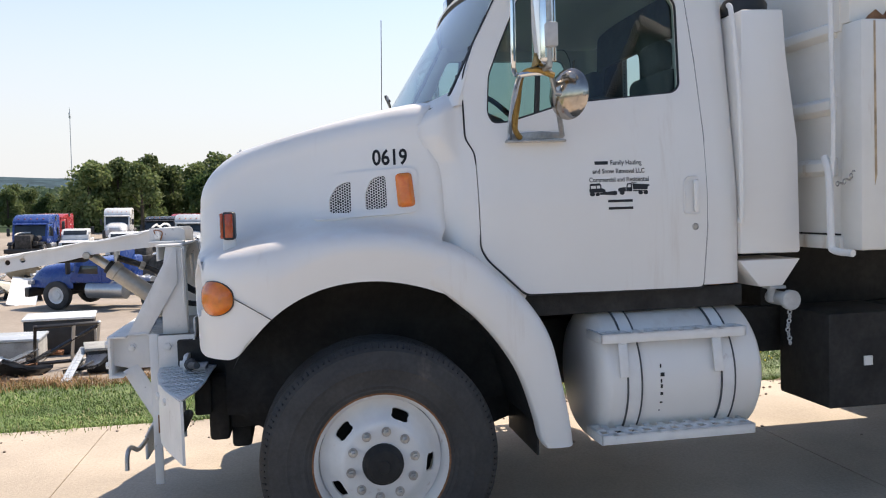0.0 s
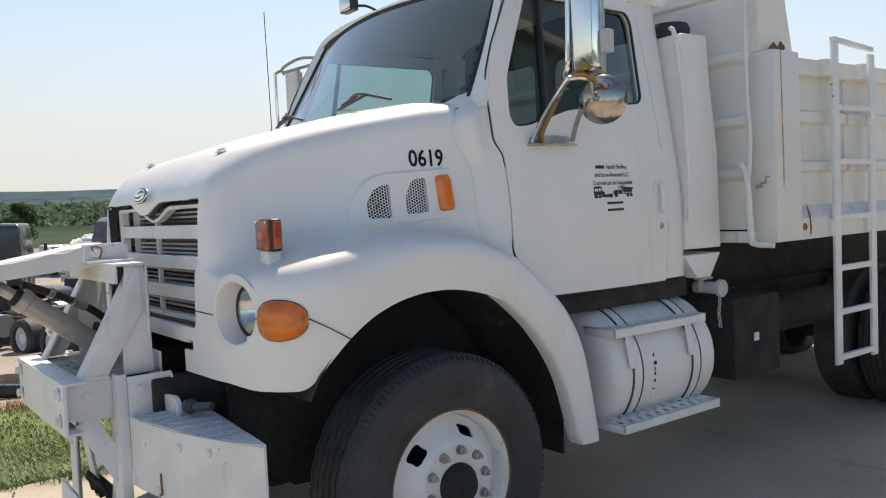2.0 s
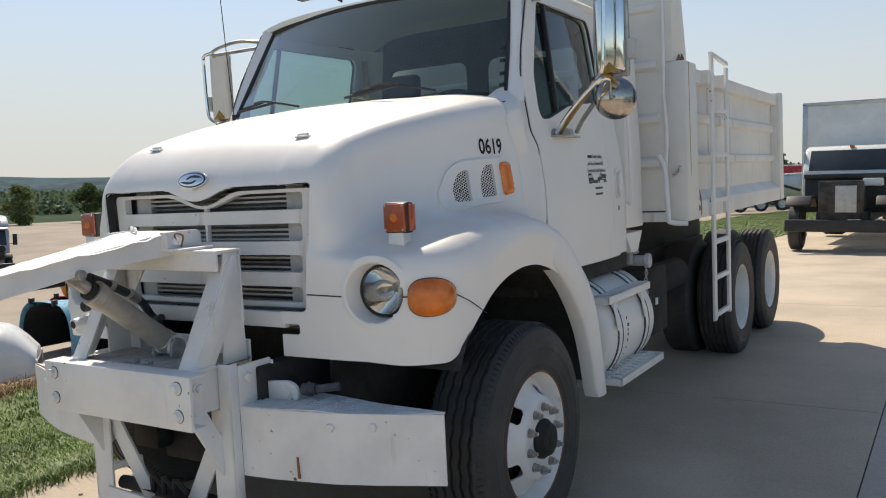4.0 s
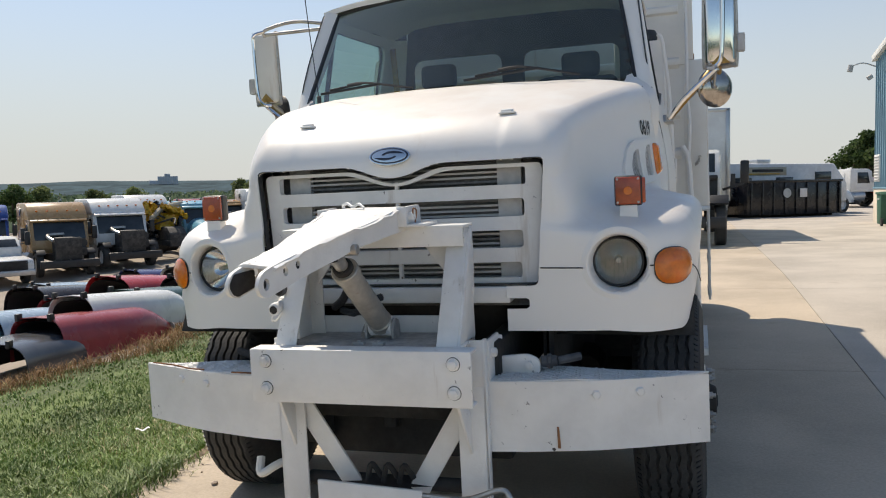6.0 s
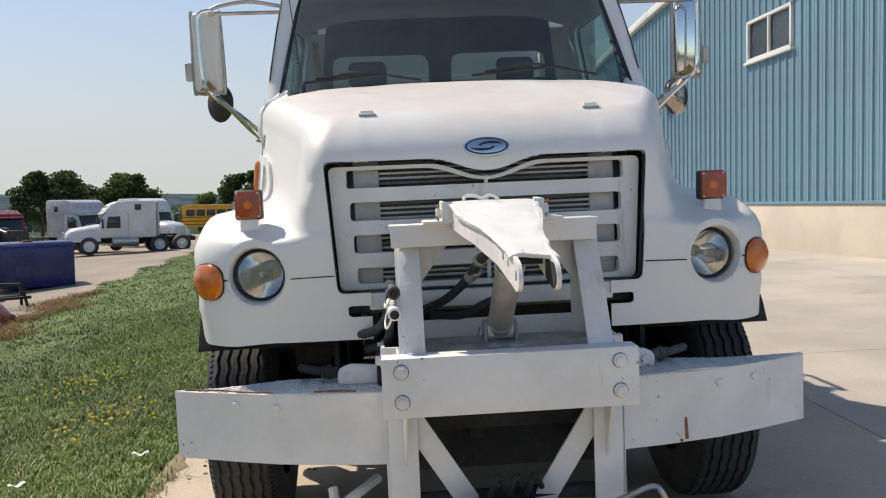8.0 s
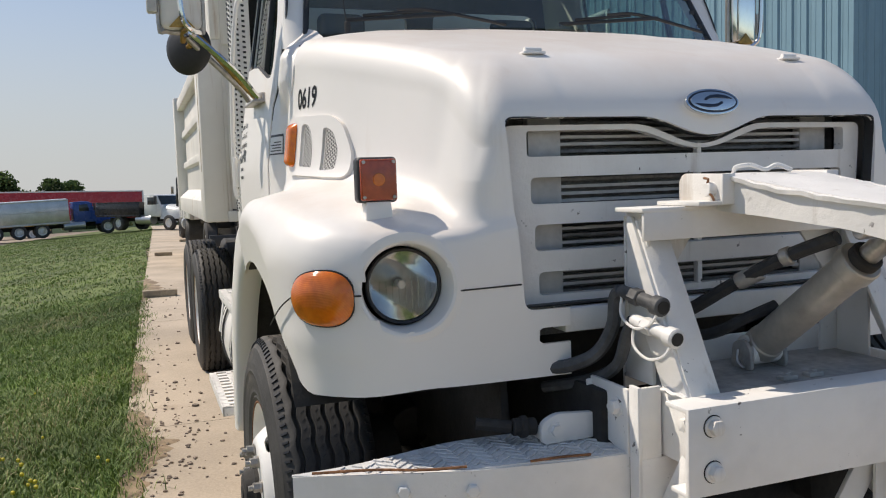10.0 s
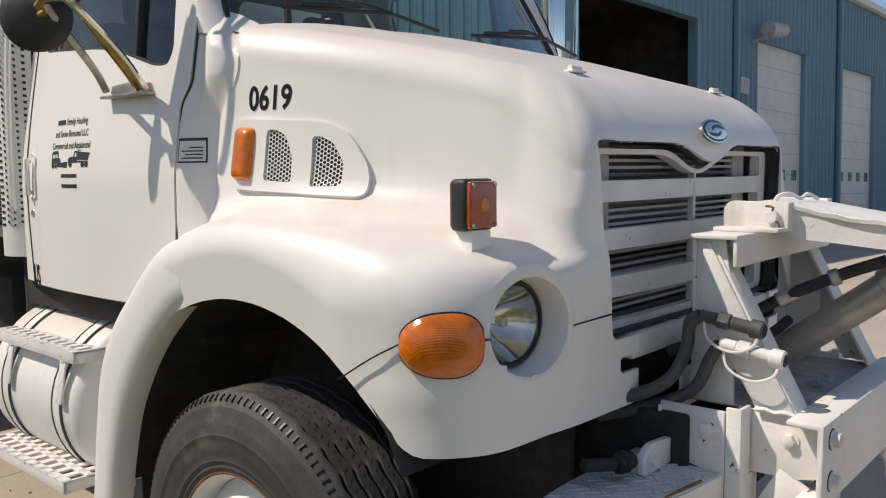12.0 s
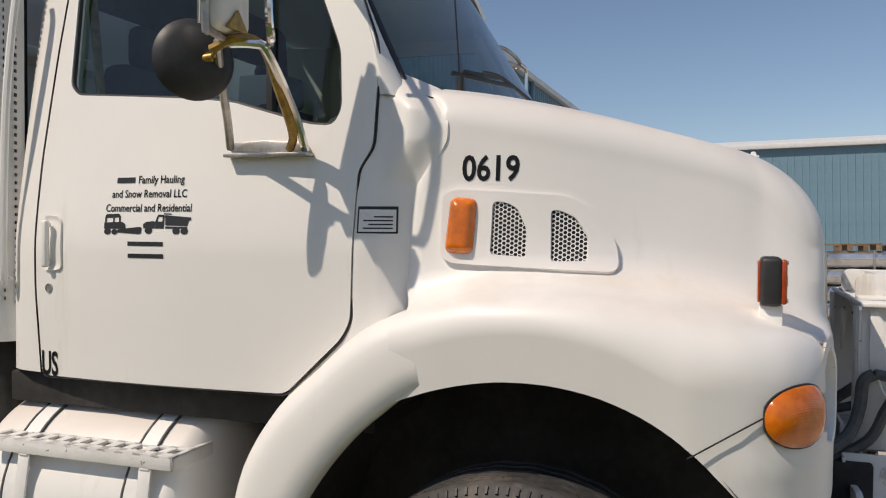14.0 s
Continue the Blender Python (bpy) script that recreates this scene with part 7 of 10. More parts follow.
# rust runs on the corner posts and sills of the bed
rs = random.Random(21)
for s in (-1, 1):
    for k in range(9):
        y, zt, L = rs.uniform(2.32, 2.54), rs.choice((2.42, 1.62, 1.95)) + rs.uniform(-0.05, 0.0), rs.uniform(0.08, 0.3)
        w0 = rs.uniform(0.006, 0.016)
        run = [(y - w0, zt), (y + w0, zt), (y + w0 * 0.7, zt - L * 0.4), (y + w0 * 0.3, zt - L * 0.8), (y, zt - L), (y - w0 * 0.35, zt - L * 0.7), (y - w0 * 0.8, zt - L * 0.35)]
        part("rust_run", panel(run, lambda u, v: (CX + s * (1.17 + 0.065) + s * 0.0012, u, v), 0.02, 0.0, (), (s, 0, 0)), RUST, body)


# ---- steel workshop building and what stands by it ----
SIDING = mat("blue_steel_siding", (0.175, 0.30, 0.375), 0.55, var=0.05, scale=0.6, fine=5.0, spec=0.25, stain=(0.15, 0.25, 0.31), stain_amt=0.3, stain_scale=0.7)
WAINSCOT = mat("cream_block_base", (0.62, 0.54, 0.44), 0.85, var=0.08, scale=0.8, bump=0.2, stain=(0.42, 0.35, 0.27), stain_amt=0.4, stain_scale=1.2)
TRIM = mat("white_metal_trim", (0.72, 0.72, 0.70), 0.5, var=0.04)
DOORW = mat("white_door_paint", (0.74, 0.72, 0.68), 0.6, var=0.05)
# near-black wall colour carries the shade of the unlit bay
SHADEROOM = mat("shade_toned_workshop_inside", (0.05, 0.045, 0.04), 0.9, var=0.3)
DARKGLASS = mat("dark_window_pane", (0.05, 0.06, 0.07), 0.08, var=0.1, spec=0.8)
BZ = 0.33
WC, WF, WE = Vector((8.4, 6.65, 0)), Vector((7.6, 30.5, 0)), Vector((56.0, 4.9, 0))


def wall_frame(a, b):
    d = (b - a).normalized()
    n = Vector((-d.y, d.x, 0))
    return Matrix(((d.x, n.x, 0, a.x), (d.y, n.y, 0, a.y), (0, 0, 1, 0), (0, 0, 0, 1))), (b - a).length


MG, LG = wall_frame(WC, WF)     # lit end wall; local y points outwards
MS, LS = wall_frame(WC, WE)
if (MS @ Vector((0, 1, 0)) - MS.translation).y > 0:
    SIGN = -1
else:
    SIGN = 1


def rib_mesh(name, w, h):
    """One siding sheet w wide: a flat pan and a raised rib."""
    bm = bmesh.new()
    prof = [(0, 0), (w * 0.30, 0), (w * 0.31, 0.006), (w * 0.33, 0.006), (w * 0.34, 0), (w * 0.62, 0), (w * 0.63, 0.006), (w * 0.65, 0.006), (w * 0.66, 0), (w - 0.075, 0), (w - 0.05, 0.032), (w - 0.022, 0.032), (w, 0)]
    lo = [bm.verts.new((u, o, 0)) for u, o in prof]
    hi = [bm.verts.new((u, o, h)) for u, o in prof]
    for k in range(len(prof) - 1):
        bm.faces.new((lo[k], lo[k + 1], hi[k + 1], hi[k]))
    me = bpy.data.meshes.new(name)
    bm.to_mesh(me)
    bm.free()
    me.materials.append(SIDING)
    return me


def top_g(u):
    return lerp_table([(0, 7.75), (10, 7.6), (16, 7.2), (20, 6.8), (LG, 6.15)], u)


shop = thing("workshop_building", "long workshop with blue steel siding and cream base", "building")
gw = part("end_wall", prism([(0, BZ + 1.05), (LG, BZ + 1.05), *[(LG * (1 - k / 8), top_g(LG * (1 - k / 8))) for k in range(9)]], "y", -0.25, -0.01, 0), SIDING, shop)
gw.matrix_world = MG
W = 0.305
nW = int(LG / W)
OPEN_G = [(14.70, 15.45, BZ, 2.40), (18.7, 20.2, 4.25, 5.05), (6.4, 8.45, 4.7, 5.65)]
meshes = {}
for k in range(nW):
    u = k * W
    h0 = BZ + 1.05
    spans = [(h0, top_g(u) - 0.03)]
    for a, b, z0, z1 in OPEN_G:
        if u + W > a and u < b:
            spans = [s for lo, hi in spans for s in ((lo, min(hi, z0)), (max(lo, z1), hi)) if s[1] - s[0] > 0.05]
    for lo, hi in spans:
        key = round(hi - lo, 1)
        if key not in meshes:
            meshes[key] = rib_mesh("siding_sheet", W, key)
        ob = new("siding_sheet", meshes[key])
        ob.parent = gw
        ob.location = (u, 0.0, lo)
ws_ = part("base_course", box((-0.05, -0.3, BZ - 0.6), (LG, 0.03, BZ + 1.04), 0.01), WAINSCOT, shop)
ws_.matrix_world = MG
fl = part("base_flashing", box((0, 0.0, BZ + 1.03), (LG, 0.06, BZ + 1.09), 0.004), SIDING, shop)
fl.matrix_world = MG
for k in range(8):
    a, b = LG * k / 8, LG * (k + 1) / 8
    rk = part("rake_trim", beam((a, 0.06, top_g(a) + 0.06), (b, 0.06, top_g(b) + 0.06), 0.20, 0.22), TRIM, shop)
    rk.matrix_world = MG
dr = part("personnel_door", box((14.76, -0.05, BZ), (15.40, 0.045, 2.36), 0.01), DOORW, shop, "white steel door")
dr.matrix_world = MG
df = part("door_frame", join(box((14.70, -0.05, BZ), (14.76, 0.055, 2.42), 0.004), box((15.40, -0.05, BZ), (15.46, 0.055, 2.42), 0.004), box((14.70, -0.05, 2.36), (15.46, 0.055, 2.42), 0.004)), TRIM, dr)
part("knob", rod((15.34, 0.04, 1.35), (15.34, 0.09, 1.35), 0.03), STEEL, dr)
for a, b, z0, z1 in OPEN_G[1:]:
    wn_ = part("window", join(box((a, -0.05, z0), (b, 0.06, z0 + 0.07), 0.004), box((a, -0.05, z1 - 0.07), (b, 0.06, z1), 0.004), box((a, -0.05, z0), (a + 0.07, 0.06, z1), 0.004), box((b - 0.07, -0.05, z0), (b, 0.06, z1), 0.004), box(((a + b) / 2 - 0.03, -0.05, z0), ((a + b) / 2 + 0.03, 0.05, z1), 0.004)), TRIM, shop)
    wn_.matrix_world = MG
    part("pane", box((a + 0.06, -0.03, z0 + 0.06), (b - 0.06, -0.01, z1 - 0.06), 0), DARKGLASS, wn_)
    part("sill", box((a - 0.06, 0.0, z0 - 0.06), (b + 0.06, 0.10, z0), 0.004), TRIM, wn_)
lv = part("louver", box((LG - 0.9, 0.0, 1.62), (LG - 0.15, 0.05, 2.62), 0.01), TRIM, shop)
lv.matrix_world = MG
for k in range(9):
    part("slat", beam((LG - 0.86, 0.06, 1.70 + k * 0.105), (LG - 0.19, 0.06, 1.70 + k * 0.105), 0.05, 0.02, (0, 0.6, 0.8)), SHROUD, lv)
wl2 = part("wall_lamp", join(box((13.45, 0.0, 4.42), (13.80, 0.28, 4.58), 0.02), prism([(13.45, 4.42), (13.80, 4.42), (13.76, 4.30), (13.49, 4.30)], "y", 0.02, 0.24), box((13.55, 0.0, 4.58), (13.70, 0.12, 4.70), 0.01)), SHROUD, shop, "grey wall lamp")
wl2.matrix_world = MG
dl = part("door_lamp", box((15.0, 0.0, 2.68), (15.22, 0.16, 2.85), 0.02), BRASS, shop)
dl.matrix_world = MG
fa = part("flood_lamp", join(tube([(LG - 0.2, 0.05, 5.9), (LG - 0.2, 0.5, 6.05), (LG - 0.2, 0.9, 5.95)], 0.025, 6), rod((LG - 0.2, 0.9, 6.0), (LG - 0.2, 0.95, 5.75), 0.10), rod((LG - 0.3, 0.2, 5.55), (LG - 0.3, 0.35, 5.45), 0.09)), SHROUD, shop)
fa.matrix_world = MG

# shaded long wall with an open bay and two closed ones
EAVE = 7.65
BAYS = [(2.6, 7.4, 5.55, "open"), (10.7, 14.1, 5.5, "shut"), (17.3, 20.6, 5.5, "shut"), (24.0, 27.4, 5.5, "shut"), (31.0, 34.4, 5.5, "shut")]
S = SIGN


def sbox(a, b, bev=0.004):
    bm = box((a[0], S * a[1], a[2]), (b[0], S * b[1], b[2]), bev)
    return bm


cuts = [0.0]
for a, b, zt, kind in BAYS:
    cuts += [a, b]
cuts.append(LS)
for i in range(0, len(cuts), 2):
    w_ = part("long_wall", sbox((cuts[i], -0.25, BZ - 0.5), (cuts[i + 1], -0.01, EAVE), 0), SIDING, shop)
    w_.matrix_world = MS
for a, b, zt, kind in BAYS:
    w_ = part("bay_header", sbox((a, -0.25, zt), (b, -0.012, EAVE), 0), SIDING, shop)
    w_.matrix_world = MS
    if kind == "shut":
        d_ = part("overhead_door", sbox((a, -0.20, BZ - 0.2), (b, -0.14, zt), 0.005), DOORW, shop, "white sectional overhead door")
        d_.matrix_world = MS
        for k in range(1, 9):
            z = BZ + (zt - BZ) * k / 9
            part("door_joint", sbox((a, -0.142, z - 0.008), (b, -0.136, z + 0.008), 0), SHROUD, d_)
        for k in range(4):
            u = a + (b - a) * (k + 0.5) / 4
            part("door_light", sbox((u - 0.18, -0.142, BZ + 1.55), (u + 0.18, -0.132, BZ + 1.85), 0), DARKGLASS, d_)
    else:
        # inside walls, their shade put into the colour
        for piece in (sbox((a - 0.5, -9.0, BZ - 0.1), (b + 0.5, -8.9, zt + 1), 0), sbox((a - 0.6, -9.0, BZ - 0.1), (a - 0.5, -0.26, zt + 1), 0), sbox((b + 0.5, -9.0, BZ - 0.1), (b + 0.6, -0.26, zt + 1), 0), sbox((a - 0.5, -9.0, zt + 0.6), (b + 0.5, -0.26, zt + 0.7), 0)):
            r_ = part("bay_inside", piece, SHADEROOM, shop)
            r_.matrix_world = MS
nS = int(LS / W)
for k in range(nS):
    u = k * W
    spans = [(BZ, EAVE - 0.03)]
    for a, b, zt, kind in BAYS:
        if u + W > a and u < b:
            spans = [(zt, EAVE - 0.03)]
    for lo, hi in spans:
        key = ("s", round(hi - lo, 1))
        if key not in meshes:
            m0 = rib_mesh("siding_sheet", W, key[1])
            if S < 0:
                m0.transform(Matrix.Diagonal((1, -1, 1, 1)))
                m0.flip_normals()
            meshes[key] = m0
        ob = new("siding_sheet", meshes[key])
        ob.parent = shop
        ob.matrix_world = MS @ Matrix.Translation((u, 0, lo))
for u in (9.2, 16.6, 22.5, 29.8):
    ds = part("downspout", sbox((u, 0.03, BZ), (u + 0.14, 0.16, EAVE), 0.02), SIDING, shop)
    ds.matrix_world = MS
gt = part("gutter", sbox((-0.1, 0.0, EAVE - 0.05), (LS, 0.22, EAVE + 0.16), 0.02), TRIM, shop)
gt.matrix_world = MS
rf = part("roof", prism([(0.15, EAVE + 0.1), (LG * 0.5, 8.3), (LG, 6.25), (LG, 6.15), (LG * 0.5, 8.2), (0.15, EAVE)], "x", 0.0, 47.0, 0), TRIM, shop)
rf.matrix_world = Matrix(((0.9993, -0.0335, 0, WC.x), (-0.0367, 0.9994, 0, WC.y), (0, 0, 1, 0), (0, 0, 0, 1)))
lp = part("bay_flood_lamp", join(rod(Vector((10.15, S * 0.5, 5.62)), Vector((11.05, S * 0.5, 5.70)), 0.19, 20), rod(Vector((10.4, 0.0, 5.4)), Vector((10.4, S * 0.5, 5.5)), 0.05)), SHROUD, shop, "grey drum-shaped flood lamp")
lp.matrix_world = MS
cb = part("wall_box", sbox((9.3, 0.0, 4.0), (9.8, 0.2, 4.4), 0.02), SHROUD, shop)
cb.matrix_world = MS

# second blue building farther along, facing the yard
bz2 = 0.0
far_b = thing("far_workshop", "low blue metal building with a white gutter", "building")
part("front_wall", box((62, -32, bz2 - 1), (63, 14, 9.2), 0), SIDING, far_b)
bm0 = rib_mesh("siding_rib", 0.5, 10.0)
bm0.transform(Matrix.Rotation(math.pi / 2, 4, "Z"))
for k in range(92):
    ob = new("siding_rib", bm0)
    ob.parent = far_b
    ob.location = (61.98, -32 + 0.5 * k, -0.9)
part("gutter", box((61.6, -32, 9.1), (62.1, 14, 9.45), 0.02), TRIM, far_b)
part("roof", prism([(62, 9.2), (72, 11.0), (82, 9.2)], "y", -32, 14, 0), TRIM, far_b)
part("wall_vent", box((61.8, 0.6, 6.9), (62.0, 2.0, 7.9), 0.02), TRIM, far_b)
part("corner_trim", box((61.9, -1.6, -1), (62.0, -1.3, 9.2), 0.01), SIDING, far_b)

# bundles of wrapped pipes on pallets before the far building
PIPE = mat("wrapped_galvanised_pipe", (0.62, 0.62, 0.61), 0.22, 0.85, var=0.2, scale=3.0, fine=12.0, bump=0.3, bump_scale=6.0)
STRAP = mat("grey_strap", (0.20, 0.20, 0.20), 0.6, var=0.2)
PALLETW = mat("brown_pallet_wood", (0.26, 0.17, 0.10), 0.85, var=0.25, scale=5.0, bump=0.3)


def pallet(e, z, w=1.5, d=1.0):
    """Deck boards over three bearers, lying along y."""
    for k in range(5):
        x = -d / 2 + d * (k + 0.5) / 5
        part("deck_board", box((x - 0.07, -w / 2, z + 0.11), (x + 0.07, w / 2, z + 0.135), 0.003), PALLETW, e)
    for y in (-w / 2 + 0.06, 0.0, w / 2 - 0.06):
        part("bearer", box((-d / 2, y - 0.045, z), (d / 2, y + 0.045, z + 0.109), 0.003), PALLETW, e)


for k, (bx, by, rows, top) in enumerate(((14.3, -0.98, 4, False), (14.3, -2.70, 4, True), (14.4, -4.42, 4, False), (14.3, -6.15, 3, False), (16.6, -1.3, 4, False), (16.7, -3.3, 4, True))):
    e = thing("pipe_bundle", "shiny wrapped pipes strapped in rows on a wooden pallet", "pipes", pose(bx, by, ground_z(bx, by), 0, 0, (k * 37 % 7) - 3), "pipe bundles before the far building")
    pallet(e, 0.0)
    for j in range(rows):
        for i in range(3):
            o = 0.004 * ((i * 3 + j * 5 + k) % 5)
            part("pipe", rod((-0.335 + i * 0.335, -0.76 + o * 6, 0.30 + j * 0.325), (-0.335 + i * 0.335, 0.74 + o * 4, 0.30 + j * 0.325), 0.160, 18), PIPE, e)
    for y in (-0.42, 0.40):
        part("strap", box((-0.512, y, 0.135), (-0.505, y + 0.035, 0.14 + rows * 0.325), 0.001), STRAP, e)
    if top:
        pallet(e, 0.145 + rows * 0.325, 1.1, 0.9)
pal = thing("timber_stack", "stack of brown timber beside the pipe bundles", "timber", pose(15.4, 0.75, ground_z(15.4, 0.75)))
for j in range(5):
    part("plank", box((-0.5, -0.75 + 0.02 * (j % 2), 0.13 * j), (0.5, 0.75 - 0.03 * (j % 3), 0.13 * j + 0.11), 0.01), PALLETW, pal)
arch = thing("steel_arch_frame", "dark bent steel frame behind the pipes", "frame", pose(18.2, -0.6, ground_z(18.2, -0.6)))
part("hoop", tube([(0, 1.1, 0.0), (0, 1.05, 1.2), (0, 0.6, 1.75), (0, -0.2, 1.95), (0, -1.1, 1.95), (0, -1.12, 1.4), (0, -1.1, 0.0)], 0.035, 8, 5), CHASSIS, arch)
part("post", rod((0, -0.2, 0.0), (0, -0.2, 1.95), 0.03), CHASSIS, arch)

# green wheeled bin by the end wall
BIN = mat("green_bin_plastic", (0.025, 0.10, 0.06), 0.55, var=0.1, scale=5.0)
bp_ = MG @ Vector((19.2, 0.55, 0))
bn = thing("wheeled_bin", "dark green wheeled rubbish bin by the wall", "bin", Matrix.Translation((bp_.x, bp_.y, ground_z(bp_.x, bp_.y))))
part("bin_body", prism([(-0.27, 0.06), (0.27, 0.06), (0.36, 1.02), (-0.36, 1.02)], "x", -0.33, 0.33, 0.02), BIN, bn)
part("lid", prism([(-0.42, 1.02), (0.40, 1.02), (0.38, 1.09), (-0.30, 1.12)], "x", -0.37, 0.37, 0.02), BIN, bn)
for x in (-0.30, 0.30):
    part("wheel", rod((x - 0.03, -0.30, 0.13), (x + 0.03, -0.30, 0.13), 0.13, 18), BLACK, bn)
part("label_bar", box((-0.345, -0.12, 0.86), (-0.338, 0.16, 0.90), 0), SHROUD, bn)


# ---- salvage yard: vehicles ----
def paint(name, c, rough=0.27, fade=0.22):
    return mat(name, c, rough, var=0.07, scale=1.2, fine=12.0, bump=0.03, bump_scale=18.0, stain=tuple(0.5 * v + 0.5 * d for v, d in zip(c, (0.30, 0.24, 0.18))), stain_amt=fade, stain_scale=1.3, dust=(0.42, 0.36, 0.28), dust_amt=0.07)


P_WHITE = paint("yard_white_paint", (0.72, 0.72, 0.70))
P_TAN = paint("yard_tan_paint", (0.42, 0.26, 0.12))
P_GREY = paint("yard_grey_brown_paint", (0.16, 0.145, 0.13))
P_SILVER = paint("yard_pale_grey_paint", (0.45, 0.47, 0.48))
P_MAROON = paint("yard_maroon_paint", (0.24, 0.03, 0.035))
P_RED = paint("yard_red_paint", (0.42, 0.03, 0.035))
P_BLUE = paint("yard_blue_paint", (0.025, 0.07, 0.27))
P_NAVY = paint("yard_navy_paint", (0.02, 0.03, 0.13))
P_SKY = paint("yard_light_blue_paint", (0.13, 0.36, 0.48))
P_PALEBLUE = paint("yard_faded_blue_paint", (0.30, 0.40, 0.50))
P_PINK = paint("yard_faded_red_paint", (0.31, 0.045, 0.055))
P_YELLOW = paint("yard_yellow_paint", (0.60, 0.34, 0.02))
P_BUS = paint("bus_yellow_paint", (0.70, 0.34, 0.02))
P_GREEN = paint("yard_dark_green_paint", (0.012, 0.05, 0.042))
P_BLACK = paint("yard_black_paint", (0.02, 0.02, 0.022))
P_DARK = paint("yard_dark_metallic_paint", (0.06, 0.065, 0.075), 0.2)
P_BEIGE = paint("yard_beige_paint", (0.42, 0.38, 0.29))
YARDGLASS = mat("dusty_dark_window", (0.025, 0.03, 0.032), 0.12, var=0.3, scale=1.0, spec=0.6)
ALU = mat("dull_aluminium", (0.50, 0.51, 0.52), 0.38, 0.8, var=0.1, scale=1.5, fine=10.0)
ENGINE = mat("greasy_engine", (0.05, 0.045, 0.04), 0.7, var=0.5, scale=6.0, fine=30.0, bump=0.4)

SHARED = {}


def shared(name, key, build, material, parent, m=None):
    """A part whose mesh is built once and used again by alike parts."""
    if key not in SHARED:
        ob = link(name, build(), material, parent)
        SHARED[key] = ob.data
    else:
        ob = new(name, SHARED[key])
        ob.parent = parent
    if m is not None:
        ob.matrix_local = m
    return ob


def stand(x, y, heading, dz=0.0, pitch=0.0, roll=0.0):
    """On the ground at (x, y), local -y pointing along heading (degrees from world +x)."""
    return pose(x, y, ground_z(x, y) + dz, pitch, roll, heading + 90)


def yard_wheel(parent, x, y, r=0.5, w=0.28, rimmat=None):
    side = 1 if x > 0 else -1
    ob = shared("wheel", ("tyre", r, w), lambda: revolve([(-w / 2, r * 0.62), (-w / 2, r * 0.9), (-w * 0.38, r), (w * 0.38, r), (w / 2, r * 0.9), (w / 2, r * 0.62), (0.02, r * 0.55), (-0.02, r * 0.55)], (0, 0, 0), (1, 0, 0), 24, True), RUBBER, parent, pose(x, y, r))
    shared("rim", ("rim", r, w, side, (rimmat or RIMW).name), lambda: revolve([(side * w * 0.42, r * 0.63), (side * w * 0.34, r * 0.58), (side * w * 0.1, r * 0.46), (side * w * 0.12, r * 0.3), (side * w * 0.36, r * 0.26), (side * w * 0.4, 0.0)], (0, 0, 0), (1, 0, 0), 20), rimmat or RIMW, ob)
    return ob


def cab_parts(e, pnt, w, y0, y1, z0, z1, rake=0.38, glassmat=None, mirrors=True, belt=0.5):
    """Cab body with screen, doors, side windows and mirrors."""
    h = w / 2
    zb = z0 + (z1 - z0) * belt
    part("cab", prism([(y0, z0), (y0, zb), (y0 + rake, z1 - 0.06), (y0 + rake + 0.25, z1), (y1, z1), (y1, z0)], "x", -h, h, 0.07), pnt, e)
    a, b = 0.06, 0.92
    s0, s1 = (y0 - 0.012 + rake * a, zb + (z1 - 0.06 - zb) * a), (y0 - 0.012 + rake * b, zb + (z1 - 0.06 - zb) * b)
    part("windscreen", prism([s0, s1, (s1[0] + 0.03, s1[1]), (s0[0] + 0.03, s0[1])], "x", -h + 0.13, h - 0.13, 0.01), YARDGLASS, e)
    for s in (-1, 1):
        d = part("door", box((s * (h - 0.01), y0 + 0.22, z0 + 0.05), (s * (h + 0.018), min(y1 - 0.1, y0 + 1.25), z1 - 0.14), 0.015), pnt, e)
        part("side_window", prism([(y0 + rake + 0.06, zb + 0.05), (y0 + rake + 0.18, z1 - 0.22), (min(y1 - 0.2, y0 + 1.12), z1 - 0.22), (min(y1 - 0.2, y0 + 1.12), zb + 0.05)], "x", s * (h + 0.01), s * (h + 0.026), 0.004), YARDGLASS, d)
        if mirrors:
            mm = part("mirror", box((s * (h + 0.16), y0 + 0.1, zb + 0.05), (s * (h + 0.36), y0 + 0.2, zb + 0.6), 0.03), BLACK, e)
            part("mirror_arm", beam((s * (h - 0.02), y0 + 0.2, zb + 0.1), (s * (h + 0.2), y0 + 0.15, zb + 0.15), 0.03, 0.03), BLACK, mm)


def hood_shape(w0, w1, z0, za, zb, y0, y1, n=10, fend=0.0):
    """A domed bonnet from nose y0 to cowl y1, with swelling wings."""
    bm = bmesh.new()
    rows = []
    for i in range(n + 1):
        t = i / n
        y = y0 + (y1 - y0) * t
        w = (w0 + (w1 - w0) * t) / 2 + fend * math.exp(-((t - 0.42) / 0.3) ** 2)
        top = za + (zb - za) * t
        nose = smooth01((t + 0.03) / 0.28) ** 0.5
        top = z0 + (top - z0) * (0.45 + 0.55 * nose)
        r = []
        for k in range(15):
            a = math.pi * k / 14
            sx = math.copysign(abs(math.cos(a)) ** 0.55, math.cos(a))
            r.append(bm.verts.new((w * sx, y, z0 + (top - z0) * math.sin(a) ** 0.6)))
        rows.append(r)
    for A, B in zip(rows, rows[1:]):
        for k in range(14):
            bm.faces.new((A[k], A[k + 1], B[k + 1], B[k]))
    bm.faces.new(rows[0])
    bmesh.ops.recalc_face_normals(bm, faces=bm.faces)
    return bm


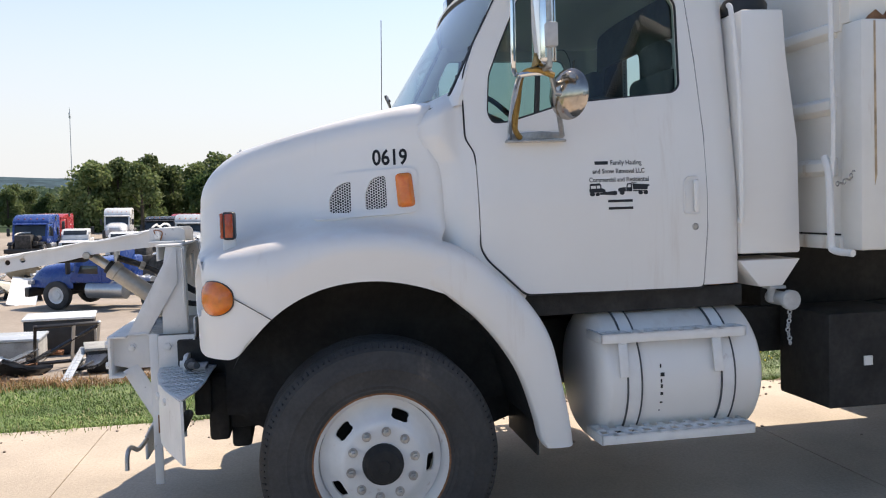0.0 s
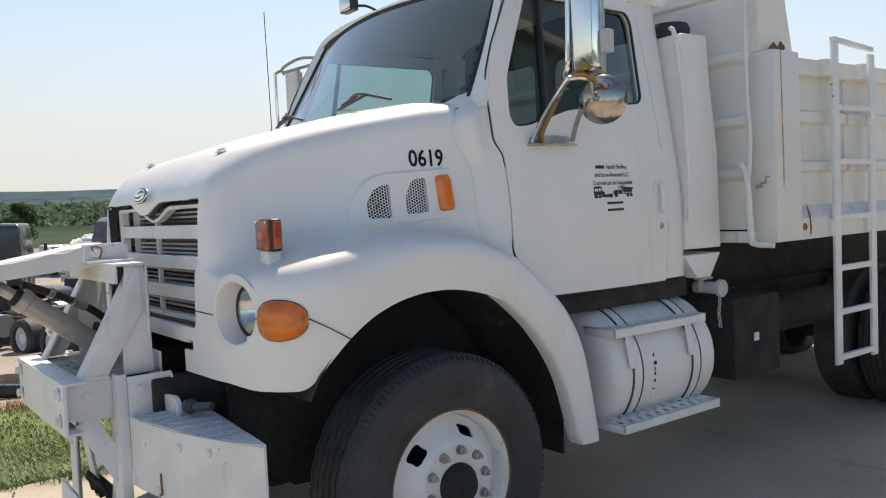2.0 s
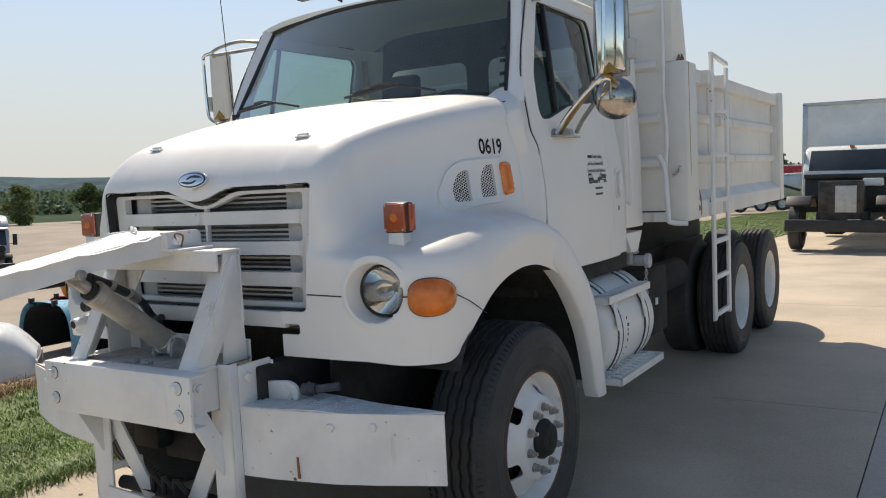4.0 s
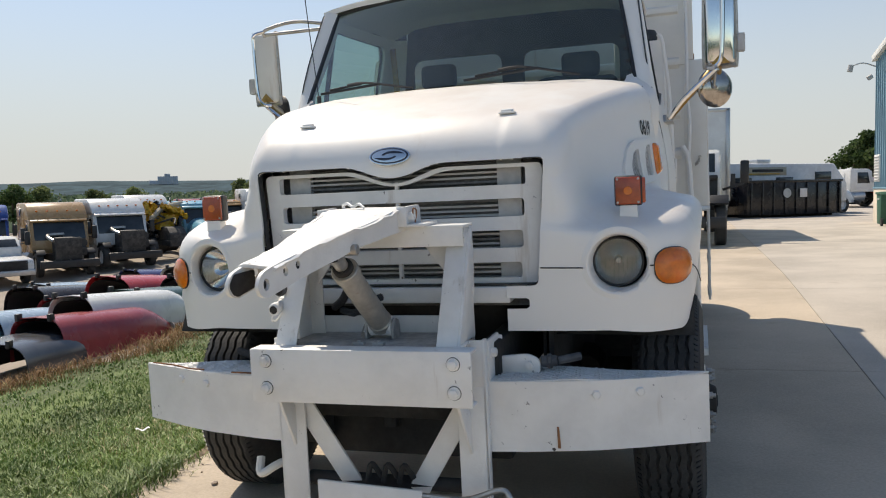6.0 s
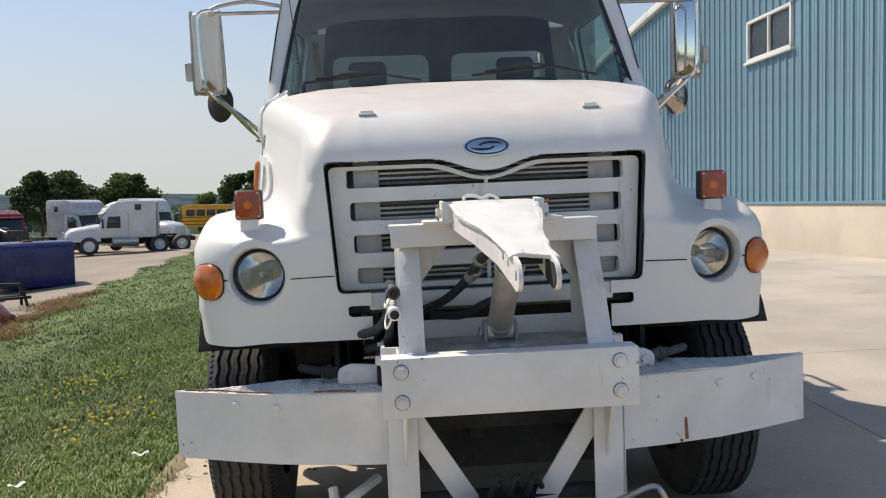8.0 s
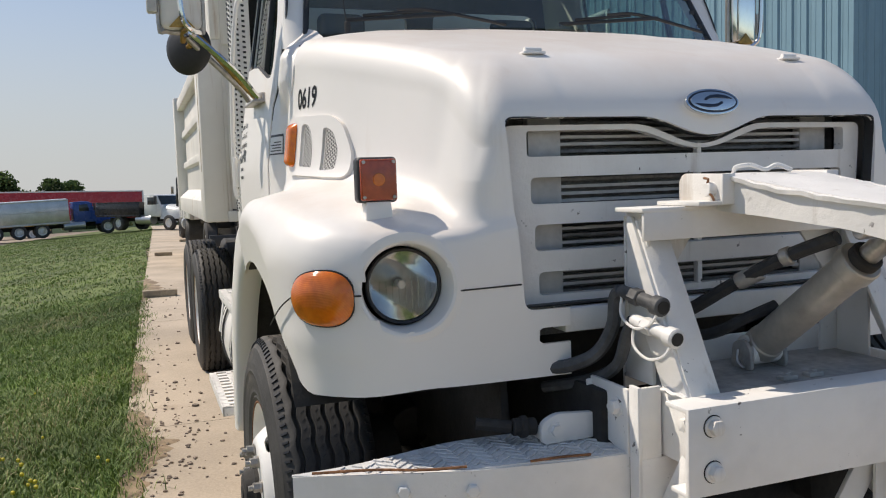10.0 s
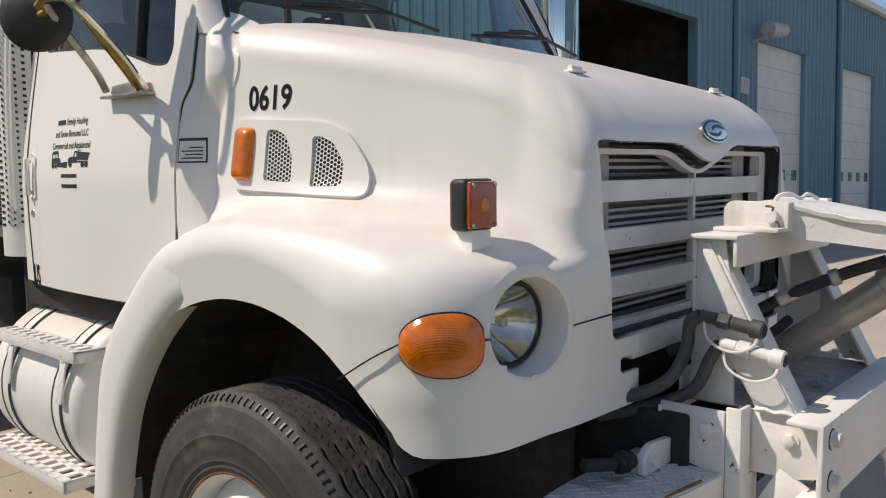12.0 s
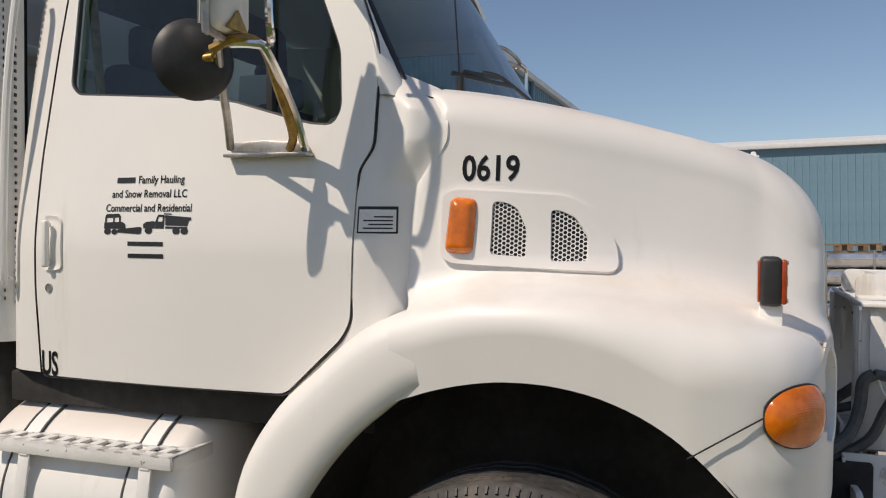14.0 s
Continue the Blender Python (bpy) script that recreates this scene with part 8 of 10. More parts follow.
def semi(label, m, pnt, hood=True, sleeper=True, H=3.1, hoodpaint=None, cabz=2.45, axles=2, rear=5.0, group="salvaged road tractors", tank=True):
    e = thing("semi_truck", label, "truck", m, group)
    for s in (-1, 1):
        part("frame_rail", box((s * 0.38, -0.9, 0.62), (s * 0.46, rear + 0.9, 0.88), 0.01), CHASSIS, e)
        yard_wheel(e, s * 0.98, 0.0)
        for k in range(axles):
            yard_wheel(e, s * 0.92, rear - 1.25 * k, 0.5, 0.58)
        if tank:
            part("fuel_tank", rod((s * 0.92, 1.2, 0.72), (s * 0.92, 2.6, 0.72), 0.31, 20), ALU, e)
        part("headlamp", box((s * 0.72, -1.16, 0.86), (s * 1.0, -1.0, 1.02), 0.03), SHROUD, e) if hood else None
    part("axle", beam((-0.9, 0, 0.5), (0.9, 0, 0.5), 0.12, 0.14), CHASSIS, e)
    cab_parts(e, pnt, 2.25, 0.55, 2.1, 0.95, cabz - 0.1, 0.3, belt=0.34)
    if sleeper:
        part("sleeper", prism([(2.08, 0.9), (2.08, cabz - 0.12), (0.86, cabz - 0.14), (0.88, cabz + 0.02), (1.02, cabz + 0.3 * (H - cabz)), (1.25, H - 0.16), (1.6, H - 0.02), (2.2, H), (3.5, H), (3.6, H - 0.12), (3.6, 0.9)], "x", -1.17, 1.17, 0.14), pnt, e)
        for s in (-1, 1):
            part("bunk_window", box((s * 1.165, 2.45, cabz + 0.02), (s * 1.185, 2.8, cabz + 0.34), 0.01), YARDGLASS, e)
            part("locker_door", box((s * 1.165, 2.25, 1.0), (s * 1.185, 2.9, 1.75), 0.01), pnt, e)
        part("sun_visor", prism([(0.68, cabz - 0.16), (0.9, cabz - 0.06), (0.92, cabz - 0.1), (0.7, cabz - 0.2)], "x", -1.1, 1.1, 0.01), pnt, e)
        for k in range(5):
            part("roof_marker", box((-0.8 + 0.4 * k - 0.04, 1.0, cabz + 0.04 + 0.3 * (H - cabz)), (-0.8 + 0.4 * k + 0.04, 1.08, cabz + 0.09 + 0.3 * (H - cabz)), 0.01), AMBER, e)
    else:
        part("back_wall_vent", box((-0.5, 2.09, 1.3), (0.5, 2.13, 2.1), 0.01), pnt, e)
    if hood:
        part("hood", hood_shape(1.5, 2.0, 0.75, 1.45, 1.72, -1.2, 0.62, 12, 0.12), hoodpaint or pnt, e)
        part("grille", box((-0.45, -1.24, 0.8), (0.45, -1.17, 1.3), 0.03), ALU, e)
        part("bumper", prism([(-1.1, -1.05), (-0.95, -1.32), (0.95, -1.32), (1.1, -1.05)], "z", 0.42, 0.74, 0.02), ALU if hoodpaint is None else BLACK, e)
    else:
        part("radiator", box((-0.5, -0.95, 0.72), (0.5, -0.78, 1.62), 0.02), ENGINE, e)
        part("engine_block", prism([(-0.75, 0.75), (-0.7, 1.3), (-0.3, 1.62), (0.5, 1.6), (0.55, 0.75)], "x", -0.36, 0.36, 0.06), ENGINE, e)
        part("air_pipe", tube([(-0.5, -0.7, 1.5), (-0.62, -0.3, 1.62), (-0.5, 0.3, 1.7), (0.1, 0.5, 1.72)], 0.07, 8), STEEL, e)
        part("air_cleaner", rod((0.66, -0.35, 1.35), (0.66, 0.45, 1.35), 0.19, 16), BLACK, e)
        part("steering_box", box((0.5, -0.55, 0.85), (0.78, -0.2, 1.2), 0.03), ENGINE, e)
        part("bumper", box((-1.12, -1.2, 0.42), (1.12, -1.02, 0.72), 0.03), BLACK, e)
        for s in (-1, 1):
            part("inner_wing", prism([(-0.5, 0.95), (-0.3, 1.12), (0.3, 1.12), (0.52, 0.9), (0.48, 0.88), (0.28, 1.06), (-0.28, 1.06), (-0.46, 0.9)], "x", s * 0.78, s * 1.12, 0.01), BLACK, e)
    st = part("exhaust_stack", rod((0.95, 3.72 if sleeper else 2.3, 0.9), (0.95, 3.72 if sleeper else 2.3, H - 0.1), 0.07, 12), STEEL, e)
    part("heat_shield", rod((0.95, 3.72 if sleeper else 2.3, 1.3), (0.95, 3.72 if sleeper else 2.3, 2.2), 0.1, 12), STEEL, st)
    part("fifth_wheel", prism([(-0.45, rear - 1.3), (-0.5, rear - 0.5), (-0.15, rear - 0.15), (0, rear - 0.5), (0.15, rear - 0.15), (0.5, rear - 0.5), (0.45, rear - 1.3)], "z", 0.95, 1.05, 0.01), CHASSIS, e)
    return e


SEMI = [
    # place, heading, paint, hood, sleeper, height, hood paint, label
    (-23.9, 23.8, -37, P_TAN, False, True, 3.05, None, "tan sleeper truck without its hood, black engine bared"),
    (-22.6, 26.1, -34, P_WHITE, False, True, 3.0, None, "white sleeper truck without its hood, black engine bared"),
    (-31.0, 26.6, -40, P_BLUE, True, True, 3.0, None, "blue sleeper truck standing behind the tan one"),
    (-27.8, 35.2, -32, P_WHITE, False, True, 2.95, None, "second-row white sleeper truck stripped of its hood"),
    (-21.3, 30.6, -40, P_SKY, True, True, 2.55, None, "light blue truck with its hood on, parked in the yard"),
    (-26.0, 40.5, -38, P_TAN, False, True, 2.5, None, "tan truck with a low roof and a bare dark front"),
    (-23.6, 41.0, -40, P_WHITE, False, True, 3.1, None, "white truck with a tall roof fairing and dark bare front"),
    (-20.9, 41.6, -42, P_MAROON, False, True, 2.7, None, "maroon truck with a bare dark engine front"),
    (-18.0, 47.3, -32, P_SILVER, True, True, 3.2, None, "pale grey sleeper truck with a tall sloping roof"),
    (-15.6, 53.0, -34, P_WHITE, True, True, 3.2, None, "white sleeper truck far back in the row"),
    (-31.5, 46.0, -36, P_PINK, False, True, 2.7, None, "faded red truck far back in the yard"),
    (-34.2, 52.0, -36, P_GREY, False, True, 2.7, None, "dark grey truck far back in the yard"),
    (-29.2, 54.0, -36, P_GREEN, False, True, 2.7, None, "dark green truck far back in the yard"),
    (-27.4, 6.2, -44, P_GREY, True, True, 3.45, P_GREY, "dusty grey-brown sleeper truck with a sloping roof"),
    (-26.4, 9.6, -42, P_MAROON, False, True, 3.35, None, "maroon sleeper truck without its hood"),
    (-32.6, 11.2, -42, P_WHITE, False, True, 3.15, None, "white sleeper truck in the second row"),
    (-38.6, 15.0, -42, P_WHITE, True, True, 3.1, None, "white sleeper truck in the back row"),
    (-36.5, 18.3, -24, P_SILVER, False, True, 2.9, None, "pale grey truck stripped of its hood"),
    (-34.4, 1.6, -12, P_GREY, True, True, 3.1, None, "grey sleeper truck in the second row"),
    (-41.8, 3.2, -10, P_BLUE, False, True, 3.1, None, "bright blue sleeper truck behind a grey one"),
    (-30.9, 3.4, 160, P_DARK, True, True, 3.5, None, "grey sleeper truck seen from behind, patched back wall"),
    (-40.6, 8.9, -40, P_WHITE, True, True, 2.7, None, "white truck with a rounded roof behind the grey one"),
    (-38.0, -4.0, -5, P_BEIGE, True, False, 2.7, None, "beige truck with a dusty domed hood"),
    (-27.0, -8.3, 250, P_BLUE, True, False, 2.0, P_BLUE, "blue hooded truck chassis with dark cab remains"),
    (-55.0, -18.2, 0, P_BLUE, False, True, 2.9, None, "blue sleeper truck with a big square cab"),
    (-66.0, -20.3, -6, P_RED, True, True, 2.7, None, "red sleeper truck far back in the yard"),
    (-75.5, -16.6, 4, P_WHITE, True, True, 3.0, None, "white sleeper truck at the tree line"),
    (-63.5, -11.0, 2, P_BLACK, True, True, 2.6, None, "black sleeper truck far back in the yard"),
    (-68.0, -9.6, 2, P_RED, True, True, 2.7, None, "red truck behind a black one"),
    (-58.5, -8.0, 2, P_SILVER, True, True, 2.9, None, "pale grey sleeper truck far back in the yard"),
]
for sx, sy, hd, pnt, hood, slp, H, hp, lab in SEMI:
    semi(lab, stand(sx, sy, hd), pnt, hood, slp, H, hp, cabz=min(2.45, H - 0.15) if H > 2.2 else 1.9)


def pickup(label, m, pnt):
    e = thing("pickup_truck", label, "pickup", m, "pickups in the yard")
    part("body", prism([(-0.95, 0.45), (-1.0, 0.75), (-0.9, 1.02), (0.35, 1.12), (0.4, 1.12), (4.2, 1.1), (4.25, 0.5)], "x", -0.95, 0.95, 0.06), pnt, e)
    cab_parts(e, pnt, 1.8, 0.35, 2.3, 1.05, 1.85, 0.45, mirrors=True)
    part("bed_floor", box((-0.8, 2.4, 1.105), (0.8, 4.1, 1.14), 0.01), BLACK, e)
    part("grille", box((-0.7, -1.03, 0.62), (0.7, -0.96, 0.98), 0.02), CHASSIS, e)
    part("bumper", box((-0.95, -1.12, 0.4), (0.95, -0.96, 0.62), 0.03), ALU, e)
    for s in (-1, 1):
        part("headlamp", box((s * 0.62, -1.04, 0.74), (s * 0.88, -0.95, 0.94), 0.02), CLEAR, e)
        yard_wheel(e, s * 0.86, 0, 0.37, 0.24)
        yard_wheel(e, s * 0.86, 3.3, 0.37, 0.24)
    return e


for px, py, hd, lab in [(-52.5, 10.4, 10, "white pickup parked far behind the wrecks"), (-57.5, -15.8, 8, "white pickup parked by the far trees"), (-52.5, -11.6, 6, "white pickup with a red stripe on its roof"), (-25.0, 21.6, -30, "white pickup with a chrome grille, parked beside trucks"), (-49.5, -22.0, 6, "small white pickup parked far off")]:
    pickup(lab, stand(px, py, hd), P_WHITE)


def bare_chassis(label, m, L=5.5, engine=True, pnt=None):
    """A stripped frame with wheels, axles and what is left of the drive line."""
    e = thing("bare_chassis", label, "truck part", m, "stripped chassis")
    for s in (-1, 1):
        part("frame_rail", box((s * 0.38, -0.9, 0.62), (s * 0.46, L + 0.8, 0.88), 0.01), CHASSIS, e)
        yard_wheel(e, s * 0.98, 0.0)
        for y in (L - 1.3, L):
            yard_wheel(e, s * 0.92, y, 0.5, 0.56)
        part("fuel_tank", rod((s * 0.9, 1.4, 0.7), (s * 0.9, 2.5, 0.7), 0.3, 16), ALU, e)
    for y in (0.0, L - 1.3, L):
        part("axle", beam((-0.9, y, 0.5), (0.9, y, 0.5), 0.14, 0.16), CHASSIS, e)
    for y in (0.6, 1.9, 3.2):
        part("crossmember", box((-0.38, y, 0.66), (0.38, y + 0.12, 0.84), 0.01), CHASSIS, e)
    if engine:
        part("engine_block", prism([(-0.7, 0.75), (-0.65, 1.3), (-0.3, 1.55), (0.5, 1.5), (0.55, 0.75)], "x", -0.36, 0.36, 0.06), ENGINE, e)
        part("radiator", box((-0.5, -0.95, 0.72), (0.5, -0.8, 1.5), 0.02), ENGINE, e)
        part("air_pipe", tube([(-0.5, -0.7, 1.4), (-0.6, -0.2, 1.55), (-0.3, 0.4, 1.6)], 0.06, 8), STEEL, e)
    if pnt:
        part("loose_panel", shell(hood_shape(1.2, 1.7, 0.9, 1.3, 1.5, 0.8, 2.6, 8, 0.1), 0.01), pnt, e)
    return e


for cx, cy, hd, eng, pnt, lab in [(-24.6, 4.7, 128, True, P_BLACK, "greasy black chassis with an engine and torn hood"), (-25.5, -3.6, 215, True, None, "stripped dark truck chassis with bare engine"), (-33.0, -6.0, 235, True, P_SILVER, "stripped chassis with a grey panel laid on it"), (-31.0, -1.2, 205, False, P_WHITE, "bare truck frame with white panels on it"), (-36.5, -11.0, 240, False, P_BEIGE, "bare frame carrying a dusty beige panel"), (-22.5, 1.6, 200, True, None, "dark greasy chassis with its engine bared"), (-42.0, -8.6, 250, True, P_WHITE, "far chassis with a white panel")]:
    bare_chassis(lab, stand(cx, cy, hd), 5.0, eng, pnt)

# wrecked yellow machine between the trucks
e = thing("wrecked_truck", "crushed yellow truck cab with torn black frame", "wreck", stand(-22.0, 28.6, -35))
rw = random.Random(5)
for k in range(9):
    bm = box((-0.5, -0.4, -0.02), (0.5, 0.4, 0.02), 0.005)
    bmesh.ops.subdivide_edges(bm, edges=bm.edges, cuts=4, use_grid_fill=True)
    for v in bm.verts:
        v.co += Vector((rw.gauss(0, 0.03), rw.gauss(0, 0.03), rw.gauss(0, 0.06)))
    bm.transform(pose(rw.uniform(-0.9, 0.5), rw.uniform(0.5, 2.2), rw.uniform(1.0, 2.3), rw.uniform(0, 180), rw.uniform(0, 180), rw.uniform(0, 180)))
    part("torn_panel", bm, P_YELLOW if k < 6 else P_BLACK, e)
for k in range(10):
    p = (rw.uniform(-1, 1), rw.uniform(-0.6, 2.2), rw.uniform(0.7, 2.1))
    part("bent_bar", tube([p, (p[0] + rw.uniform(-0.4, 0.4), p[1] + 0.5, p[2] + rw.uniform(-0.2, 0.3)), (p[0] + rw.uniform(-0.8, 0.8), p[1] + 1.1, p[2] + rw.uniform(-0.5, 0.2))], 0.05, 6), ENGINE, e)
part("engine_block", prism([(-0.75, 0.6), (-0.7, 1.2), (-0.3, 1.5), (0.9, 1.5), (0.95, 0.6)], "x", -0.4, 0.4, 0.06), ENGINE, e)
part("boom", tube([(-0.9, 0.2, 1.9), (0.0, 1.2, 2.35), (1.1, 1.8, 2.55)], 0.13, 8), P_BEIGE, e)
for s in (-1, 1):
    part("frame_rail", box((s * 0.38, -0.9, 0.62), (s * 0.46, 5.4, 0.88), 0.01), CHASSIS, e)
    yard_wheel(e, s * 0.98, 0)
    yard_wheel(e, s * 0.92, 4.6, 0.5, 0.58)

# sleeper shell standing on the ground
e = thing("cab_shell", "white sleeper cab shell with an empty dark doorway", "truck cab", stand(-14.0, 21.5, -60, 0.02))
part("roof", prism([(-0.75, 1.25), (-0.5, 1.48), (0.2, 1.55), (1.25, 1.55), (1.3, 1.3), (1.3, 1.24), (-0.75, 1.2)], "x", -1.18, 1.18, 0.06), P_WHITE, e)
part("back_wall", box((-1.18, 1.24, 0.0), (1.18, 1.3, 1.28), 0.02), P_WHITE, e)
part("floor_pan", box((-1.15, -0.7, 0.0), (1.15, 1.24, 0.06), 0.02), CHASSIS, e)
for s in (-1, 1):
    part("side_wall", box((s * 1.12, 0.25, 0.0), (s * 1.18, 1.24, 1.28), 0.02), P_WHITE, e)
    part("corner_post", beam((s * 1.14, -0.7, 0.0), (s * 1.14, -0.66, 1.25), 0.09, 0.07, (0, 1, 0)), P_WHITE, e)
    part("roof_marker", box((s * 0.5, 0.0, 1.53), (s * 0.42, 0.12, 1.58), 0.01), AMBER, e)
part("seat", box((-0.4, 0.2, 0.06), (0.3, 0.8, 0.75), 0.08), SEATM, e)
part("sill_panel", box((-1.16, -0.75, 0.0), (0.1, -0.69, 0.75), 0.02), P_WHITE, e)

e = thing("fairing_box", "navy blue truck fairing with a recessed handle", "truck part", stand(-12.6, 24.6, -62, 0.01))
part("shell", prism([(-0.9, 0), (-0.9, 1.35), (-0.75, 1.5), (0.8, 1.5), (0.9, 1.4), (0.9, 0)], "x", -1.2, 1.2, 0.05), P_NAVY, e)
part("recess", box((-0.7, -0.925, 1.02), (0.0, -0.895, 1.2), 0.02), P_NAVY, e)
part("hatch", box((-0.6, -0.93, 0.3), (-0.1, -0.89, 0.75), 0.02), P_NAVY, e)
part("beacon", box((-0.3, -0.3, 1.5), (0.0, -0.1, 1.57), 0.02), REDLENS, e)

e = thing("frame_cart", "bare black steel subframe with upright bars", "truck part", stand(-10.6, 18.2, -50))
for a, b in [((-0.6, 0, 0.25), (0.6, 0, 0.25)), ((-0.6, 0.5, 0.25), (0.6, 0.5, 0.25)), ((-0.5, 0, 0), (-0.5, 0.1, 0.7)), ((0.5, 0, 0), (0.4, 0.1, 0.65)), ((-0.5, 0.5, 0), (-0.5, 0.5, 0.6)), ((0.5, 0.5, 0), (0.5, 0.5, 0.6)), ((-0.5, 0.1, 0.65), (0.4, 0.1, 0.6))]:
    part("bar", beam(a, b, 0.07, 0.07, (0.1, 1, 0.2)), CHASSIS, e)


# ---- loose hoods along the grass ----
def loose_hood(label, x, y, heading, pnt, L=2.0, w=1.7, h=0.7, tip=0.0, nosemat=None, roll=0.0):
    """A bonnet lifted off its truck, lying open side down, nose along heading."""
    e = thing("truck_hood", label, "truck hood", stand(x, y, heading, -0.03, tip, roll), "loose truck hoods")
    part("shell", shell(hood_shape(w * 0.72, w, 0.0, h * 0.82, h, -L / 2, L / 2, 14, 0.14), 0.012), pnt, e)
    part("inner_face", hood_shape(w * 0.68, w * 0.95, 0.0, h * 0.72, h * 0.9, -L / 2 + 0.06, L / 2 - 0.05, 8, 0.12), BLACK, e)
    part("grille_opening", prism([(-w * 0.22, 0.1), (-w * 0.24, h * 0.3), (w * 0.24, h * 0.3), (w * 0.22, 0.1)], "y", -L / 2 - 0.025, -L / 2 + 0.01, 0.01), nosemat or BLACK, e)
    for s in (-1, 1):
        part("headlamp_pocket", revolve([(0, 0), (0, 0.09), (0.03, 0.1)], (s * w * 0.34, -L / 2 - 0.02, h * 0.24), (0, 1, 0), 12), SHROUD, e)
        part("hinge_bracket", box((s * 0.3, L / 2 - 0.05, h - 0.06), (s * 0.36, L / 2 + 0.05, h + 0.05), 0.01), BLACK, e)
    return e


HOODS = [
    (-8.05, 5.50, 100, P_DARK, 2.5, 1.20, 0.46, "dark grey truck hood with a low round nose"),
    (-7.95, 6.72, 84, P_PINK, 2.7, 1.15, 0.58, "faded red truck hood on dry grass"),
    (-8.25, 7.88, 82, P_WHITE, 2.8, 1.15, 0.74, "white truck hood lying behind a red one"),
    (-8.45, 9.25, 80, P_GREEN, 2.4, 1.35, 0.66, "dark green truck hood with a faded patch"),
    (-8.90, 11.6, 78, P_BLACK, 2.3, 1.40, 0.70, "black truck hood beside the green one"),
    (-9.35, 13.4, 76, P_PINK, 2.1, 1.40, 0.66, "faded red truck hood among others"),
    (-11.0, 6.35, 92, P_SKY, 2.6, 1.50, 0.80, "light blue truck hood with a high back"),
    (-10.9, 8.25, 86, P_PALEBLUE, 2.4, 1.40, 0.60, "faded pale blue truck hood on the gravel"),
    (-13.2, 8.2, 88, P_RED, 2.4, 1.60, 0.72, "red truck hood lying flat near the row end"),
    (-10.8, 10.1, 80, P_MAROON, 2.2, 1.40, 0.60, "dark red truck hood lying in the row"),
    (-11.2, 12.2, 80, P_RED, 2.5, 1.60, 0.84, "bright red truck hood lying on the gravel"),
    (-13.6, 12.3, 84, P_BLACK, 2.6, 1.50, 0.78, "black truck hood with a pale lamp patch"),
    (-12.9, 14.2, 80, P_NAVY, 2.3, 1.50, 0.76, "navy blue truck hood lying in the row"),
    (-15.4, 14.6, 78, P_PALEBLUE, 2.3, 1.50, 0.70, "pale blue truck hood with a hinge sticking up"),
    (-11.2, 16.0, 72, P_SILVER, 2.4, 1.60, 0.74, "pale grey truck hood, glossy top"),
    (-13.4, 17.9, 70, P_WHITE, 2.3, 1.60, 0.66, "white truck hood near the cab shell"),
    (-15.6, 18.6, 70, P_NAVY, 2.2, 1.50, 0.62, "dark blue truck hood at the end of the row"),
    (-11.3, 2.9, 60, P_WHITE, 2.3, 1.8, 0.85, "white truck hood with tall side wings"),
    (-9.9, 3.3, 55, P_WHITE, 2.2, 1.8, 0.8, "white truck hood resting against another"),
]
for hx, hy, hd, pnt, L, w, h, lab in HOODS:
    loose_hood(lab, hx, hy, hd, pnt, L * 0.88, w, h * 1.18, roll=rw.uniform(-3, 3))

# ---- parts heap at the grass edge ----
CRATE = mat("grey_board_crate", (0.36, 0.35, 0.32), 0.85, var=0.2, scale=4.0, bump=0.2)


def crate(label, x, y, yaw, sx, sy, sz, material, lid=None, tilt=0.0):
    e = thing("parts_crate", label, "crate", stand(x, y, yaw, 0, tilt))
    part("floor_board", box((-sx / 2, -sy / 2, 0.0), (sx / 2, sy / 2, 0.03), 0.005), material, e)
    for s in (-1, 1):
        part("side_board", box((s * sx / 2, -sy / 2, 0), (s * (sx / 2 - 0.03), sy / 2, sz), 0.005), material, e)
        part("end_board", box((-sx / 2 + 0.032, s * sy / 2, 0), (sx / 2 - 0.032, s * (sy / 2 - 0.03), sz - 0.01), 0.005), material, e)
    if lid:
        part("lid", box((-sx / 2 - 0.03, -sy / 2 - 0.03, sz + 0.003), (sx / 2 + 0.03, sy / 2 + 0.03, sz + 0.05), 0.01), lid, e)
    return e


crate("white lidded box with a dark open front", -13.4, -5.2, 10, 1.3, 0.9, 0.7, BLACK, P_WHITE)
crate("grey board box on the parts heap", -11.2, -5.5, 5, 1.1, 0.8, 0.45, CRATE, P_SILVER)
crate("black crate with a white sheet inside", -11.0, 1.3, 30, 0.8, 0.6, 0.2, BLACK, None)
crate("low wooden box on the grass edge", -8.2, 0.7, 30, 0.9, 0.6, 0.28, BOARD, BOARD)
crate("low black battery tray with a grey lid", -9.4, -3.1, 15, 1.3, 0.6, 0.35, BLACK, CRATE)
crate("dark crate lying among the parts", -9.9, -1.6, -20, 1.0, 0.7, 0.4, BLACK, None)
crate("grey crate on the parts heap", -12.8, -1.8, 30, 1.1, 0.8, 0.5, CRATE, CRATE)
e = thing("radiator_frame", "black radiator frame leaning on a box", "truck part", stand(-10.6, -4.4, 20, 0.02, 35))
for a, b in [((-0.5, 0, 0.03), (0.5, 0, 0.03)), ((-0.5, 0, 0.9), (0.5, 0, 0.9)), ((-0.5, 0, 0), (-0.5, 0, 0.93)), ((0.5, 0, 0), (0.5, 0, 0.93)), ((-0.5, 0, 0.1), (0.5, 0, 0.85)), ((0.1, 0, 0), (0.1, 0, 0.9))]:
    part("bar", beam(a, b, 0.05, 0.05, (0, 1, 0.1)), P_BLACK if a[0] < 0 else ALU, e)
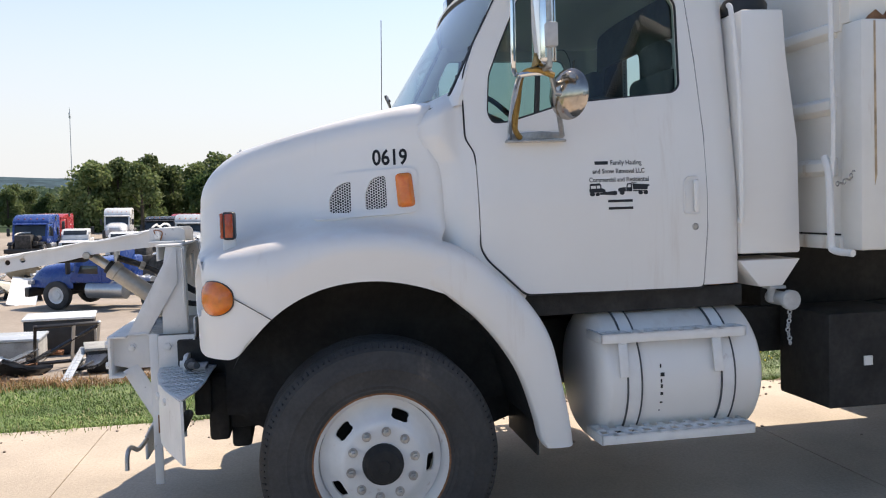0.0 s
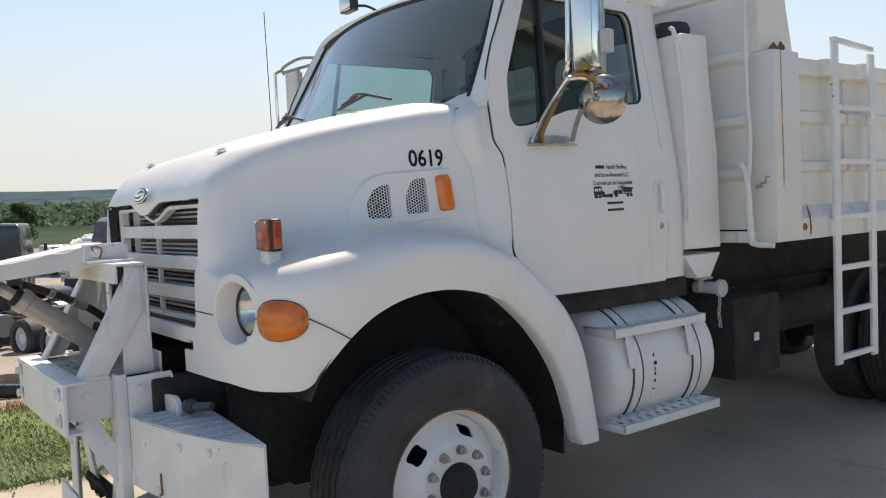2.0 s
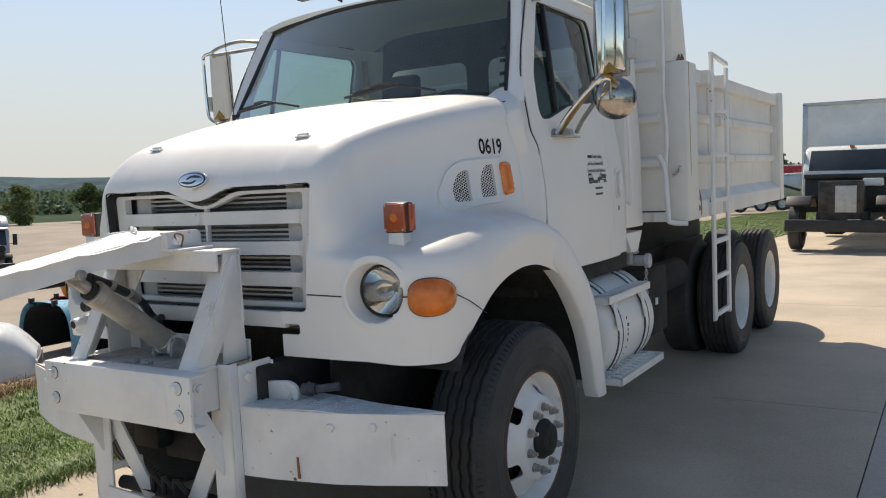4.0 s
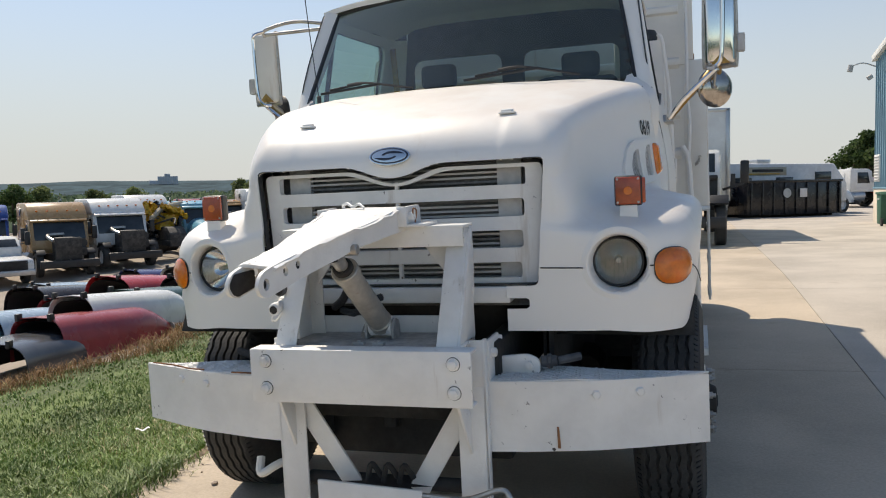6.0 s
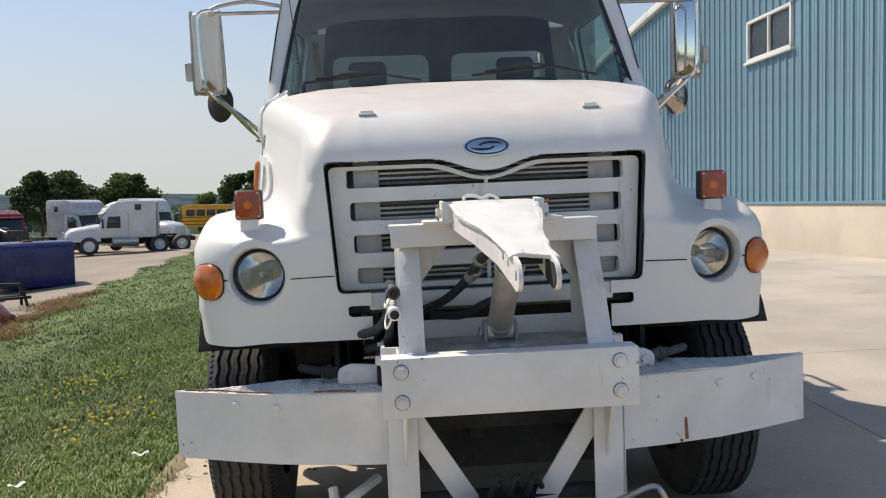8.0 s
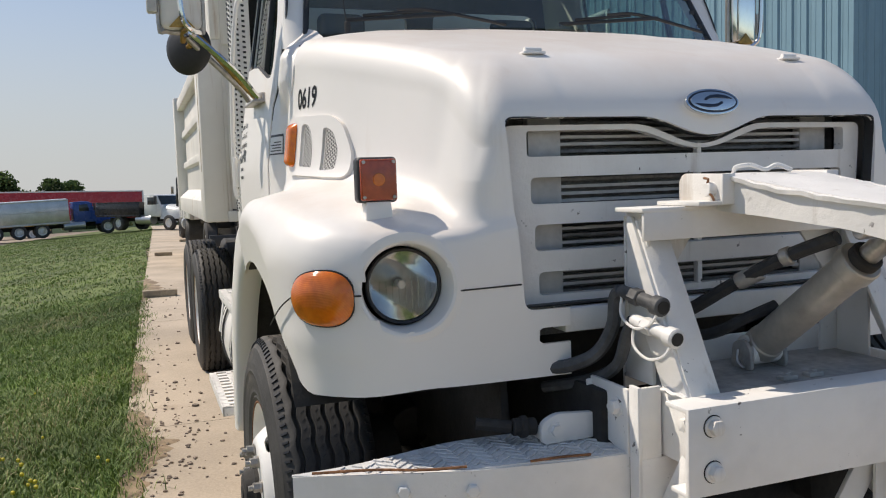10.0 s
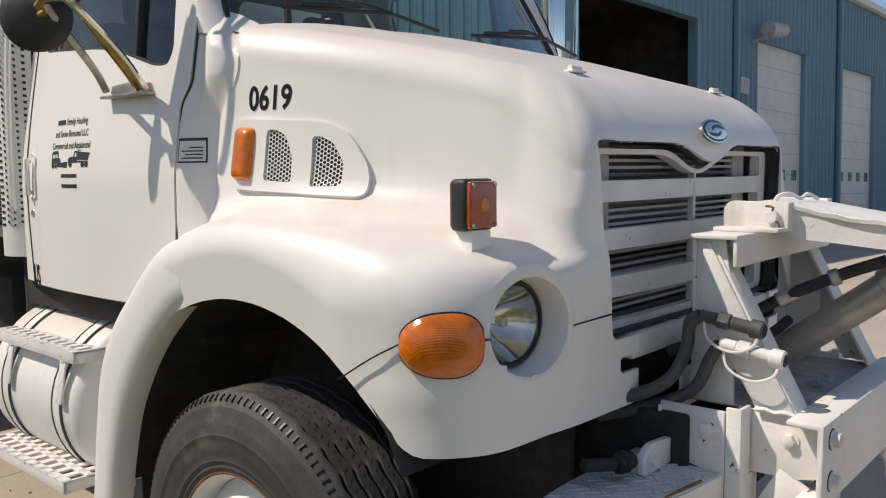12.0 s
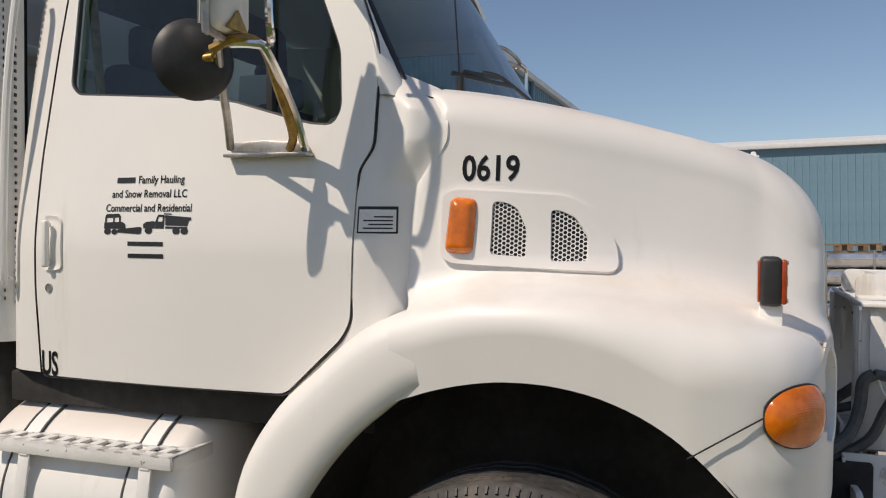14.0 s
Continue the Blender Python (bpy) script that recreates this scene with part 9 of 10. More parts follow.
for k, (cx, cy, L, yaw, mm, lab) in enumerate([(-8.3, -3.7, 2.6, 8, P_SILVER, "long grey steel channel on the grass"), (-9.0, -4.9, 2.2, -6, P_BLACK, "black steel channel on the heap"), (-9.6, -2.4, 2.0, 14, ALU, "bright aluminium channel on the heap"), (-10.6, -0.4, 2.4, 50, P_BLACK, "black frame channel across the heap"), (-11.6, 0.3, 2.0, 80, BOARD, "weathered timber beam by the crates"), (-9.3, -5.9, 1.8, 3, ALU, "bright bumper strip on the heap")]):
    e = thing("steel_channel" if mm is not BOARD else "timber_beam", lab, "channel" if mm is not BOARD else "beam", stand(cx, cy, yaw, 0.005))
    part("web", box((-0.02, -L / 2, 0), (0.02, L / 2, 0.2), 0.004), mm, e)
    part("flange", box((0.022, -L / 2, 0.18), (0.1, L / 2, 0.2), 0.003), mm, e)
    part("lower_flange", box((0.022, -L / 2, 0.0), (0.1, L / 2, 0.02), 0.003), mm, e)
for k in range(16):
    cx, cy = rw.uniform(-12, -7.6), rw.uniform(-6.5, -1)
    mm = [P_RED, P_BLACK, P_WHITE, BLACK, P_SILVER, RUST][k % 6]
    e = thing("scrap_panel", ["red broken plastic bumper piece", "black bent fender piece", "white broken fairing piece", "black plastic trim piece", "grey bent panel piece", "rusty bent steel bracket piece"][k % 6], "scrap", stand(cx, cy, rw.uniform(0, 360), 0.12, rw.uniform(-25, 25), rw.uniform(-20, 20)), "scrap pieces on the heap")
    bm = box((-rw.uniform(0.2, 0.5), -rw.uniform(0.15, 0.3), -0.012), (rw.uniform(0.2, 0.5), rw.uniform(0.15, 0.3), 0.012), 0.003)
    bmesh.ops.subdivide_edges(bm, edges=bm.edges, cuts=3, use_grid_fill=True)
    for v in bm.verts:
        v.co.z += 0.5 * v.co.x ** 2 + rw.gauss(0, 0.012)
    part("sheet", bm, mm, e)
    part("rib", box((-0.2, -0.02, 0.0), (0.2, 0.02, 0.05), 0.01), mm, e)


# body panels strewn between the stripped trucks
for k in range(34):
    if k < 20:
        cx, cy = rw.uniform(-37, -23), rw.uniform(-15, -10.5)
    else:
        cx, cy = rw.uniform(-35, -24), rw.uniform(-4.5, 3.0)
    mm = [P_WHITE, P_BLACK, P_SILVER, CHASSIS, P_WHITE, P_BEIGE][k % 6]
    e = thing("body_panel", ["white dented truck body panel", "black bent truck frame panel", "grey truck side panel on gravel", "greasy black truck step frame", "white torn roof fairing piece", "dusty beige fairing piece"][k % 6], "scrap", stand(cx, cy, rw.uniform(0, 360), rw.uniform(0.15, 0.5), rw.uniform(-30, 30), rw.uniform(-25, 25)), "body panels between the trucks")
    bm = box((-rw.uniform(0.5, 1.1), -rw.uniform(0.35, 0.7), -0.02), (rw.uniform(0.5, 1.1), rw.uniform(0.35, 0.7), 0.02), 0.004)
    bmesh.ops.subdivide_edges(bm, edges=bm.edges, cuts=4, use_grid_fill=True)
    bend = rw.uniform(0.1, 0.4)
    for v in bm.verts:
        v.co.z += bend * v.co.x ** 2 + 0.2 * v.co.y ** 2 + rw.gauss(0, 0.02)
    part("sheet", bm, mm, e)
    part("stand_frame", box((-0.4, -0.05, -0.5), (0.4, 0.05, 0.0), 0.02), CHASSIS, e)


# ---- road vehicles beyond ----
def tipper(label, m, cabpaint, bodymat, blen, bh, axles, wheelbase, grey=True):
    """Hooded truck with a tipping body: nose along local -y."""
    e = thing("dump_truck", label, "truck", m)
    for s in (-1, 1):
        part("frame_rail", box((s * 0.38, -0.9, 0.6), (s * 0.46, wheelbase + 1.6, 0.86), 0.01), CHASSIS, e)
        yard_wheel(e, s * 0.98, 0.0)
        for k in range(axles):
            yard_wheel(e, s * 0.92, wheelbase - 1.45 * k, 0.5, 0.56)
        part("fuel_tank", rod((s * 0.92, 1.5, 0.72), (s * 0.92, 2.9, 0.72), 0.32, 18), ALU, e)
        part("headlamp", box((s * 0.7, -1.2, 0.95), (s * 0.95, -1.1, 1.15), 0.03), CLEAR, e)
    cab_parts(e, cabpaint, 2.2, 0.7, 2.2, 0.9, 2.4)
    part("hood", hood_shape(1.5, 2.05, 0.75, 1.45, 1.75, -1.25, 0.8, 12, 0.12), cabpaint, e)
    part("grille", box((-0.5, -1.29, 0.85), (0.5, -1.2, 1.35), 0.03), ALU, e)
    part("bumper", box((-1.15, -1.35, 0.45), (1.15, -1.1, 0.75), 0.03), ALU, e)
    y0, y1 = 2.5, 2.5 + blen
    for s in (-1, 1):
        sd_ = part("body_side", prism([(y0, 1.05), (y0, 1.05 + bh), (y1, 1.05 + bh), (y1 + 0.15, 1.05)], "x", s * 1.17, s * 1.22, 0.01), bodymat, e)
        part("top_rail", box((s * 1.15, y0, 1.05 + bh - 0.02), (s * 1.26, y1, 1.12 + bh), 0.01), bodymat, sd_)
        part("side_rail", box((s * 1.225, y0, 1.05 + bh * 0.5), (s * 1.25, y1, 1.1 + bh * 0.5), 0.01), bodymat, sd_)
        part("sill", box((s * 1.12, y0, 0.92), (s * 1.24, y1, 1.045), 0.01), bodymat, sd_)
    part("headboard", box((-1.17, y0, 1.05), (1.17, y0 + 0.06, 1.05 + bh + 0.05), 0.01), bodymat, e)
    part("tailgate", box((-1.17, y1 - 0.06, 1.05), (1.17, y1, 1.05 + bh - 0.05), 0.01), bodymat, e)
    part("bed_floor", box((-1.16, y0 + 0.06, 1.05), (1.16, y1 - 0.06, 1.12), 0.01), bodymat, e)
    if bh > 1.3:
        part("tarp", prism([(-1.2, bh + 1.06), (-0.7, bh + 1.18), (0.7, bh + 1.18), (1.2, bh + 1.06)], "y", y0 + 0.05, y1 - 0.05, 0.02), P_SILVER, e)
    return e


tipper("blue truck with a long silver tipping body", stand(-4.0, 62.6, 10, 0.02, -3.0), P_BLUE, ALU, 6.2, 1.5, 3, 7.2)
tipper("white truck with a low black tipping bed", stand(0.9, 54.5, -48), P_WHITE, P_BLACK, 4.2, 0.8, 1, 4.6)

e = thing("box_trailer", "long red box trailer with white edges", "trailer", stand(-7.5, 81, 0))
part("box", box((-1.25, -6.2, 1.1), (1.25, 6.2, 3.75), 0.04), P_RED, e)
part("top_edge", box((-1.28, -6.23, 3.68), (1.28, 6.23, 3.8), 0.02), P_WHITE, e)
for s in (-1, 1):
    part("corner_post", box((-1.28, s * 6.1, 1.1), (-1.2, s * 6.24, 3.68), 0.02), P_WHITE, e)
    for k in (3.4, 4.7):
        yard_wheel(e, s * 0.95, k, 0.5, 0.56)
    part("landing_leg", beam((s * 0.8, -3.2, 0), (s * 0.8, -3.2, 1.1), 0.12, 0.12, (0, 1, 0)), CHASSIS, e)

e = thing("school_bus", "yellow school bus with black side rails", "bus", stand(-14.2, 71.5, -4))
part("body", prism([(-4.2, 0.75), (-4.2, 1.5), (-4.0, 2.55), (-3.7, 2.75), (4.5, 2.75), (4.75, 2.5), (4.75, 0.75)], "x", -1.2, 1.2, 0.1), P_BUS, e)
part("hood", hood_shape(1.5, 2.1, 0.7, 1.3, 1.55, -5.6, -4.15, 8, 0.1), P_BUS, e)
part("windscreen", box((-1.0, -4.24, 1.55), (1.0, -4.15, 2.35), 0.02), YARDGLASS, e)
for s in (-1, 1):
    for k in range(9):
        part("side_window", box((s * 1.195, -3.8 + 0.92 * k, 1.75), (s * 1.215, -3.02 + 0.92 * k, 2.3), 0.01), YARDGLASS, e)
    for z in (0.95, 1.25, 1.6):
        part("rub_rail", box((s * 1.2, -4.1, z), (s * 1.225, 4.7, z + 0.07), 0.005), BLACK, e)
    yard_wheel(e, s * 1.0, -4.6)
    yard_wheel(e, s * 0.95, 2.4, 0.5, 0.5)

semi("white sleeper truck parked at the end of the grass", stand(-17.6, 43.6, 205), P_WHITE, True, True, 3.0)

# white van-body truck standing behind the dump truck
e = thing("box_truck", "white box truck with its hood missing", "truck", stand(0.78, 16.2, -90))
for s in (-1, 1):
    part("frame_rail", box((s * 0.38, -0.8, 0.6), (s * 0.46, 8.6, 0.86), 0.01), CHASSIS, e)
    yard_wheel(e, s * 0.95, 0.0, 0.5, 0.26)
    yard_wheel(e, s * 0.9, 6.0, 0.5, 0.56)
    part("inner_wing", prism([(-0.5, 1.0), (-0.3, 1.18), (0.35, 1.18), (0.6, 0.95), (0.55, 0.93), (0.3, 1.12), (-0.28, 1.12), (-0.46, 0.96)], "x", s * 0.62, s * 1.12, 0.01), BLACK, e)
    mm = part("mirror", box((s * 1.42, 0.75, 1.45), (s * 1.62, 0.85, 2.0), 0.04), BLACK, e)
    part("mirror_arm", beam((s * 1.02, 0.85, 1.3), (s * 1.5, 0.8, 1.45), 0.05, 0.06), BLACK, mm)
cab_parts(e, P_WHITE, 1.95, 0.75, 2.2, 1.1, 2.3, 0.45, mirrors=False)
part("firewall", box((-0.9, 0.66, 0.8), (0.9, 0.74, 1.6), 0.02), BLACK, e)
part("wiper_cowl", box((-0.9, 0.5, 1.55), (0.9, 0.76, 1.66), 0.03), BLACK, e)
part("radiator", box((-0.42, -0.8, 0.7), (0.42, -0.62, 1.5), 0.02), ENGINE, e)
part("cooler_core", box((-0.1, -0.84, 0.85), (0.3, -0.805, 1.4), 0.01), SHROUD, e)
part("engine_block", prism([(-0.6, 0.75), (-0.55, 1.2), (-0.2, 1.45), (0.65, 1.4), (0.7, 0.75)], "x", -0.36, 0.36, 0.06), ENGINE, e)
part("coolant_tank", box((0.3, 0.3, 1.38), (0.7, 0.6, 1.55), 0.03), P_WHITE, e)
part("bumper", box((-1.05, -1.0, 0.45), (1.05, -0.88, 0.7), 0.02), BLACK, e)
part("cab_marker", box((-0.05, 1.2, 2.25), (0.05, 1.3, 2.3), 0.01), AMBER, e)
part("van_body", box((-1.22, 2.55, 1.0), (1.22, 8.8, 3.35), 0.03), P_WHITE, e)
for s in (-1, 1):
    part("corner_post", box((s * 1.14, 2.52, 1.0), (s * 1.25, 2.62, 3.4), 0.02), ALU, e)
part("roof_rail", box((-1.25, 2.52, 3.33), (1.25, 2.62, 3.42), 0.02), ALU, e)
semi("blue and chrome hooded truck behind the box truck", stand(1.35, 34.5, -90), P_BLUE, True, False, 2.3)

e = thing("roll_off_dumpster", "black steel roll-off dumpster with white labels", "dumpster", stand(4.85, 38.0, 34))
for s in (-1, 1):
    w = part("side_wall", box((s * 1.15, -2.6, 0.12), (s * 1.2, 2.6, 1.62), 0.01), P_BLACK, e)
    for k in range(9):
        part("rib", box((s * 1.2, -2.5 + 0.61 * k, 0.15), (s * 1.26, -2.42 + 0.61 * k, 1.58), 0.005), P_BLACK, w)
    part("end_wall", box((-1.145, s * 2.55, 0.12), (1.145, s * 2.6, 1.6), 0.01), P_BLACK, e)
    part("top_rail", box((s * 1.12, -2.62, 1.6), (s * 1.27, 2.62, 1.7), 0.01), P_BLACK, w)
    part("skid", box((s * 0.5, -2.6, 0.0), (s * 0.62, 2.6, 0.11), 0.01), CHASSIS, e)
    part("notice", box((s * 1.262, -0.6, 0.9), (s * 1.27, -0.2, 1.3), 0.002), P_WHITE, e)
    part("round_label", revolve([(0, 0), (0, 0.22), (0.008, 0.22), (0.008, 0)], (s * 1.262, 0.5, 1.1), (s, 0, 0), 20), P_SILVER, e)
part("base", box((-1.14, -2.54, 0.115), (1.14, 2.54, 0.2), 0.01), P_BLACK, e)

e = thing("food_truck", "white food van with a printed name panel", "van", stand(6.9, 42.2, 34))
part("body", prism([(-1.1, 0.6), (-1.1, 1.5), (-0.3, 2.5), (6.6, 2.55), (6.7, 0.55)], "x", -1.15, 1.15, 0.08), P_WHITE, e)
part("hood", hood_shape(1.5, 1.95, 0.5, 1.15, 1.35, -1.9, -0.95, 8, 0.08), P_WHITE, e)
part("windscreen", prism([(-1.06, 1.55), (-0.42, 2.35), (-0.38, 2.33), (-1.0, 1.52)], "x", -0.95, 0.95, 0.01), YARDGLASS, e)
for s in (-1, 1):
    part("cab_window", box((s * 1.145, -0.1, 1.55), (s * 1.165, 0.9, 2.1), 0.02), YARDGLASS, e)
    for k in (2.2, 4.6):
        part("hatch_window", box((s * 1.145, k, 1.5), (s * 1.165, k + 1.0, 1.85), 0.02), YARDGLASS, e)
    pn = part("name_panel", box((s * 1.15, 2.6, 1.95), (s * 1.17, 5.0, 2.35), 0.004), P_BEIGE, e)
    part("name_bar", box((s * 1.172, 2.8, 2.12), (s * 1.176, 4.6, 2.25), 0.002), LETTER, pn)
    part("subtitle_bar", box((s * 1.172, 3.0, 2.0), (s * 1.176, 4.8, 2.05), 0.002), P_YELLOW, pn)
    yard_wheel(e, s * 0.95, -0.9, 0.42, 0.26)
    yard_wheel(e, s * 0.92, 4.4, 0.42, 0.5)
    part("headlamp", box((s * 0.6, -1.94, 0.8), (s * 0.85, -1.86, 1.0), 0.02), CLEAR, e)
part("bumper", box((-1.05, -2.05, 0.4), (1.05, -1.9, 0.62), 0.02), BLACK, e)
part("roof_vent", box((-0.5, 3.0, 2.54), (0.4, 3.8, 2.75), 0.03), ALU, e)
semi("white and red truck parked beyond the food van", stand(11.6, 52.5, 20), P_WHITE, True, False, 2.4, P_RED)
pickup("white pickup with black trim parked by shrubs", stand(13.0, 55.0, 5), P_WHITE)

e = thing("utility_pole", "brown wooden utility pole with a crossarm", "pole", stand(2.3, 107, 0))
part("post", rod((0, 0, 0), (0, 0, 5.0), 0.16, 10), BOARD, e)
part("crossarm", box((-1.3, -0.06, 4.55), (1.3, 0.06, 4.7), 0.01), BOARD, e)
for k in (-1.1, 0.4, 1.1):
    part("insulator", rod((k, 0, 4.7), (k, 0, 4.9), 0.06, 8), P_SILVER, e)


# ---- trees, woods and hills ----
def leaf_mat(name, a, b):
    m = bpy.data.materials.new(name)
    m.use_nodes = True
    N, Lk = m.node_tree.nodes, m.node_tree.links
    bs = N["Principled BSDF"]
    geo = N.new("ShaderNodeNewGeometry")
    info = N.new("ShaderNodeObjectInfo")
    x = N.new("ShaderNodeMix")
    x.data_type = "RGBA"
    x.inputs[6].default_value, x.inputs[7].default_value = (*a, 1), (*b, 1)
    Lk.new(geo.outputs["Random Per Island"], x.inputs["Factor"])
    y = N.new("ShaderNodeHueSaturation")
    r = N.new("ShaderNodeMapRange")
    r.inputs[3].default_value, r.inputs[4].default_value = 0.75, 1.3
    Lk.new(info.outputs["Random"], r.inputs[0])
    Lk.new(r.outputs[0], y.inputs["Value"])
    Lk.new(x.outputs[2], y.inputs["Color"])
    Lk.new(y.outputs[0], bs.inputs["Base Color"])
    tr = N.new("ShaderNodeBsdfTranslucent")
    Lk.new(y.outputs[0], tr.inputs[0])
    ms = N.new("ShaderNodeMixShader")
    ms.inputs[0].default_value = 0.4
    Lk.new(bs.outputs[0], ms.inputs[1])
    Lk.new(tr.outputs[0], ms.inputs[2])
    Lk.new(ms.outputs[0], N["Material Output"].inputs[0])
    bs.inputs["Roughness"].default_value = 0.65
    bs.inputs["Specular IOR Level"].default_value = 0.25
    return m


LEAF = leaf_mat("leaf_green", (0.09, 0.13, 0.045), (0.20, 0.23, 0.095))
LEAFD = leaf_mat("leaf_dark_green", (0.04, 0.075, 0.025), (0.10, 0.15, 0.05))
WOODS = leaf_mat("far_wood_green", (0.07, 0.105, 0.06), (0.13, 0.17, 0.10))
BARK = mat("bark", (0.10, 0.08, 0.06), 0.95, var=0.3, scale=3.0, bump=0.5)


def leaf_quads(pts, size, rg):
    """Small tilted leaf sprays, five-cornered, at the given places."""
    n = len(pts)
    d = rg.normal(size=(n, 3))
    d /= np.linalg.norm(d, axis=1)[:, None]
    u = np.cross(d, rg.normal(size=(n, 3)))
    u /= np.linalg.norm(u, axis=1)[:, None]
    v = np.cross(d, u)
    sz = size * rg.uniform(0.6, 1.3, n)[:, None]
    shape = [(-0.5, -0.2), (0.1, -0.5), (0.55, 0.0), (0.15, 0.45), (-0.4, 0.35)]
    vs = np.stack([pts + u * sz * a + v * sz * b + d * sz * 0.15 * (a * a - b * b) for a, b in shape], 1).reshape(-1, 3)
    return vs, [tuple(range(5 * i, 5 * i + 5)) for i in range(n)]


def tree(seed, h, w, leaves, size, leafmat, label, low=0.25):
    rg = np.random.default_rng(seed)
    rr = random.Random(seed)
    e = thing("tree", label, "tree", pose(0, 0, -300))
    trunk = revolve([(0, 0.035 * h), (0.15 * h, 0.026 * h), (0.5 * h, 0.016 * h), (0.8 * h, 0.005 * h)], (0, 0, 0), (0, 0, 1), 9)
    part("trunk", trunk, BARK, e)
    lobes = []
    for k in range(15):
        a, t = rr.uniform(0, 6.28), rr.random()
        z = h * (low + 0.1 + (0.82 - low) * t)
        r = w * 0.36 * math.sin(math.pi * min(0.95, 0.25 + 0.68 * t)) * rr.uniform(0.5, 1.1)
        c = (math.cos(a) * r, math.sin(a) * r, z)
        lobes.append((np.array(c), w * rr.uniform(0.13, 0.24)))
        if k < 7:
            part("limb", tube([(0, 0, z * 0.55), (c[0] * 0.5, c[1] * 0.5, z * 0.8), c], 0.006 * h, 5, 3), BARK, e)
    per = leaves // len(lobes)
    pts = []
    for c, r in lobes:
        d = rg.normal(size=(per, 3))
        d /= np.linalg.norm(d, axis=1)[:, None]
        pts.append(c + d * r * rg.uniform(0.45, 1.12, per)[:, None] * np.array([1, 1, 0.85]))
    vs, fs = leaf_quads(np.concatenate(pts), size, rg)
    me = bpy.data.meshes.new("crown")
    me.from_pydata(vs.tolist(), [], fs)
    me.materials.append(leafmat)
    crown = new("crown", me)
    crown.parent = e
    return e


TREES = [tree(1, 9.0, 7.0, 4200, 0.34, LEAFD, "dark green broad tree with a dense rounded crown"),
         tree(2, 9.0, 6.2, 4200, 0.34, LEAF, "green tree with an open uneven crown", 0.04),
         tree(3, 9.0, 8.0, 4600, 0.38, LEAF, "leafy green tree in a tree belt", 0.02)]


def plant(x, y, h, kind, yaw=None):
    k = h / 9.0
    m = pose(x, y, ground_z(x, y) - 0.15, 0, 0, random.Random(int(x * 7 + y * 13)).uniform(0, 360)) @ Matrix.Diagonal((k, k, k, 1))
    ob = copy_thing(TREES[kind], m)
    ob["group"] = "trees round the yard"
    return ob


def at(az, d):
    return math.cos(radians(az)) * d, math.sin(radians(az)) * d


rt = random.Random(11)
# belt behind the yard, seen past the truck's nose
for k in range(64):
    az = -186 + 46 * (k + rt.uniform(0, 0.8)) / 64
    d = rt.uniform(88, 118)
    x, y = at(az, d)
    inside = -182 < az < -166
    plant(x, y, rt.uniform(6.6, 9.0) if inside else rt.uniform(3.4, 4.8), rt.choice((1, 2, 2, 0)))
# clumps further round
for az, d, h, kind in [(157.5, 88, 5.6, 0), (159.2, 90, 6.0, 0), (160.5, 92, 5.4, 2), (162.0, 95, 4.6, 2), (155.6, 86, 6.3, 1), (154.2, 90, 4.8, 2), (171, 90, 5.0, 0), (173.5, 92, 5.6, 0),
                       (150, 98, 4.4, 2), (146, 100, 4.8, 0), (141.8, 92, 5.0, 0), (140.5, 92, 5.4, 0), (136.0, 90, 5.0, 0), (134.4, 94, 4.6, 2), (131.0, 95, 4.2, 2), (128.4, 97, 4.4, 2),
                       (120.4, 82, 4.7, 2), (121.6, 84, 4.9, 1), (119.0, 80, 4.2, 2), (117.8, 82, 4.0, 2), (113.6, 86, 7.2, 0), (112.4, 88, 7.4, 0), (110.9, 90, 6.2, 0), (108.9, 92, 7.3, 0), (107.6, 90, 7.0, 0),
                       (100.9, 98, 7.2, 0), (99.6, 96, 7.4, 0), (98.4, 98, 5.8, 0), (96.4, 102, 6.6, 0), (95.2, 104, 6.4, 0), (94.0, 120, 4.6, 2), (92.0, 125, 4.4, 2), (90.0, 128, 4.8, 1), (103, 104, 5.0, 2),
                       (79.3, 76, 5.6, 0), (78.0, 74, 6.2, 0), (82.3, 88, 3.0, 2), (81.2, 70, 2.8, 2), (86, 130, 4.5, 2), (88, 122, 4.6, 2)]:
    x, y = at(az, d)
    plant(x, y, h, kind)
for ob in TREES:
    for o in list(ob.children_recursive) + [ob]:
        bpy.data.objects.remove(o)

# low woods between the yard and the hills
rg = np.random.default_rng(4)
V_, F_ = [], []
for k in range(1300):
    az = rg.uniform(70, 210)
    d = 150 + 480 * rg.random() ** 1.5
    x, y = at(az, d)
    r = rg.uniform(2.0, 4.2)
    n, size = (120, 0.8) if d < 260 else (46, 1.5)
    c = np.array([x, y, -1.6 + rg.uniform(0.2, 1.6) + 0.008 * max(0, d - 200)])
    v = rg.normal(size=(n, 3))
    v /= np.linalg.norm(v, axis=1)[:, None]
    vs, fs = leaf_quads(c + v * r * np.array([1.25, 1.25, 0.75]) * rg.uniform(0.7, 1.05, n)[:, None], size, rg)
    o = len(V_)
    V_ += vs.tolist()
    F_ += [tuple(q + o for q in f) for f in fs]
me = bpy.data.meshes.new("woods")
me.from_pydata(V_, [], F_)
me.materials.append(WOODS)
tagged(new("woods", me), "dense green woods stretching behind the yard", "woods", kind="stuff")

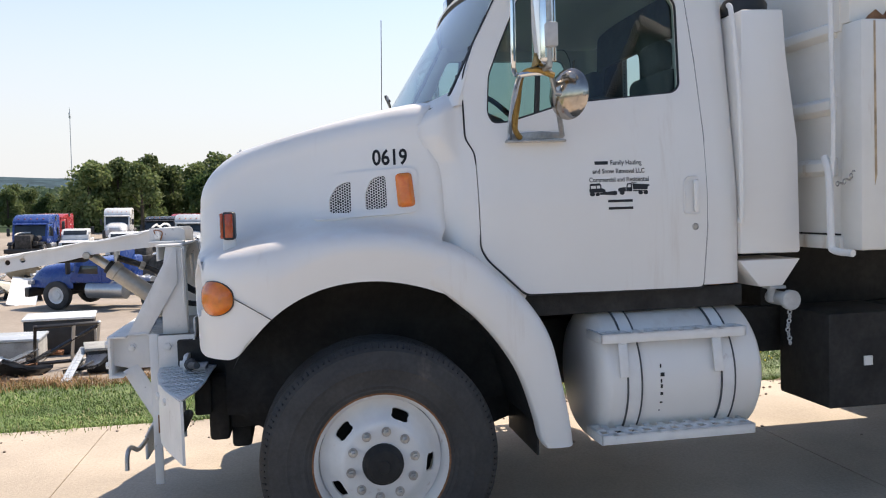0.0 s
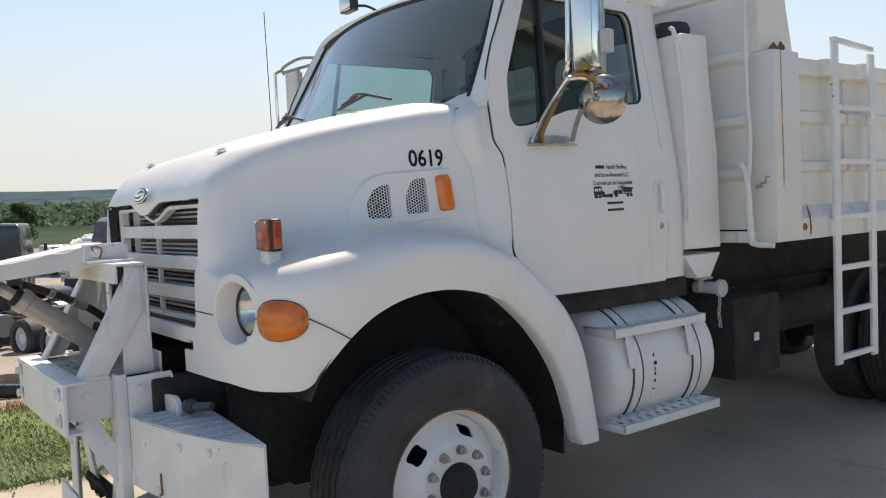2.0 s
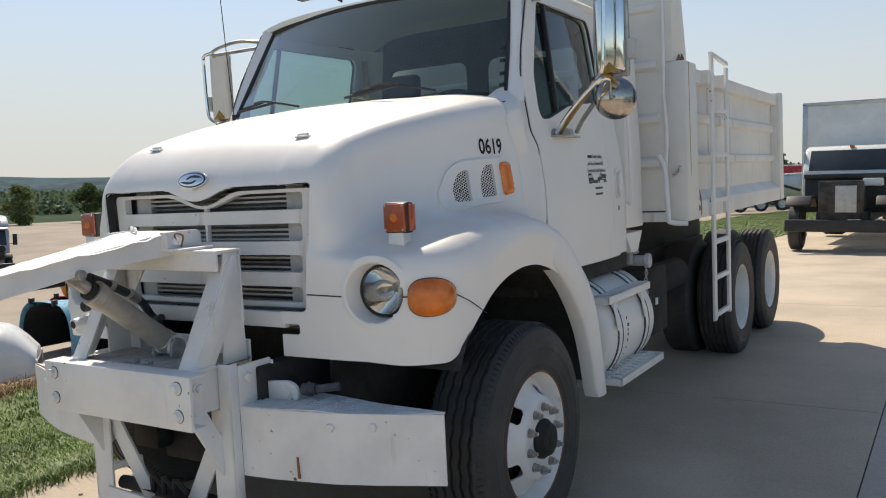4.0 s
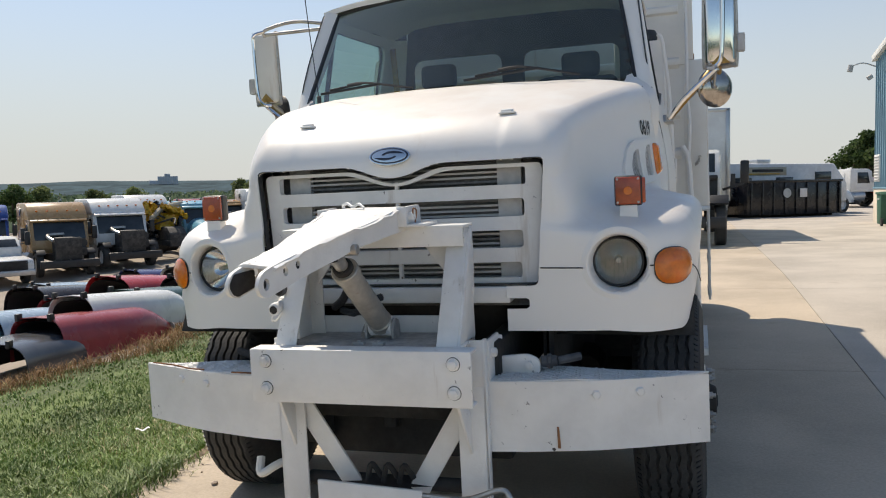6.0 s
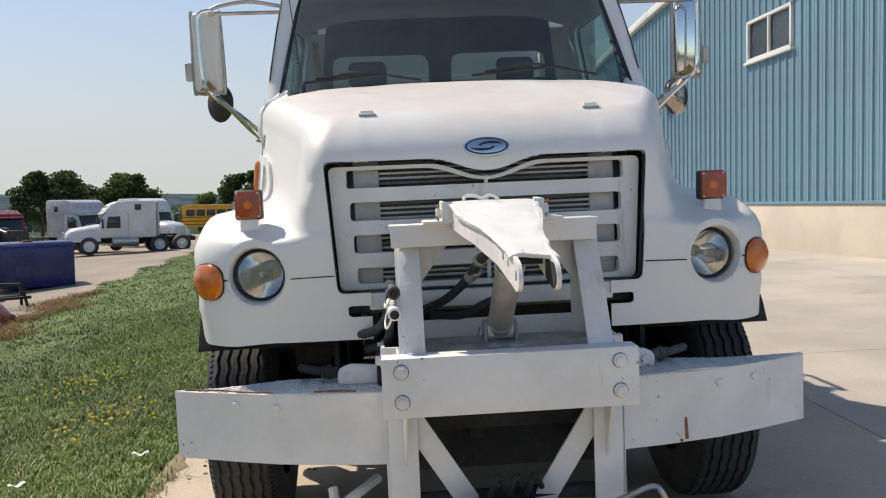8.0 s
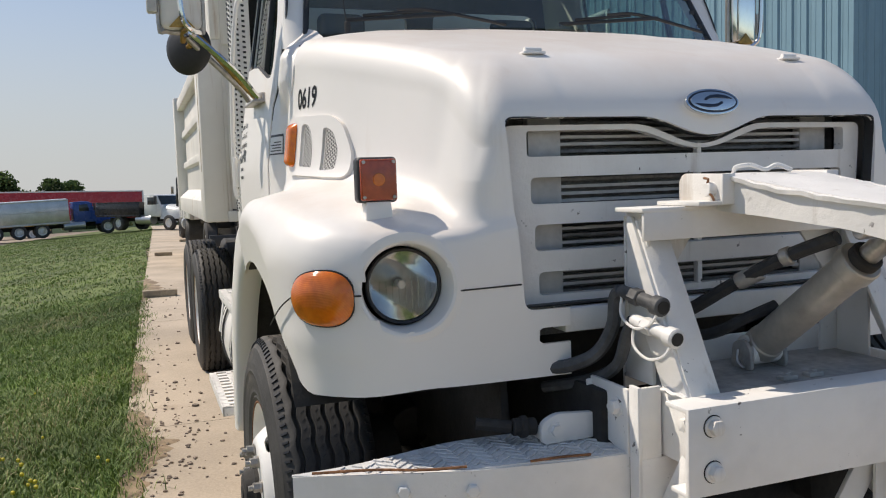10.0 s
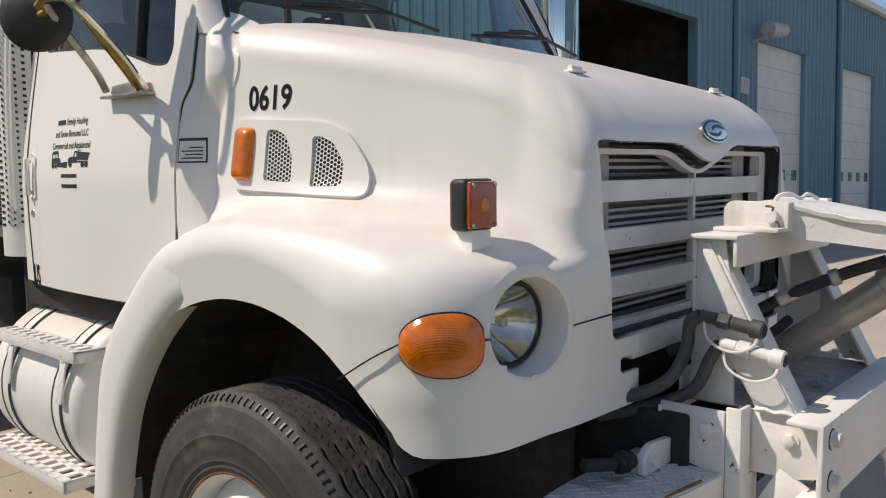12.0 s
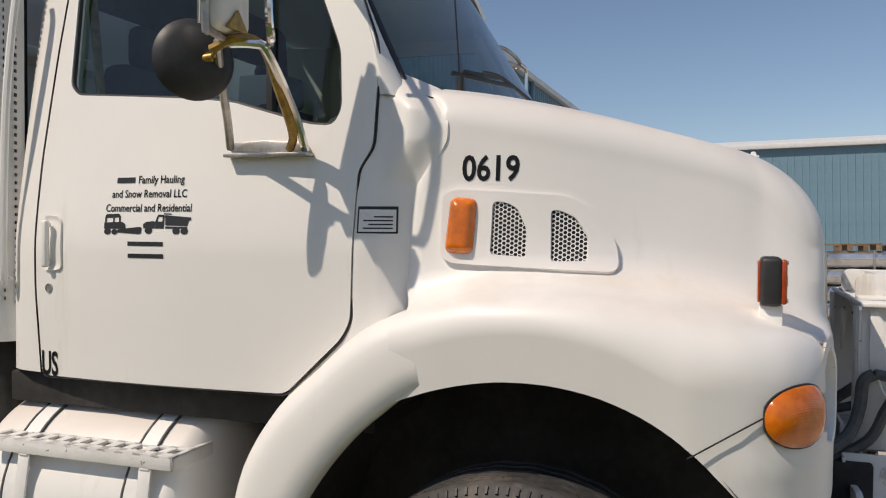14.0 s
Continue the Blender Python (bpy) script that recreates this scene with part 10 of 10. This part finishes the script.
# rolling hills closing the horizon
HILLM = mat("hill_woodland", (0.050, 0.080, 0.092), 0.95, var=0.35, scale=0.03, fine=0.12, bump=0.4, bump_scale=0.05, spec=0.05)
bm = bmesh.new()
rows = []
for i in range(361):
    a = radians(i)
    crest = 19.5 + 2.2 * math.sin(3 * a + 1) + 1.4 * math.sin(7.3 * a) + 0.7 * math.sin(19 * a + 2) + 0.35 * math.sin(53 * a)
    r = []
    for d, z in ((620, -3.0), (760, 3.0), (900, crest * 0.75), (1000, crest), (1150, crest * 0.9), (1300, -4)):
        j = 0.5 * math.sin(31 * a + d) if z > 0 else 0
        r.append(bm.verts.new((math.cos(a) * d, math.sin(a) * d, z + j)))
    rows.append(r)
for A, B in zip(rows, rows[1:]):
    for k in range(5):
        bm.faces.new((A[k], B[k], B[k + 1], A[k + 1]))
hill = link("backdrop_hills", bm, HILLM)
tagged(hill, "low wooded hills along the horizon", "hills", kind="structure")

FARWALL = mat("far_block_wall", (0.48, 0.49, 0.52), 0.9, var=0.08, scale=0.1)
e = thing("tower_block", "pale grey far building block on the hill", "building", pose(math.cos(radians(125.6)) * 900, math.sin(radians(125.6)) * 900, 13.5, 0, 0, 36) @ Matrix.Diagonal((0.62, 0.62, 0.75, 1)))
part("wall", box((-16, -6, 0), (16, 6, 13.5), 0.2), FARWALL, e)
part("tower", box((-5, -6.5, 13.5), (4, 6, 17), 0.2), FARWALL, e)
part("wing", box((-30, -5, -2), (-16, 6, 8), 0.2), FARWALL, e)
for k in range(8):
    part("window", box((-14 + 3.7 * k, -6.3, 3), (-12 + 3.7 * k, -5.9, 12), 0.02), SHROUD, e)

e = thing("radio_mast", "slender pale lattice mast far away", "mast", pose(math.cos(radians(-165.9)) * 500, math.sin(radians(-165.9)) * 500, 0))
for s in (-1, 1):
    part("leg", rod((s * 0.4, 0, 0), (s * 0.25, 0, 47), 0.12, 6), P_SILVER, e)
for k in range(16):
    part("brace", rod((-0.4, 0, 3 * k), (0.4, 0, 3 * k + 3), 0.07, 5), P_SILVER, e)
part("antenna", box((-1.2, -0.3, 42), (1.2, 0.3, 45), 0.1), P_SILVER, e)
